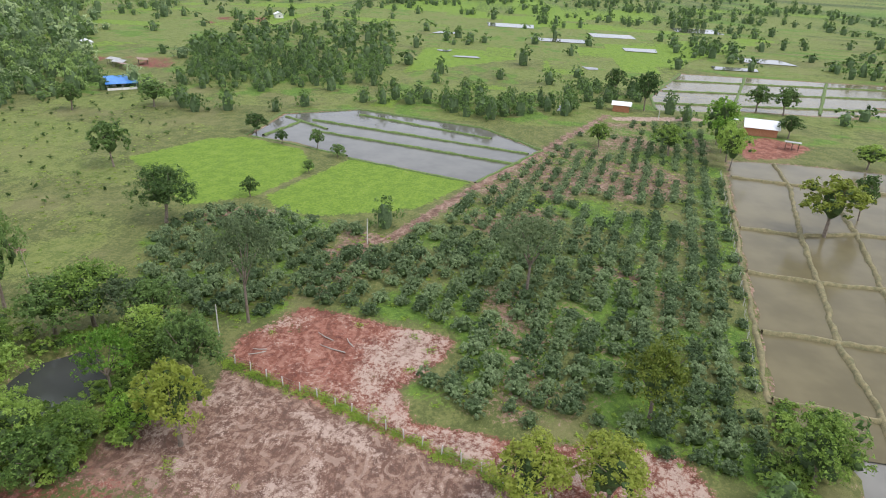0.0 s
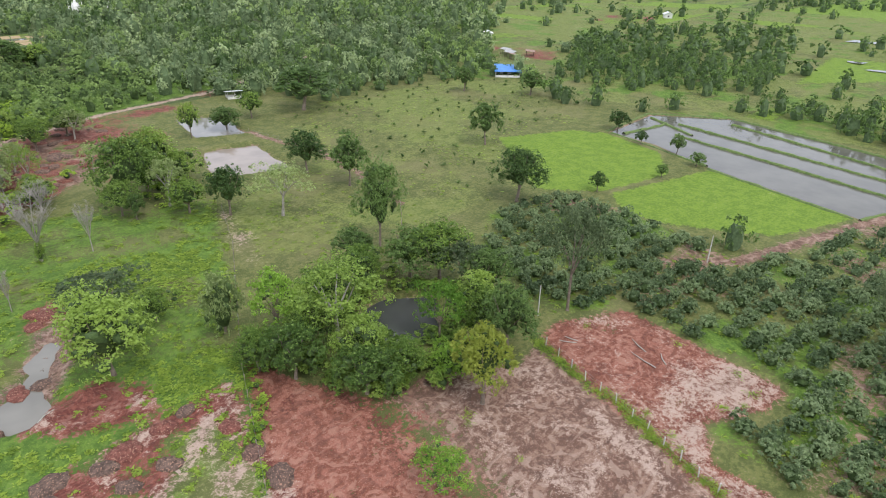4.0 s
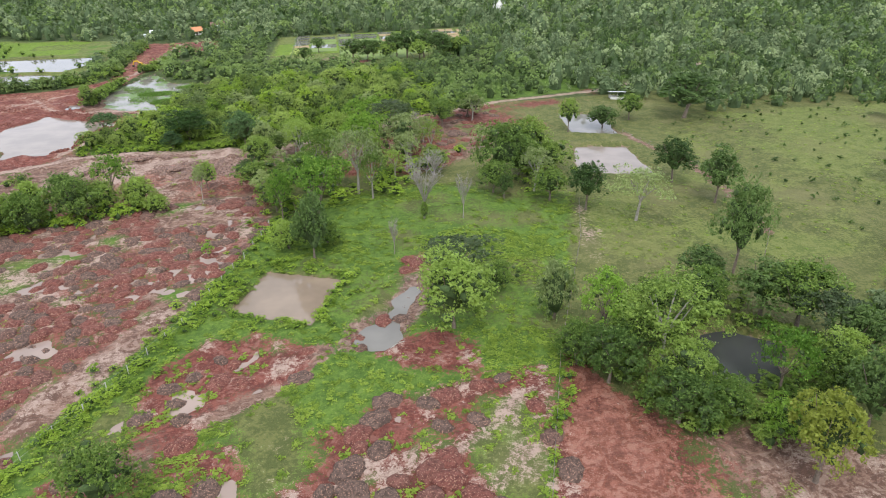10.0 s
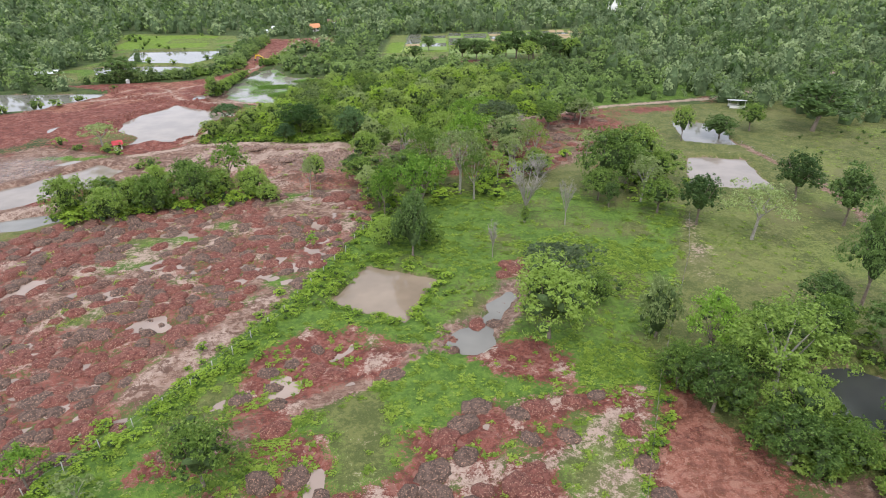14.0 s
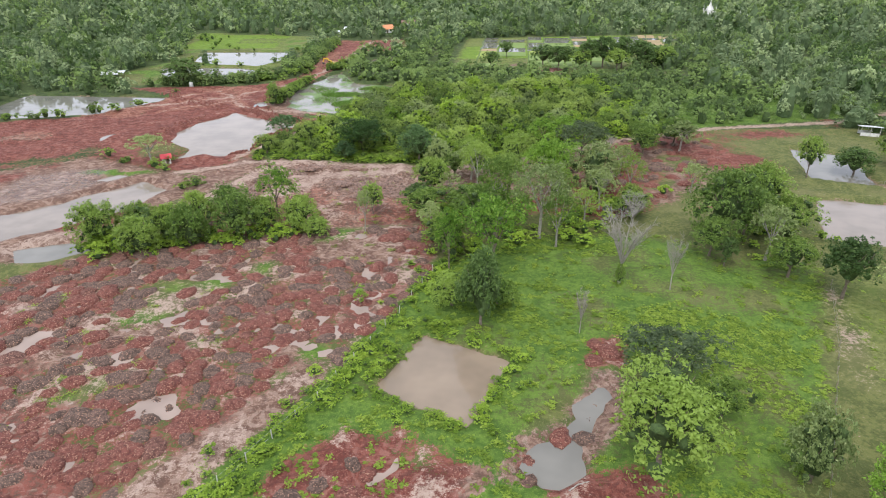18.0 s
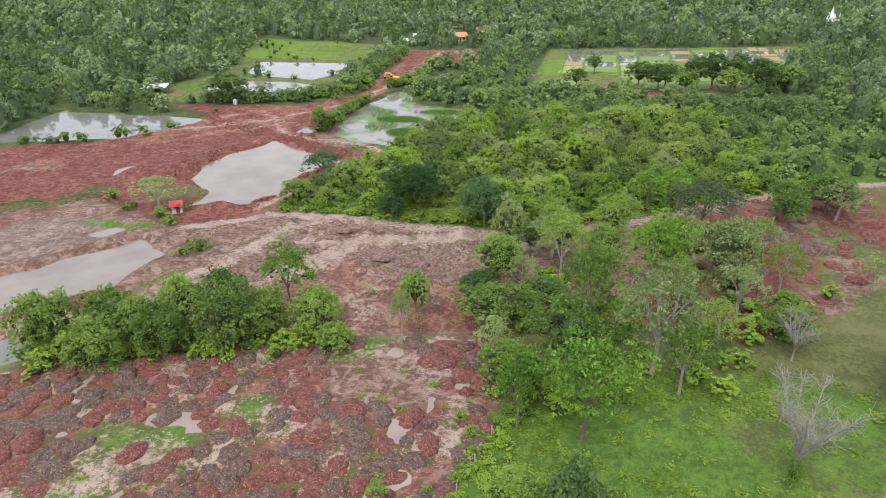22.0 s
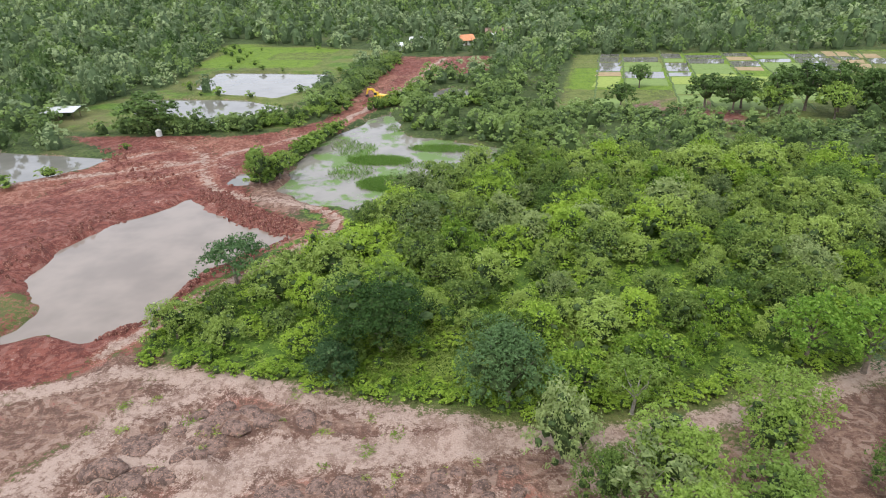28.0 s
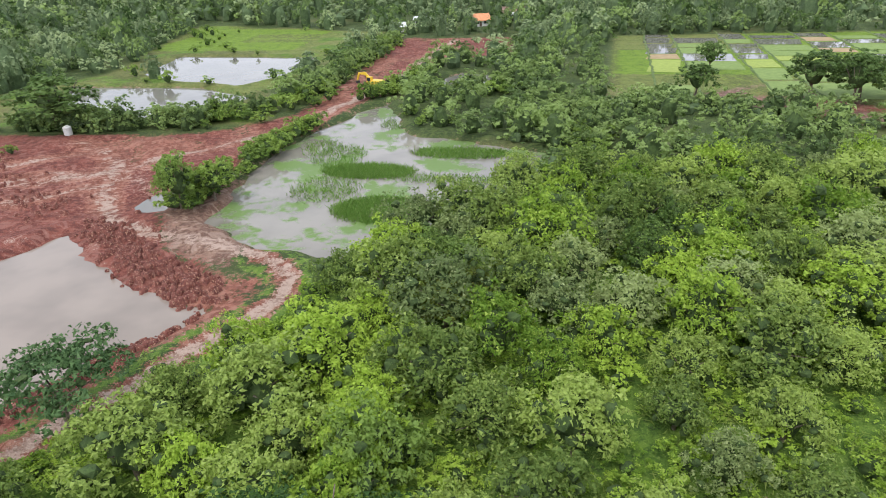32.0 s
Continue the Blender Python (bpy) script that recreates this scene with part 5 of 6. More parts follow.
brush_at = scatter(95, 5000, (-12, 80), (258, 306), lambda x, y: (sdist(x, y, FIELD_N) > 1.5) * (sdist(x, y, FOREST) > -2) * clear_of(x, y, 2.0) * (sdist(x, y, [(28, 312), (44, 322), (72, 306), (68, 286), (44, 288)]) > 0), 2.8)
stuff("brushwood", brush_at, [(w, w * q) for w, q in zip(rs_.uniform(3.4, 6.2, len(brush_at)), rs_.uniform(0.4, 0.75, len(brush_at)))], LOW, LEAF["mixed"], "low green brushwood between wood and rice plots", "bushes", 33, deep_shade=False)


def split_fields(places):
    """Trees of the rice plain, and those of the northern woods."""
    on_plain = [math.degrees(math.atan2(p[1], p[0])) < rs_.uniform(26, 46) for p in places]
    return [p for p, k in zip(places, on_plain) if k], [p for p, k in zip(places, on_plain) if not k]


def wood_sizes(places, lo, hi, qlo, qhi):
    return [(w, w * q) for w, q in zip(rs_.uniform(lo, hi, len(places)), rs_.uniform(qlo, qhi, len(places)))]


field_mid, near_mid = split_fields(near_mid)


def mixed_woods(name, places, lo, hi, protos_, words, seed):
    """Woodland of three leaf materials, tree by tree; the pale one carries haze in its colour."""
    kind = rs_.uniform(0, 1, len(places))
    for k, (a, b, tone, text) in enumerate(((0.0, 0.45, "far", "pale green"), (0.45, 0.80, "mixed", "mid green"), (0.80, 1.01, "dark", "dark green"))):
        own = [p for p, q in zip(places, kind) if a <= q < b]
        stuff(name, own, wood_sizes(own, lo, hi, 0.6, 1.4), protos_, LEAF[tone], text + " " + words, "woods", seed + k, deep_shade=False)


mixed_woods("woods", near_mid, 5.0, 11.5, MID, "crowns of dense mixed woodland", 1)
stuff("field_trees", field_mid, wood_sizes(field_mid, 5.0, 9.0, 0.8, 1.35), MID, LEAF["dark"], "dark green trees and bushes between rice fields", "trees", 21, deep_shade=False)
far_places = scatter(12, 62000, (-650, 1300), (-420, 950), lambda x, y: open_land(x, y) * (np.hypot(x + 5, y - 110) >= 330) * ((np.hypot(x, y - 60) < 800) | ((x > 500) & (y < 200))) * (y > -0.9 * x - 40) * (y > -0.55 * x) * (x > -0.95 * y - 60), 7.6)
field_far, far_places = split_fields(far_places)
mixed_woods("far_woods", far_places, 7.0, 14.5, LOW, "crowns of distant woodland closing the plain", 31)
stuff("far_field_trees", field_far, wood_sizes(field_far, 6.5, 12.0, 0.7, 1.2), LOW, LEAF["dark"], "distant dark trees scattered over rice fields", "trees", 22, deep_shade=False)

# undergrowth of the wood, weeds and hedges
under = scatter(21, 6500, (-50, 70), (178, 262), lambda x, y: (sdist(x, y, FOREST) < -0.5) * (ldist(x, y, PATH_BANK) > 3.2) * clear_of(x, y, 0.2), 2.6)
CREEPER = clump_protos(480, 8, 800, 0.036, None, False, 12, full=0.3)
near_under, far_under = [p for p in under if p[1] < 214 and p[0] < 34], [p for p in under if p[1] >= 214 or p[0] >= 34]
stuff("creepers", near_under, [(w, w * q) for w, q in zip(rs_.uniform(2.6, 4.6, len(near_under)), rs_.uniform(0.3, 0.65, len(near_under)))], CREEPER, LEAF["scrub"], "bright green creepers smothering low scrub", "bushes", 20)
stuff("undergrowth", far_under, [(w, w * q) for w, q in zip(rs_.uniform(2.6, 4.6, len(far_under)), rs_.uniform(0.35, 0.75, len(far_under)))], FINE, LEAF["scrub"], "tangled bright green scrub under the wood", "bushes", 3)


# ---- weeds, hedges and bank bushes ----
TUFT = []
for k in range(6):
    rs = np.random.RandomState(500 + k)
    c = rs.normal(0, 0.34, (26, 3)) * [1, 1, 0.4] + [0, 0, 0.35]
    TUFT.append(sprays(rs, c, np.tile([0, 0, 1.0], (26, 1)), 0.24, 1.9, 0.5))


BLADES = []
for k in range(6):
    rs = np.random.RandomState(520 + k)
    c = rs.normal(0, 0.36, (44, 3)) * [1, 1, 0.3] + [0, 0, 0.3]
    BLADES.append(sprays(rs, c, np.tile([0.3, 0, 1.0], (44, 1)), 0.085, 6.0, 0.55))


def along(lines, n, half, seed):
    """Random places beside lines of points."""
    rs = np.random.RandomState(seed)
    out = []
    for line in lines:
        total = sum(math.hypot(b[0] - a[0], b[1] - a[1]) for a, b in zip(line, line[1:]))
        for a, b in zip(line, line[1:]):
            m = int(n * math.hypot(b[0] - a[0], b[1] - a[1]))
            t = rs.uniform(0, 1, m)
            out += [(a[0] + (b[0] - a[0]) * u + rs.normal(0, half), a[1] + (b[1] - a[1]) * u + rs.normal(0, half)) for u in t]
    return out


def dry(places, room=0.3):
    P = np.array(places)
    k = np.ones(len(P), bool)
    for p in WATERS:
        k &= sdist(P[:, 0], P[:, 1], p) > room
    return [tuple(q) for q in P[k]]


def sized(places, lo, hi, qlo, qhi, seed):
    rs = np.random.RandomState(seed)
    w = rs.uniform(lo, hi, len(places))
    return [(a, a * b) for a, b in zip(w, rs.uniform(qlo, qhi, len(places)))]


def weed_weight(x, y):
    m = terrain(x, y)[1]
    g = np.clip(m["lush"] - m["red"] * 0.7 - m["mud"] * 0.5 - m["pale"] * 0.5, 0, 1)
    return np.clip(g * np.maximum(0.10, (fbm(x, y, 11, 91) - 0.45) * 5), 0.0, 1) * np.where(y > 104, 0.35, 1)


weeds = scatter(31, 60000, (-45, 70), (30, 134), lambda x, y: weed_weight(x, y) * (sdist(x, y, GREEN_LOT) < 2), 0.62)
stuff("weeds", dry(weeds), sized(dry(weeds), 0.5, 1.15, 0.22, 0.45, 41), TUFT, LEAF["weed"], "rank bright green weeds and tall grass", "weeds", 4)
sprigs = scatter(32, 7000, (-95, 84), (10, 202), lambda x, y: 0.42 * np.maximum.reduce([sdist(x, y, p) < -1 for p in (MOUNDS, CLEARING, LOT_A, LOT_B, RED_BACK)]) * np.clip((fbm(x, y, 10, 95) - 0.48) * 7, 0, 1), 1.2)
stuff("sprigs", dry(sprigs), sized(dry(sprigs), 0.5, 1.3, 0.3, 0.6, 42), BLADES, LEAF["weed"], "low tufts of grass sprouting on bare earth", "weeds", 5)
rough = scatter(33, 16000, (56, 232), (60, 172), lambda x, y: (sdist(x, y, PASTURE) < 0) * np.clip((fbm(x, y, 12, 97) - 0.5) * 3, 0.03, 0.5), 1.5)
stuff("pasture_tufts", rough, sized(rough, 0.35, 0.8, 0.12, 0.25, 43), TUFT, LEAF["weed"], "uneven tufts of pasture grass", "grass", 6)
orch_tufts = scatter(34, 9000, (58, 190), (-60, 72), lambda x, y: (sdist(x, y, ORCHARD) < 0) * np.clip((fbm(x, y, 9, 98) - 0.4) * 4, 0.1, 0.9), 1.3)
stuff("orchard_grass", orch_tufts, sized(orch_tufts, 0.4, 0.9, 0.18, 0.35, 44), TUFT, LEAF["weed"], "grass growing between orchard rows", "grass", 7)

HEDGE = [(2, 122), (-4, 107), (-13, 87), (-23, 70), (-36, 54), (-46, 38)]
hedge_at = dry(along([HEDGE], 2.6, 1.5, 51) + along([[(-7, 88), (4, 81), (11, 94), (-1, 101), (-8, 89)]], 3.0, 1.5, 52) + along([[(38, 64), (24, 41)]], 0.8, 0.5, 53), 0.6)
stuff("hedge", hedge_at, sized(hedge_at, 1.0, 2.3, 0.35, 0.65, 54), FINE, LEAF["scrub"], "overgrown bright green hedge of creepers", "hedge", 8)
thicket_at = dry(along([[(50, 54), (54, 64), (63, 64), (69, 57), (60, 47), (50, 54)]], 1.4, 1.8, 55) + along([[(40, 52), (46, 46), (56, 43)], [(38, 66), (42, 55)]], 1.3, 1.6, 56), 0.8)
stuff("thicket", thicket_at, sized(thicket_at, 2.0, 4.4, 0.5, 0.85, 57), BUSH, LEAF["broad"], "dense thicket round the dark pond", "bushes", 9)
stand_at = along([[(-64, 128), (-45, 130), (-24, 137)]], 1.8, 2.0, 58) + along([[(2, 138), (8, 148), (14, 160)], [(12, 128), (30, 138), (45, 150)], [(2, 122), (8, 134)]], 0.9, 3.0, 59) + along([[(56, 128), (66, 138), (72, 130)]], 0.6, 2.5, 60)
stuff("stand_bushes", dry(stand_at), sized(dry(stand_at), 2.0, 4.6, 0.45, 0.85, 61), BUSH, LEAF["scrub"], "tangled bushes below the trees", "bushes", 10)
bank_at = along([[(-53, 240), (-53, 262), (-49, 281)], [(-44, 300), (-37, 318), (-34, 330)]], 2.0, 0.9, 62) + along([[(-70, 283), (-62, 292), (-58, 305), (-57, 330), (-55, 392)]], 1.3, 2.4, 63)
bank_at += along([[(-98, 281), (-84, 284), (-70, 288)], [(-34, 318), (-28, 309), (-14, 312), (-10, 330)], [(-8, 285), (2, 270), (-4, 258)], [(-36, 290), (-28, 284)]], 1.0, 2.2, 64)
bank_at += along([[(-94, 262), (-97, 266)], [(-140, 222), (-112, 230), (-99, 244)]], 0.35, 1.0, 65) + along([[(-66, 174), (-74, 178), (-84, 184)], [(-56, 163), (-50, 152)]], 0.35, 1.8, 66)
row_at = dry(along([[(-106, 278), (-88, 279.5), (-74, 283), (-64, 293)], [(-106, 277), (-88, 278), (-72, 282)], [(-58, 305), (-56, 330), (-55, 360), (-54, 392)], [(-30, 312), (-16, 311), (-8, 325), (-12, 345)], [(-8, 300), (4, 285), (0, 270)]], 0.7, 1.4, 164), 0.4)
stuff("bank_trees", row_at, sized(row_at, 4.0, 6.5, 0.7, 1.0, 167), TALL, LEAF["mixed"], "row of leafy small trees on pond banks", "trees", 17)
bank_at += scatter(68, 260, (-140, -60), (284, 420), lambda x, y: (sdist(x, y, MEADOW) < -2) * np.clip((fbm(x, y, 20, 94) - 0.42) * 4, 0, 0.8), 5)
bank_at = dry(bank_at, 0.8)
stuff("bank_bushes", bank_at, sized(bank_at, 2.0, 5.0, 0.5, 0.9, 67), FINE, LEAF["broad"], "leafy bushes along the pond banks", "bushes", 11)
fringe_at = dry(along([[(-46.5, 186), (-42, 198), (-34.5, 210), (-30, 217), (-28.5, 224)], [(-46, 183), (-28, 180.6), (-6, 178.2), (3, 177.6), (16, 181.5), (28, 187), (57, 201)]], 1.6, 0.8, 68), 0.5)
fringe_at = [p for p in fringe_at if ldist(np.array([p[0]]), np.array([p[1]]), PATH_BANK)[0] > 2.4]
stuff("wood_fringe", fringe_at, sized(fringe_at, 1.4, 2.8, 0.4, 0.7, 69), FINE, LEAF["scrub"], "scrubby edge of the wood beside the road", "bushes", 12)
south_at = dry(along([[(54, -32), (72, -37)], [(60, -46), (66, -38)]], 1.6, 1.6, 70))
stuff("paddy_scrub", south_at, sized(south_at, 1.5, 3.6, 0.5, 0.8, 71), BUSH, LEAF["broad"], "green scrub at the corner of the rice plots", "bushes", 13)

line_at = along([[(67, 37.5), (61, 20), (53, 1), (45, -16)]], 4, 0.45, 46)
stuff("fence_grass", line_at, sized(line_at, 0.5, 1.2, 0.4, 0.8, 47), BLADES, LEAF["weed"], "rank grass along the fence between bare lots", "grass", 24)
# long grass in the gaps of the wood
tall_at = scatter(35, 9000, (-42, 24), (180, 214), lambda x, y: (sdist(x, y, FOREST) < -1.0) * np.clip(1.15 - np.minimum(np.hypot(x + 13, y - 182), np.hypot(x - 3, y - 184)) / 13, 0.05, 1), 0.55)
stuff("tall_grass", tall_at, sized(tall_at, 0.9, 1.8, 0.4, 0.8, 45), BLADES, LEAF["grass"], "long pale green grass lying over between scrub", "grass", 19)

# reeds in the marsh
rs = np.random.RandomState(81)
blades = []
for cx, cy, rx, ry, n in ((-28.6, 244, 6, 4.2, 9000), (-33.5, 258.8, 6.8, 3.2, 7000), (-20, 268.5, 8, 2.8, 3500), (-38, 251, 5, 5, 1100), (-40, 266, 4, 6, 900), (-21, 256, 8, 2, 900), (-34, 286, 3, 4, 600), (-44, 270, 3, 5, 500)):
    a, q = rs.uniform(0, 2 * math.pi, n), np.sqrt(rs.uniform(0, 1, n))
    blades.append(np.stack([cx + np.cos(a) * q * rx + rs.normal(0, 0.5, n), cy + np.sin(a) * q * ry + rs.normal(0, 0.4, n)], 1))
B = np.concatenate(blades)
B = B[sdist(B[:, 0], B[:, 1], PONDS["marsh"][0]) < -0.5]
n = len(B)
lean, hgt, wid, turn = rs.normal(0, 0.4, (n, 2)), rs.uniform(0.3, 0.85, n), rs.uniform(0.035, 0.08, n), rs.uniform(0, math.pi, n)
base = np.column_stack([B, np.full(n, -0.45)])
side = np.column_stack([np.cos(turn) * wid, np.sin(turn) * wid, np.zeros(n)])
tip = base + np.column_stack([lean, hgt])
v = np.stack([base - side, base + side, tip], 1).reshape(-1, 3)
tagged(new("reeds", mesh_np("reeds", v, np.arange(3 * n).reshape(-1, 3), [LEAF["reed"]])), "soft green reeds standing in shallow water", "reeds", kind="stuff")


# ---- orchard: rows of rounded dark shrubs ----
def shrub_mesh(seed, count=800, leaf=0.19):
    v, f = crown(seed, 3.6, -0.35, 2.05, 14, count, leaf, 1.1, 0.8, None, -0.1, 1.0, 0.45, 0.5)
    return v, f


SHRUBS = [shrub_mesh(600 + k) for k in range(6)]
shrub_me = [mesh_np("shrub", v, f, [LEAF["shrub"], INNER_SHADE], False, inner_faces(f)) for v, f in SHRUBS]
SHRUB_LOW = [(v / [3.6, 3.6, 2.1], f) for v, f in (shrub_mesh(640 + k, 300, 0.24) for k in range(6))]
ro = random.Random(9)
spots = []
ux, uy = 0.981, -0.194
for r in range(-30, 42):
    for c in range(-5, 70):
        du, dv = c * 3.35 + (r % 2) * 1.4 + ro.uniform(-0.55, 0.55), r * 3.75 + ro.uniform(-0.45, 0.45)
        spots.append((55 + ux * du - uy * dv, 12 + uy * du + ux * dv))
P = np.array(spots)
inside = sdist(P[:, 0], P[:, 1], ORCHARD) < -1.2
inside &= ldist(P[:, 0], P[:, 1], TRACK_ORCH) > 2.6
thin = fbm(P[:, 0], P[:, 1], 26, 99)
spots = [tuple(q) for q, k, th in zip(P, inside, thin) if k and ro.random() > (0.06 if q[0] < 118 else 0.22 + (0.6 if th > 0.58 else 0.0))]
spots.sort(key=lambda q: math.hypot(q[0] - 30, q[1] - 10))
for x, y in spots[:300]:
    ob = tagged(new("orchard_shrub", ro.choice(shrub_me)), "rounded grey-green orchard shrub on grass", "shrub", "orchard rows")
    s = ro.uniform(0.88, 1.16) * (0.72 if sdist(np.array([x]), np.array([y]), ORCHARD)[0] > -4.5 and y < 0 else 1.0)
    ob.matrix_basis = pose(x, y, land(x, y) - 0.05, 0, 0, ro.uniform(0, 360)) @ Matrix.Diagonal((s, s, s * ro.uniform(0.85, 1.1), 1))
rest = spots[300:]
stuff("orchard_rows", rest, [((3.5 if x < 150 else 2.9) * ro.uniform(0.8, 1.1), (2.1 if x < 150 else 1.8) * ro.uniform(0.8, 1.1)) for x, y in rest], SHRUB_LOW, LEAF["shrub"], "further rows of grey-green orchard shrubs", "shrubs", 14, deep_shade=False)

# young trees on the pasture
sap_me = [mesh_np("sapling", *crown(660 + k, 1.6, 0.1, 1.5, 4, 90, 0.24, 1.0, 0.7), [LEAF["dark"]]) for k in range(4)]
sap = []
for r in range(30):
    for c in range(26):
        sap.append((96 + c * 5.6 + r * 1.1 + ro.uniform(-1.6, 1.6), 74 + r * 5.2 - c * 0.9 + ro.uniform(-1.5, 1.5)))
SP = np.array(sap)
ok = (sdist(SP[:, 0], SP[:, 1], [(104, 76), (121, 76), (148, 106), (182, 97), (228, 148), (205, 166), (142, 172), (118, 164), (108, 125)]) < -1)
for (x, y), k in zip(sap, ok):
    if k and ro.random() < 0.5:
        s = ro.uniform(0.45, 1.05)
        ob = tagged(new("sapling", ro.choice(sap_me)), "young dark green sapling in pasture grass", "sapling", "saplings on the pasture")
        ob.matrix_basis = pose(x, y, land(x, y) - 0.05, 0, 0, ro.uniform(0, 360)) @ Matrix.Diagonal((s, s, s, 1))


# ---- heaps of tipped earth ----
def heap_material(name, share, lift=1.0):
    m, nt, bsdf, _ = material(name)
    geo, info, own = nt.nodes.new("ShaderNodeNewGeometry"), nt.nodes.new("ShaderNodeObjectInfo"), nt.nodes.new("ShaderNodeAttribute")
    own.attribute_name = "tone"
    vec = geo.outputs["Position"]
    t = n_math(nt, "FRACT", n_math(nt, "ADD", info.outputs["Random"], own.outputs["Fac"]))
    fine, grit = n_noise(nt, 1.8, 4, 0.65, vec), n_noise(nt, 7.0, 3, 0.7, vec)
    red = n_mix(nt, n_ramp(nt, fine, 0.35, 0.65), (0.126, 0.038, 0.028), (0.240, 0.086, 0.063))
    brown = n_mix(nt, n_ramp(nt, fine, 0.35, 0.65), (0.076, 0.048, 0.037), (0.180, 0.116, 0.088))
    col = n_mix(nt, n_ramp(nt, t, share, share + 0.16), red, n_mix(nt, min(1.0, lift - 1.0), brown, n_mix(nt, n_ramp(nt, fine, 0.4, 0.6), (0.125, 0.080, 0.062), (0.290, 0.190, 0.150))))
    stone = n_noise(nt, 5.5, 2, 0.5, vec)
    col = n_mix(nt, n_ramp(nt, stone, 0.585, 0.63, 0, 0.8), col, (0.44, 0.25, 0.17))
    col = n_mix(nt, n_ramp(nt, grit, 0.42, 0.34, 0, 0.7), col, (0.055, 0.032, 0.026))
    put(nt, bsdf.inputs["Base Color"], col)
    bsdf.inputs["Roughness"].default_value = 0.95
    put(nt, bsdf.inputs["Normal"], n_bump(nt, grit, 0.9, 0.2))
    return m


HEAP = heap_material("tipped_earth", 0.44)
SPOIL = heap_material("red_spoil", 2.0)
CHURNED = heap_material("churned_soil", -0.2, 2.0)


def heap_shape(seed, rings=5, sides=14):
    rs = np.random.RandomState(seed)
    vs, fs = [(0, 0, 1.0)], []
    for i in range(1, rings + 1):
        q = i / rings
        for k in range(sides):
            a = 2 * math.pi * (k + 0.5 * (i % 2)) / sides
            lump = 1 + 0.16 * math.sin(a * 2 + seed) + 0.10 * math.sin(a * 5 + seed * 2) + rs.uniform(-0.07, 0.07)
            vs.append((math.cos(a) * q * lump * 0.5, math.sin(a) * q * lump * 0.5, math.cos(q * math.pi / 2) ** 0.8 * (1 + rs.uniform(-0.15, 0.12)) - (1.1 if i == rings else 0)))
    for k in range(sides):
        fs.append((0, 1 + k, 1 + (k + 1) % sides))
    for i in range(1, rings):
        for k in range(sides):
            a, b = 1 + (i - 1) * sides + k, 1 + (i - 1) * sides + (k + 1) % sides
            c, d = a + sides, b + sides
            fs += [(a, c, d), (a, d, b)]
    return np.array(vs, float), np.array(fs)


HEAPS = [heap_shape(700 + k) for k in range(8)]
heap_me = [mesh_np("earth_mound", v, f, [HEAP], True) for v, f in HEAPS]
heap_at = scatter(71, 16000, (-100, 4), (20, 141), lambda x, y: (sdist(x, y, MOUNDS) < -1.5) * (sdist(x, y, BARE_STRIP) > 0.8) * (fbm(x, y, 13, 51) < 0.66) * (ldist(x, y, [(-8, 128), (-4, 118), (-9, 108), (-16, 104)]) > 1.8)
                  * (0.25 + 0.75 * ((x > -62) | (y < 100))), 2.1)
heap_at += scatter(72, 520, (-36, 30), (38, 84), lambda x, y: np.maximum.reduce([sdist(x, y, p) < -0.5 for p in SPILLS]) * np.clip((fbm(x, y, 9, 21) - 0.42) * 7, 0, 0.9), 2.0)
heap_at += [(10.5, 76), (13, 75), (15, 76.5), (17.5, 79), (10, 72.5), (14.5, 79.5), (18.5, 82.5), (20, 85), (21.5, 93), (24, 95), (22.5, 97)]
heap_at.sort(key=lambda q: math.hypot(q[0] + 18, q[1] - 92))
for x, y in heap_at[:300]:
    w = ro.uniform(2.4, 4.3)
    ob = tagged(new("earth_mound", ro.choice(heap_me)), "rounded heap of tipped red-brown earth and stones", "earth mound", "rows of tipped earth")
    ob.matrix_basis = pose(x, y, land(x, y) - 0.12, 0, 0, ro.uniform(0, 360)) @ Matrix.Diagonal((w, w * ro.uniform(0.8, 1.1), ro.uniform(0.4, 0.85), 1))
more = heap_at[300:] + scatter(73, 900, (12, 80), (140, 204), lambda x, y: (sdist(x, y, RED_BACK) < -2) * 0.8, 3.0)
churned = scatter(74, 2600, (-58, 6), (138, 179), lambda x, y: (sdist(x, y, CLEARING) < -1) * (ldist(x, y, ROAD_LOW) > 3.4) * (ldist(x, y, ROAD_PALE) > 3.4) * (ldist(x, y, ROAD_WOOD) > 2.8) * np.clip(1.3 * np.maximum.reduce([zone(x, y, p, 2.0) for p in CHURNED_AT]) + (fbm(x, y, 9, 96) - 0.56) * 3, 0, 1), 1.4)
stuff("churned_earth", churned, [(ro.uniform(1.2, 3.4), ro.uniform(0.18, 0.5)) for _ in churned], HEAPS, CHURNED, "lumpy churned brown earth beside pale tracks", "soil heaps", 23, True)
stuff("earth_heaps", more, [(ro.uniform(2.5, 4.4), ro.uniform(0.35, 0.8)) for _ in more], HEAPS, HEAP, "further heaps of tipped red and brown earth", "soil heaps", 15, True)
CLODS = [heap_shape(740 + k, 2, 7) for k in range(8)]
spoil = along([[(-53, 186.5), (-50.6, 192), (-48, 202), (-44, 210), (-41.5, 215)]], 16, 0.55, 75) + along([[(-62, 236), (-53, 227), (-44, 222), (-41, 217)]], 16, 1.5, 76) + along([[(-78, 198), (-80, 212), (-74, 226)], [(-70, 240), (-84, 246), (-100, 262)], [(-60, 246), (-53, 250)]], 3, 2.0, 77)
spoil = dry(spoil, -0.9)
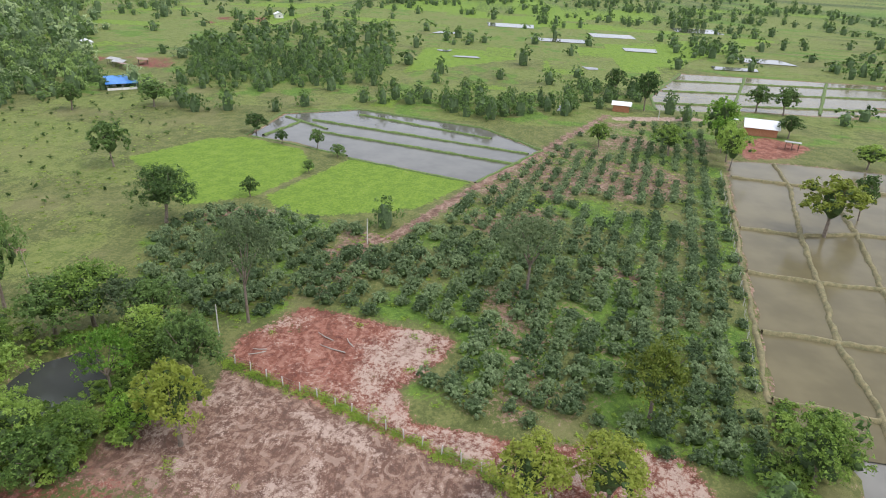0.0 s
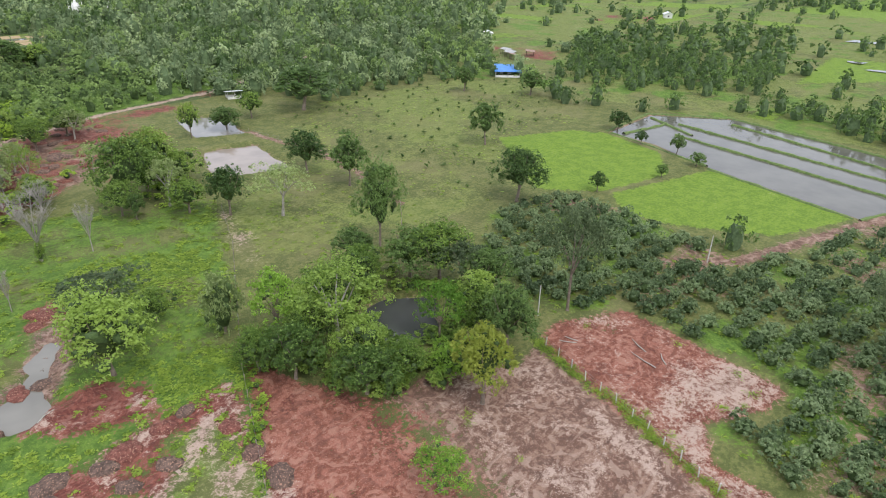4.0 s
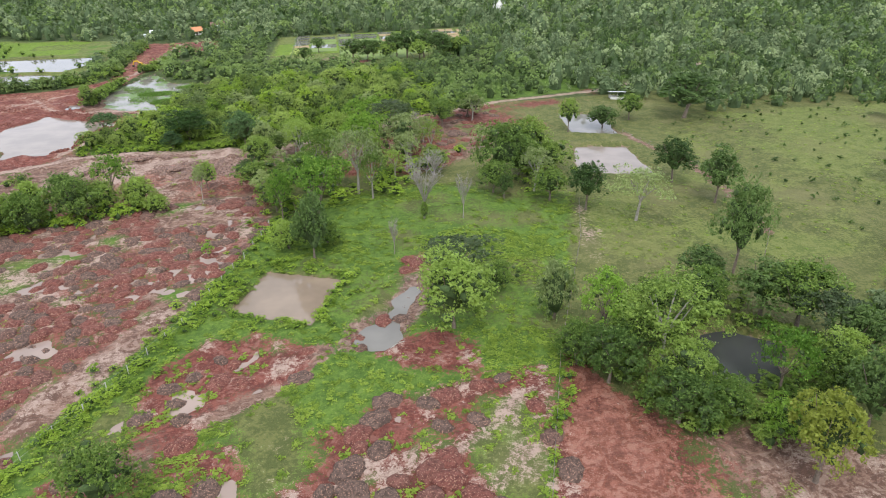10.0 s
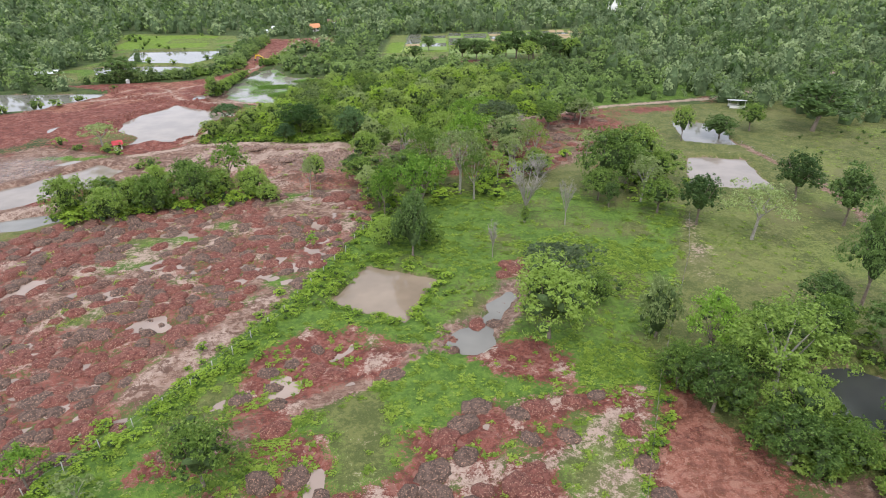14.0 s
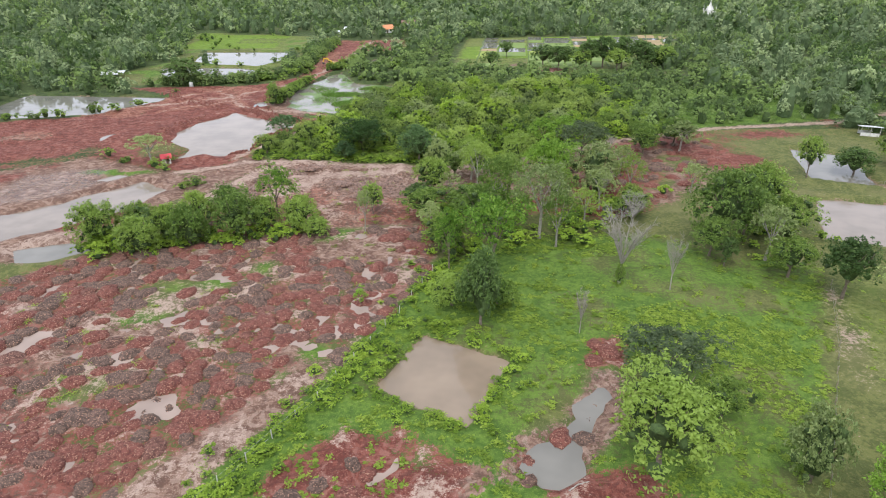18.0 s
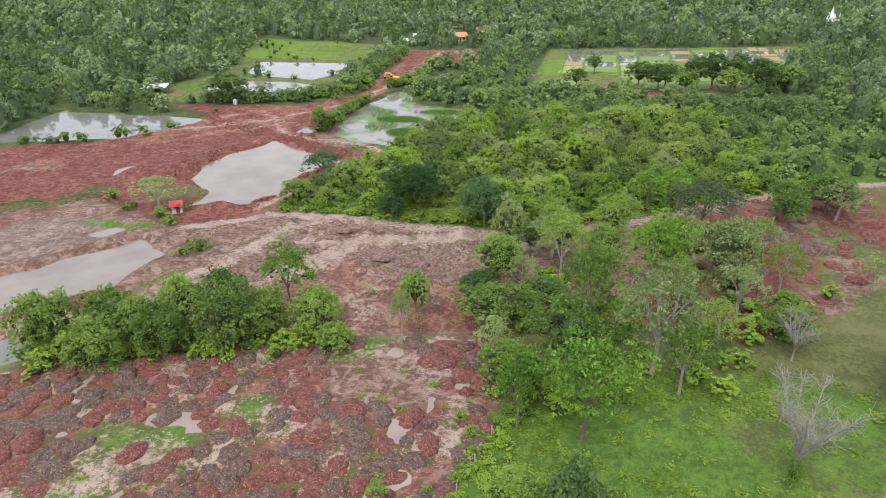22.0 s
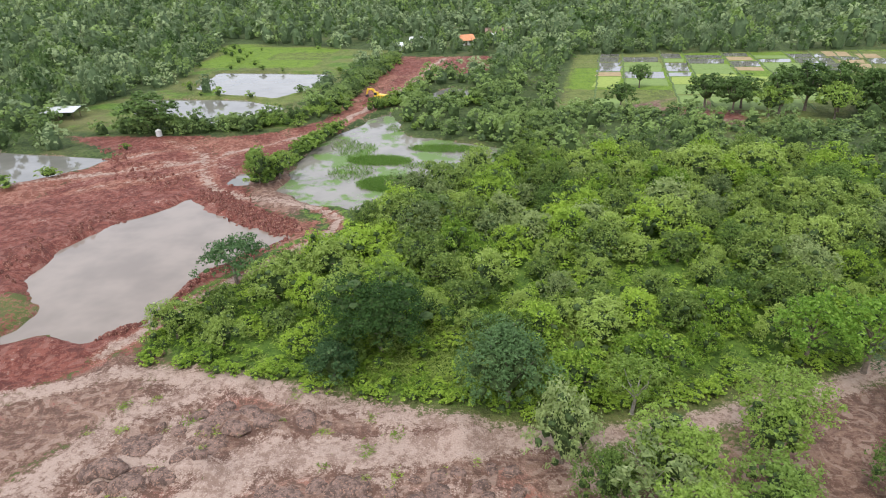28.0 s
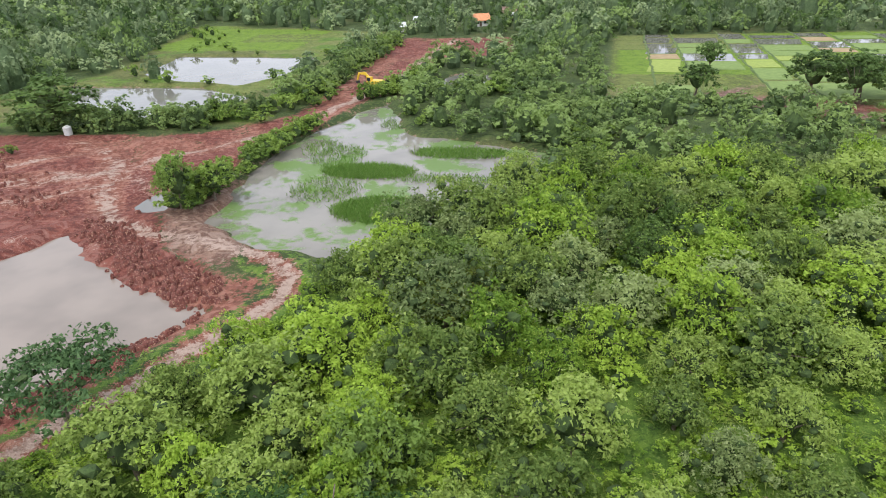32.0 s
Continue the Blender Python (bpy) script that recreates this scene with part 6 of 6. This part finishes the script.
stuff("bank_spoil", spoil, [(ro.uniform(0.5, 1.5), ro.uniform(0.3, 0.75)) for _ in spoil], CLODS, SPOIL, "broken red rock and clods thrown up along the dug pond", "spoil", 16, True)


# ---- fences, poles, logs ----
POST = plain("post_concrete_grey", (0.42, 0.40, 0.37), (0.62, 0.60, 0.56), 4.0, 0.85)
WIRE = plain("wire_galvanised", (0.28, 0.28, 0.28), (0.42, 0.42, 0.42), 4.0, 0.45, 0.8)
WOOD = plain("wood_weathered", (0.22, 0.17, 0.12), (0.42, 0.35, 0.28), 3.0, 0.85)


def fence(line, gap, height, thick, mat, label, post_words, wires=3):
    root = tagged(new("fence"), label, "fence")
    root.location = (line[0][0], line[0][1], 0)
    pts = []
    for (ax, ay), (bx, by) in zip(line, line[1:]):
        n = max(1, round(math.hypot(bx - ax, by - ay) / gap))
        pts += [(ax + (bx - ax) * i / n, ay + (by - ay) * i / n) for i in range(n)]
    pts.append(line[-1])
    bm = bmesh.new()
    box(bm, 0, 0, height / 2 - 0.2, thick, thick, height + 0.4, 0, thick * 0.15)
    me = bpy.data.meshes.new("post")
    bm.to_mesh(me)
    bm.free()
    me.materials.append(mat)
    tops = []
    for x, y in pts:
        z = land(x, y)
        p = new("post", me)
        p.parent = root
        p.matrix_basis = pose(x - line[0][0], y - line[0][1], z, ro.uniform(-4, 4), ro.uniform(-4, 4), ro.uniform(0, 90))
        tops.append((x - line[0][0], y - line[0][1], z))
    for k in range(wires):
        h = height * (0.3 + 0.62 * k / max(1, wires - 1))
        v, f = tube([(x, y, z + h) for x, y, z in tops], [0.012] * len(tops), 3)
        w = new("wire", mesh_np("wire", v, f, [WIRE]))
        w.parent = root
    return root


fence([(68, 38.5), (61, 20), (53, 1), (45, -16)], 2.7, 1.45, 0.13, POST, "wire fence on pale concrete posts between bare lots", "")
fence([(37, 65.5), (24, 41), (17, 28)], 3.0, 1.2, 0.09, WOOD, "stake fence overgrown with grass along the lot line", "", 2)
fence([(64.5, 113), (56, 96), (37.5, 66)], 3.6, 1.2, 0.09, WOOD, "low stake fence between pasture and lot", "", 2)
fence([(0, 119), (-5, 106), (-14, 86), (-24, 69), (-37, 53)], 4.2, 1.3, 0.1, POST, "post fence hidden in an overgrown hedge", "", 2)
fence([(74, -34), (113, -42.3), (174, -54)], 3.6, 1.35, 0.1, POST, "post fence along orchard and rice plots", "", 2)
fence([(99, 172), (105, 130), (100, 108), (92, 88), (76, 72)], 4.0, 1.2, 0.09, WOOD, "stake fence beside the pasture lane", "", 2)
for x, y in ((73, 41), (109, 28), (238, -48)):
    root = tagged(new("utility_pole"), "slim weathered concrete pole in the grass", "pole")
    root.location = (x, y, land(x, y) - 0.3)
    v, f = tube([(0, 0, 0), (0, 0, 3), (0.05, 0, 5.6)], [0.11, 0.09, 0.07], 8)
    q = new("shaft", mesh_np("shaft", v, f, [POST], True))
    q.parent = root
    bm = box(bmesh.new(), 0.05, 0, 5.3, 0.6, 0.08, 0.08, 20, 0.015)
    part("crossbar", bm, WOOD, root, "short wooden crossbar")
for x, y, l, a in ((76, 26, 3.4, 60), (73, 24, 4.2, 75), (75, 22, 2.6, 40), (70, 34, 2.4, 120), (15, 71.5, 2.6, 30), (71, 34, 2.0, 100)):
    v, f = tube([(-l / 2, 0, 0), (0, 0.15, 0.05), (l / 2, -0.1, 0)], [0.09, 0.08, 0.05], 7)
    ob = tagged(new("fallen_log", mesh_np("fallen_log", v, f, [BARK_PALE], True)), "bleached fallen log lying on bare earth", "log", "logs on the bare lot")
    ob.matrix_basis = pose(x, y, land(x, y) + 0.08, 0, 0, a)


# ---- buildings ----
ROOF_WHITE = plain("roof_white_metal", (0.68, 0.69, 0.70), (0.82, 0.82, 0.81), 1.0, 0.35, 0.2)
ROOF_BLUE = plain("roof_blue_metal", (0.05, 0.20, 0.55), (0.08, 0.28, 0.66), 0.8, 0.35, 0.2)
ROOF_RED = plain("roof_red_sheet", (0.62, 0.05, 0.07), (0.74, 0.09, 0.10), 2.0, 0.5)
ROOF_RUST = plain("roof_rusty_sheet", (0.20, 0.12, 0.09), (0.34, 0.22, 0.17), 1.0, 0.7)
ROOF_GREY = plain("roof_grey_sheet", (0.25, 0.25, 0.25), (0.45, 0.44, 0.43), 1.0, 0.6)
ROOF_ORANGE = plain("roof_orange", (0.62, 0.24, 0.10), (0.75, 0.33, 0.16), 1.0, 0.6)
WALL_WHITE = plain("wall_whitewash", (0.66, 0.64, 0.60), (0.80, 0.79, 0.76), 1.5, 0.85)
WALL_BRICK = plain("wall_orange_brick", (0.38, 0.15, 0.08), (0.50, 0.23, 0.13), 3.0, 0.9)
GLASS = plain("window_dark", (0.03, 0.035, 0.04), (0.05, 0.055, 0.06), 1.0, 0.15)
TIMBER = plain("timber_dark", (0.10, 0.07, 0.05), (0.18, 0.13, 0.09), 3.0, 0.8)


def roof_slopes(bm, w, d, z, rise, over, thick=0.12):
    """Two sloping slabs that meet at a ridge along x."""
    for s in (-1, 1):
        a = [(-w / 2 - over, s * (d / 2 + over), z - rise * over / (d / 2)), (w / 2 + over, s * (d / 2 + over), z - rise * over / (d / 2)), (w / 2 + over, 0, z + rise), (-w / 2 - over, 0, z + rise)]
        lo = [bm.verts.new(p) for p in a]
        hi = [bm.verts.new((p[0], p[1], p[2] + thick)) for p in a]
        bm.faces.new(lo)
        bm.faces.new(hi[::-1])
        for i in range(4):
            bm.faces.new((lo[i], hi[i], hi[(i + 1) % 4], lo[(i + 1) % 4]))
    bmesh.ops.recalc_face_normals(bm, faces=bm.faces)
    return bm


def gabled(name, x, y, turn, w, d, h, rise, wall, roof, label, over=0.7, openings=True):
    root = tagged(new(name), label, "house")
    root.matrix_basis = pose(x, y, land(x, y), 0, 0, turn)
    bm = bmesh.new()
    t = 0.18
    for cx, cy, sx, sy in ((0, -d / 2 + t / 2, w, t), (0, d / 2 - t / 2, w, t), (-w / 2 + t / 2, 0, t, d - 2 * t), (w / 2 - t / 2, 0, t, d - 2 * t)):
        box(bm, cx, cy, h / 2 - 0.2, sx, sy, h + 0.4)
    for s in (-1, 1):
        v = [bm.verts.new(p) for p in ((s * (w / 2 - 0.02), -d / 2, h), (s * (w / 2 - 0.02), d / 2, h), (s * (w / 2 - 0.02), 0, h + rise))]
        u = [bm.verts.new((p.co.x - s * t, p.co.y, p.co.z)) for p in v]
        bm.faces.new(v)
        bm.faces.new(u[::-1])
        for i in range(3):
            bm.faces.new((v[i], u[i], u[(i + 1) % 3], v[(i + 1) % 3]))
    part("wall", bm, wall, root)
    part("roof", roof_slopes(bmesh.new(), w, d, h, rise, over), roof, root)
    if openings:
        part("door", box(bmesh.new(), -w * 0.15, -d / 2 - 0.03, 1.02, 0.95, 0.08, 2.05, 0, 0.02), TIMBER, root)
        for cx in (w * 0.2, -w * 0.36):
            win = part("window", box(bmesh.new(), cx, -d / 2 - 0.03, 1.5, 1.2, 0.08, 1.1, 0, 0.02), TIMBER, root)
            part("pane", box(bmesh.new(), cx, -d / 2 - 0.075, 1.5, 1.0, 0.03, 0.9), GLASS, win)
        win = part("window", box(bmesh.new(), -w / 2 - 0.03, 0, 1.5, 0.08, 1.2, 1.1, 0, 0.02), TIMBER, root)
        part("pane", box(bmesh.new(), -w / 2 - 0.075, 0, 1.5, 0.03, 1.0, 0.9), GLASS, win)
    return root


def shelter(name, x, y, turn, w, d, h, slope, roof, label, low_wall=None):
    root = tagged(new(name), label, "shelter")
    root.matrix_basis = pose(x, y, land(x, y), 0, 0, turn)
    for sx in (-1, 0, 1):
        for sy in (-1, 1):
            hh = h + slope * sy / 2 - 0.05
            part("post", box(bmesh.new(), sx * (w / 2 - 0.15), sy * (d / 2 - 0.15), hh / 2 - 0.1, 0.14, 0.14, hh + 0.2), TIMBER if not low_wall else POST, root)
    bm = bmesh.new()
    r = bmesh.ops.create_cube(bm, size=1.0, matrix=Matrix.Translation((0, 0, h + 0.06)) @ Matrix.Rotation(math.atan2(slope, d), 4, "X") @ Matrix.Diagonal((w + 0.8, d + 0.8, 0.1, 1)))
    part("roof", bm, roof, root)
    if low_wall:
        for cy in (-d / 2 + 0.2, d / 2 - 0.2):
            part("wall", box(bmesh.new(), 0, cy, 0.45, w - 0.3, 0.12, 0.95), low_wall, root)
    return root


gabled("farmhouse", 227, -80, 78, 10, 7.5, 3.0, 1.9, WALL_BRICK, ROOF_WHITE, "orange brick farmhouse with a white metal gable roof")
shelter("lean_to", 236, -72, 78, 5, 4, 2.6, 0.5, ROOF_WHITE, "small open lean-to with a pale metal roof")
shelter("timber_shed", 208, -84, 70, 4, 3, 2.3, 0.3, ROOF_GREY, "low open timber shed on a red yard")
gabled("field_house", 250, -36, 80, 6, 4.5, 2.7, 0.8, WALL_BRICK, ROOF_WHITE, "small brick field house with a white roof")
shelter("blue_shed", 228, 155, -52, 10.5, 8, 3.2, 1.6, ROOF_BLUE, "open shed with a large bright blue metal roof", WALL_WHITE)
for x, y, a, w, d, r in ((272, 184, 20, 7, 4, ROOF_GREY), (281, 178, 35, 6, 4, ROOF_RUST), (277, 190, 10, 5, 4, ROOF_GREY), (266, 178, 50, 4, 3, ROOF_RUST)):
    shelter("tin_shed", x, y, a, w, d, 2.4, 0.5, r, "low weathered tin-roofed shed on bare ground")
gabled("white_house", 318, 232, 40, 7, 5, 2.8, 1.0, WALL_WHITE, ROOF_WHITE, "small white house at a field track")
gabled("white_house", 520, 205, 30, 9, 6, 3.0, 1.4, WALL_WHITE, ROOF_WHITE, "small white house beside far trees")
shelter("roadside_stall", 124, 199, 160, 5, 3.4, 2.4, 0.5, ROOF_WHITE, "little roadside stall with a pale sheet roof", WALL_WHITE)
gabled("village_house", -14, 449, 5, 11, 7, 3.0, 2.0, WALL_WHITE, ROOF_RUST, "village house with dark rusty roof and white front")
shelter("village_porch", -13, 443, 5, 10, 3.5, 3.0, 0.4, ROOF_WHITE, "white porch roof before a village house")
gabled("village_house", -50, 431, 0, 7, 4, 2.6, 0.8, WALL_WHITE, ROOF_WHITE, "low white village house among trees")
gabled("orange_pavilion", -28, 430, 30, 6, 5, 2.6, 1.8, WALL_WHITE, ROOF_ORANGE, "small pavilion with an orange roof")
gabled("white_cabin", -57, 414, 20, 3.5, 3, 2.3, 1.0, WALL_WHITE, ROOF_WHITE, "tiny white cabin beside a green field")
shelter("carport", -131, 290, 10, 8.5, 4.5, 2.7, 0.5, ROOF_WHITE, "open carport with a white sheet roof")
gabled("white_cabin", -150, 308, 15, 4, 3.5, 2.4, 0.8, WALL_WHITE, ROOF_WHITE, "white cabin at the edge of woods")

# little red-roofed hut by the pond
hut = tagged(new("pond_hut"), "tiny white hut with a bright red gable roof", "hut")
hut.matrix_basis = pose(-68, 180.5, land(-68, 180.5), 0, 0, 25)
part("wall", box(bmesh.new(), 0, 0, 0.75, 2.0, 1.5, 1.9, 0, 0.03), WALL_WHITE, hut)
part("roof", roof_slopes(bmesh.new(), 2.1, 1.7, 1.75, 0.7, 0.3, 0.07), ROOF_RED, hut, "bright red sheet roof")
part("door", box(bmesh.new(), 0.2, -0.77, 0.7, 0.7, 0.06, 1.4, 0, 0.01), TIMBER, hut)
tank = tagged(new("water_tank"), "white plastic water tank on red earth", "tank")
tank.matrix_basis = pose(-94, 275, land(-94, 275), 0, 0, 0)
bm = bmesh.new()
bmesh.ops.create_cone(bm, cap_ends=True, segments=20, radius1=0.75, radius2=0.72, depth=1.5, matrix=Matrix.Translation((0, 0, 0.72)))
part("drum", bm, WALL_WHITE, tank)
bm = bmesh.new()
bmesh.ops.create_cone(bm, cap_ends=True, segments=20, radius1=0.72, radius2=0.25, depth=0.3, matrix=Matrix.Translation((0, 0, 1.62)))
part("lid", bm, WALL_WHITE, tank)


def spire(x, y, h, r, label):
    root = tagged(new("stupa"), label, "stupa")
    root.location = (x, y, 0)
    part("base", box(box(bmesh.new(), 0, 0, h * 0.12, r * 2.4, r * 2.4, h * 0.24), 0, 0, h * 0.29, r * 1.9, r * 1.9, h * 0.1), WALL_WHITE, root)
    bm, prof = bmesh.new(), ((0.34, 0.85), (0.45, 0.8), (0.55, 0.5), (0.64, 0.3), (0.8, 0.14), (1.0, 0.02))
    rows = [[bm.verts.new((math.cos(a * math.pi / 8) * r * q, math.sin(a * math.pi / 8) * r * q, h * z)) for a in range(16)] for z, q in prof]
    for p, q in zip(rows, rows[1:]):
        for i in range(16):
            bm.faces.new((p[i], p[(i + 1) % 16], q[(i + 1) % 16], q[i]))
    part("bell", bm, WALL_WHITE, root)
    for sx in (-1, 1):
        for sy in (-1, 1):
            bm = bmesh.new()
            bmesh.ops.create_cone(bm, cap_ends=True, segments=10, radius1=r * 0.28, radius2=0.03, depth=h * 0.45, matrix=Matrix.Translation((sx * r * 0.95, sy * r * 0.95, h * 0.46)))
            part("corner_spire", bm, WALL_WHITE, root)
    return root


spire(195, 497, 12, 3.4, "white temple stupa rising over woods")
spire(218, 497, 9, 2.2, "smaller white stupa on a low platform")
plat = tagged(new("temple_wall", None), "low white temple terrace among trees", "terrace")
plat.location = (212, 500, 0)
part("terrace", box(bmesh.new(), 0, 0, 0.9, 22, 7, 1.8, 10, 0.1), WALL_WHITE, plat)

# ---- excavator on the red track ----
YELLOW = plain("paint_yellow", (0.72, 0.45, 0.03), (0.80, 0.55, 0.06), 1.5, 0.4)
STEEL = plain("steel_dark", (0.05, 0.05, 0.05), (0.11, 0.10, 0.10), 3.0, 0.5, 0.6)
exc = tagged(new("excavator"), "yellow tracked excavator with a raised arm", "excavator")
exc.matrix_basis = pose(-45, 315.5, land(-45, 315.5) + 0.05, 0, 0, 160) @ Matrix.Scale(0.88, 4)
for s in (-1, 1):
    trk = part("track", box(bmesh.new(), 0, s * 1.1, 0.45, 3.9, 0.55, 0.85, 0, 0.3), STEEL, exc)
    for k in range(5):
        bm = bmesh.new()
        bmesh.ops.create_cone(bm, cap_ends=True, segments=12, radius1=0.26, radius2=0.26, depth=0.12, matrix=pose(-1.4 + 0.7 * k, s * 1.42, 0.38, 90))
        part("roller", bm, STEEL, trk)
part("undercarriage", box(bmesh.new(), 0, 0, 0.8, 2.0, 1.7, 0.5, 0, 0.08), STEEL, exc)
part("body", box(bmesh.new(), -0.5, 0, 1.65, 3.4, 2.6, 1.05, 0, 0.12), YELLOW, exc)
part("counterweight", box(bmesh.new(), -2.35, 0, 1.6, 0.8, 2.5, 1.1, 0, 0.22), YELLOW, exc)
cab = part("cab", box(bmesh.new(), 0.75, 0.8, 2.25, 1.5, 0.95, 1.7, 0, 0.1), YELLOW, exc)
part("windscreen", box(bmesh.new(), 1.53, 0.8, 2.4, 0.04, 0.75, 1.1), GLASS, cab)
part("side_window", box(bmesh.new(), 0.8, 1.29, 2.45, 1.1, 0.03, 0.9), GLASS, cab)


def bar(p, q, w0, w1, depth):
    p, q = Vector(p), Vector(q)
    d = (q - p).normalized()
    up = Vector((0, 1, 0)).cross(d).normalized()
    bm = bmesh.new()
    ring = []
    for c, w in ((p, w0), (q, w1)):
        ring.append([bm.verts.new(c + up * a * w + Vector((0, b * depth, 0))) for a, b in ((1, 1), (1, -1), (-1, -1), (-1, 1))])
    bm.faces.new(ring[0])
    bm.faces.new(ring[1][::-1])
    for i in range(4):
        bm.faces.new((ring[0][i], ring[1][i], ring[1][(i + 1) % 4], ring[0][(i + 1) % 4]))
    bmesh.ops.recalc_face_normals(bm, faces=bm.faces)
    return bm


part("boom", bar((1.0, -0.15, 1.9), (2.8, -0.15, 3.7), 0.42, 0.36, 0.22), YELLOW, exc)
part("boom_end", bar((2.7, -0.15, 3.68), (4.7, -0.15, 3.5), 0.36, 0.22, 0.2), YELLOW, exc)
part("dipper_arm", bar((4.5, -0.15, 3.75), (5.3, -0.15, 1.7), 0.28, 0.18, 0.17), YELLOW, exc)
part("bucket", box(bmesh.new(), 5.15, -0.15, 1.25, 0.9, 1.0, 0.8, 0, 0.15), STEEL, exc)
part("hydraulic_ram", bar((1.6, 0.2, 1.9), (2.6, 0.2, 3.2), 0.07, 0.07, 0.07), STEEL, exc)

# ---- flooded plots and banks of the far fields ----
rp = random.Random(31)
PLOT_GREEN = plain("rice_seedlings", (0.150, 0.222, 0.052), (0.215, 0.295, 0.078), 0.8, 0.9)
PLOT_LIME = plain("rice_young_bright", (0.235, 0.300, 0.055), (0.320, 0.385, 0.082), 0.8, 0.9)
PLOT_TAN = plain("rice_stubble", (0.30, 0.215, 0.11), (0.42, 0.31, 0.17), 0.6, 0.95)
PLOT_BROWN = plain("tilled_soil", (0.16, 0.105, 0.07), (0.25, 0.175, 0.125), 0.8, 0.95)


def plot(x0, y0, w, d, mat, words, z=0.05):
    """A four-sided flat plot with slightly uneven sides."""
    bm = bmesh.new()
    lean = d * 0.2
    f = bm.faces.new([bm.verts.new((x0 + a * w + b * lean + rp.uniform(-0.7, 0.7), y0 + b * d + rp.uniform(-0.7, 0.7), z)) for a, b in ((-0.5, -0.5), (0.5, -0.5), (0.5, 0.5), (-0.5, 0.5))])
    me = bpy.data.meshes.new("field_plot")
    bm.to_mesh(me)
    bm.free()
    me.materials.append(mat)
    tagged(new("field_plot", me), words, "field plot", "rice plots in the far field", "structure")


x, col_no = 18.0, 0
while x < 150:
    w = rp.uniform(9, 17)
    y = 306 + rp.uniform(0, 8)
    while y < 414:
        d = rp.uniform(7, 13) if y > 345 else rp.uniform(11, 19)
        cx, cy, ww, dd = x + w / 2 + (y - 306) * 0.12, y + d / 2, w - rp.uniform(0.8, 1.5), d - rp.uniform(0.7, 1.4)
        c = np.array([[cx - ww / 2, cy - dd / 2], [cx + ww / 2, cy + dd / 2], [cx + ww / 2, cy - dd / 2], [cx - ww / 2, cy + dd / 2]])
        if (sdist(c[:, 0], c[:, 1], FIELD_N) < -0.5).all():
            t = rp.random()
            if cy < 346:
                mat, words = (PLOT_LIME, "bright young rice plot") if t < 0.4 and cy > 325 else (PLOT_GREEN, "green rice plot") if t < 0.93 or cy > 322 else (PLOT_BROWN, "tilled brown plot")
            elif cx > 118 and t > 0.6:
                mat, words = PLOT_TAN, "dry stubble plot"
            else:
                mat, words = (WATER_CLEAR, "small flooded rice plot in a green field") if t < 0.72 and cy > 356 else (PLOT_LIME, "bright young rice plot") if t < 0.6 else (PLOT_GREEN, "green rice plot") if t < 0.92 else (PLOT_TAN, "dry stubble plot")
            if t > 0.07:
                plot(cx, cy, ww, dd, mat, words)
        y += d
    bund([(x, 308), (x + 13, 412)] if x < 100 else [(x - 4, 352 + (x - 100) * 0.8), (x + 8, 412)], 0.55, 0.5, BUND_GREEN, "low grassy bank in green rice field", 60 + col_no)
    x, col_no = x + w, col_no + 1
for x0, y0, w, d in ((365, 35, 8, 14), (385, 52, 6, 10), (470, -20, 20, 40), (520, -60, 26, 30), (440, -70, 16, 24), (380, -112, 14, 24), (420, -140, 20, 30), (560, 20, 30, 36), (600, -140, 40, 40), (350, -30, 9, 6), (480, 60, 12, 22), (245, -12, 8, 3)):
    bm = bmesh.new()
    bm.faces.new([bm.verts.new((x0 + a * w + rp.uniform(-2, 2), y0 + b * d + rp.uniform(-3, 3), 0.32)) for a, b in ((-0.5, -0.5), (0.5, -0.5), (0.5, 0.5), (-0.5, 0.5))])
    me = bpy.data.meshes.new("water_plot")
    bm.to_mesh(me)
    bm.free()
    me.materials.append(WATER_TERRACE)
    tagged(new("water_plot", me), "distant flooded plot shining among green fields", "water", "flooded rice plots", "structure")
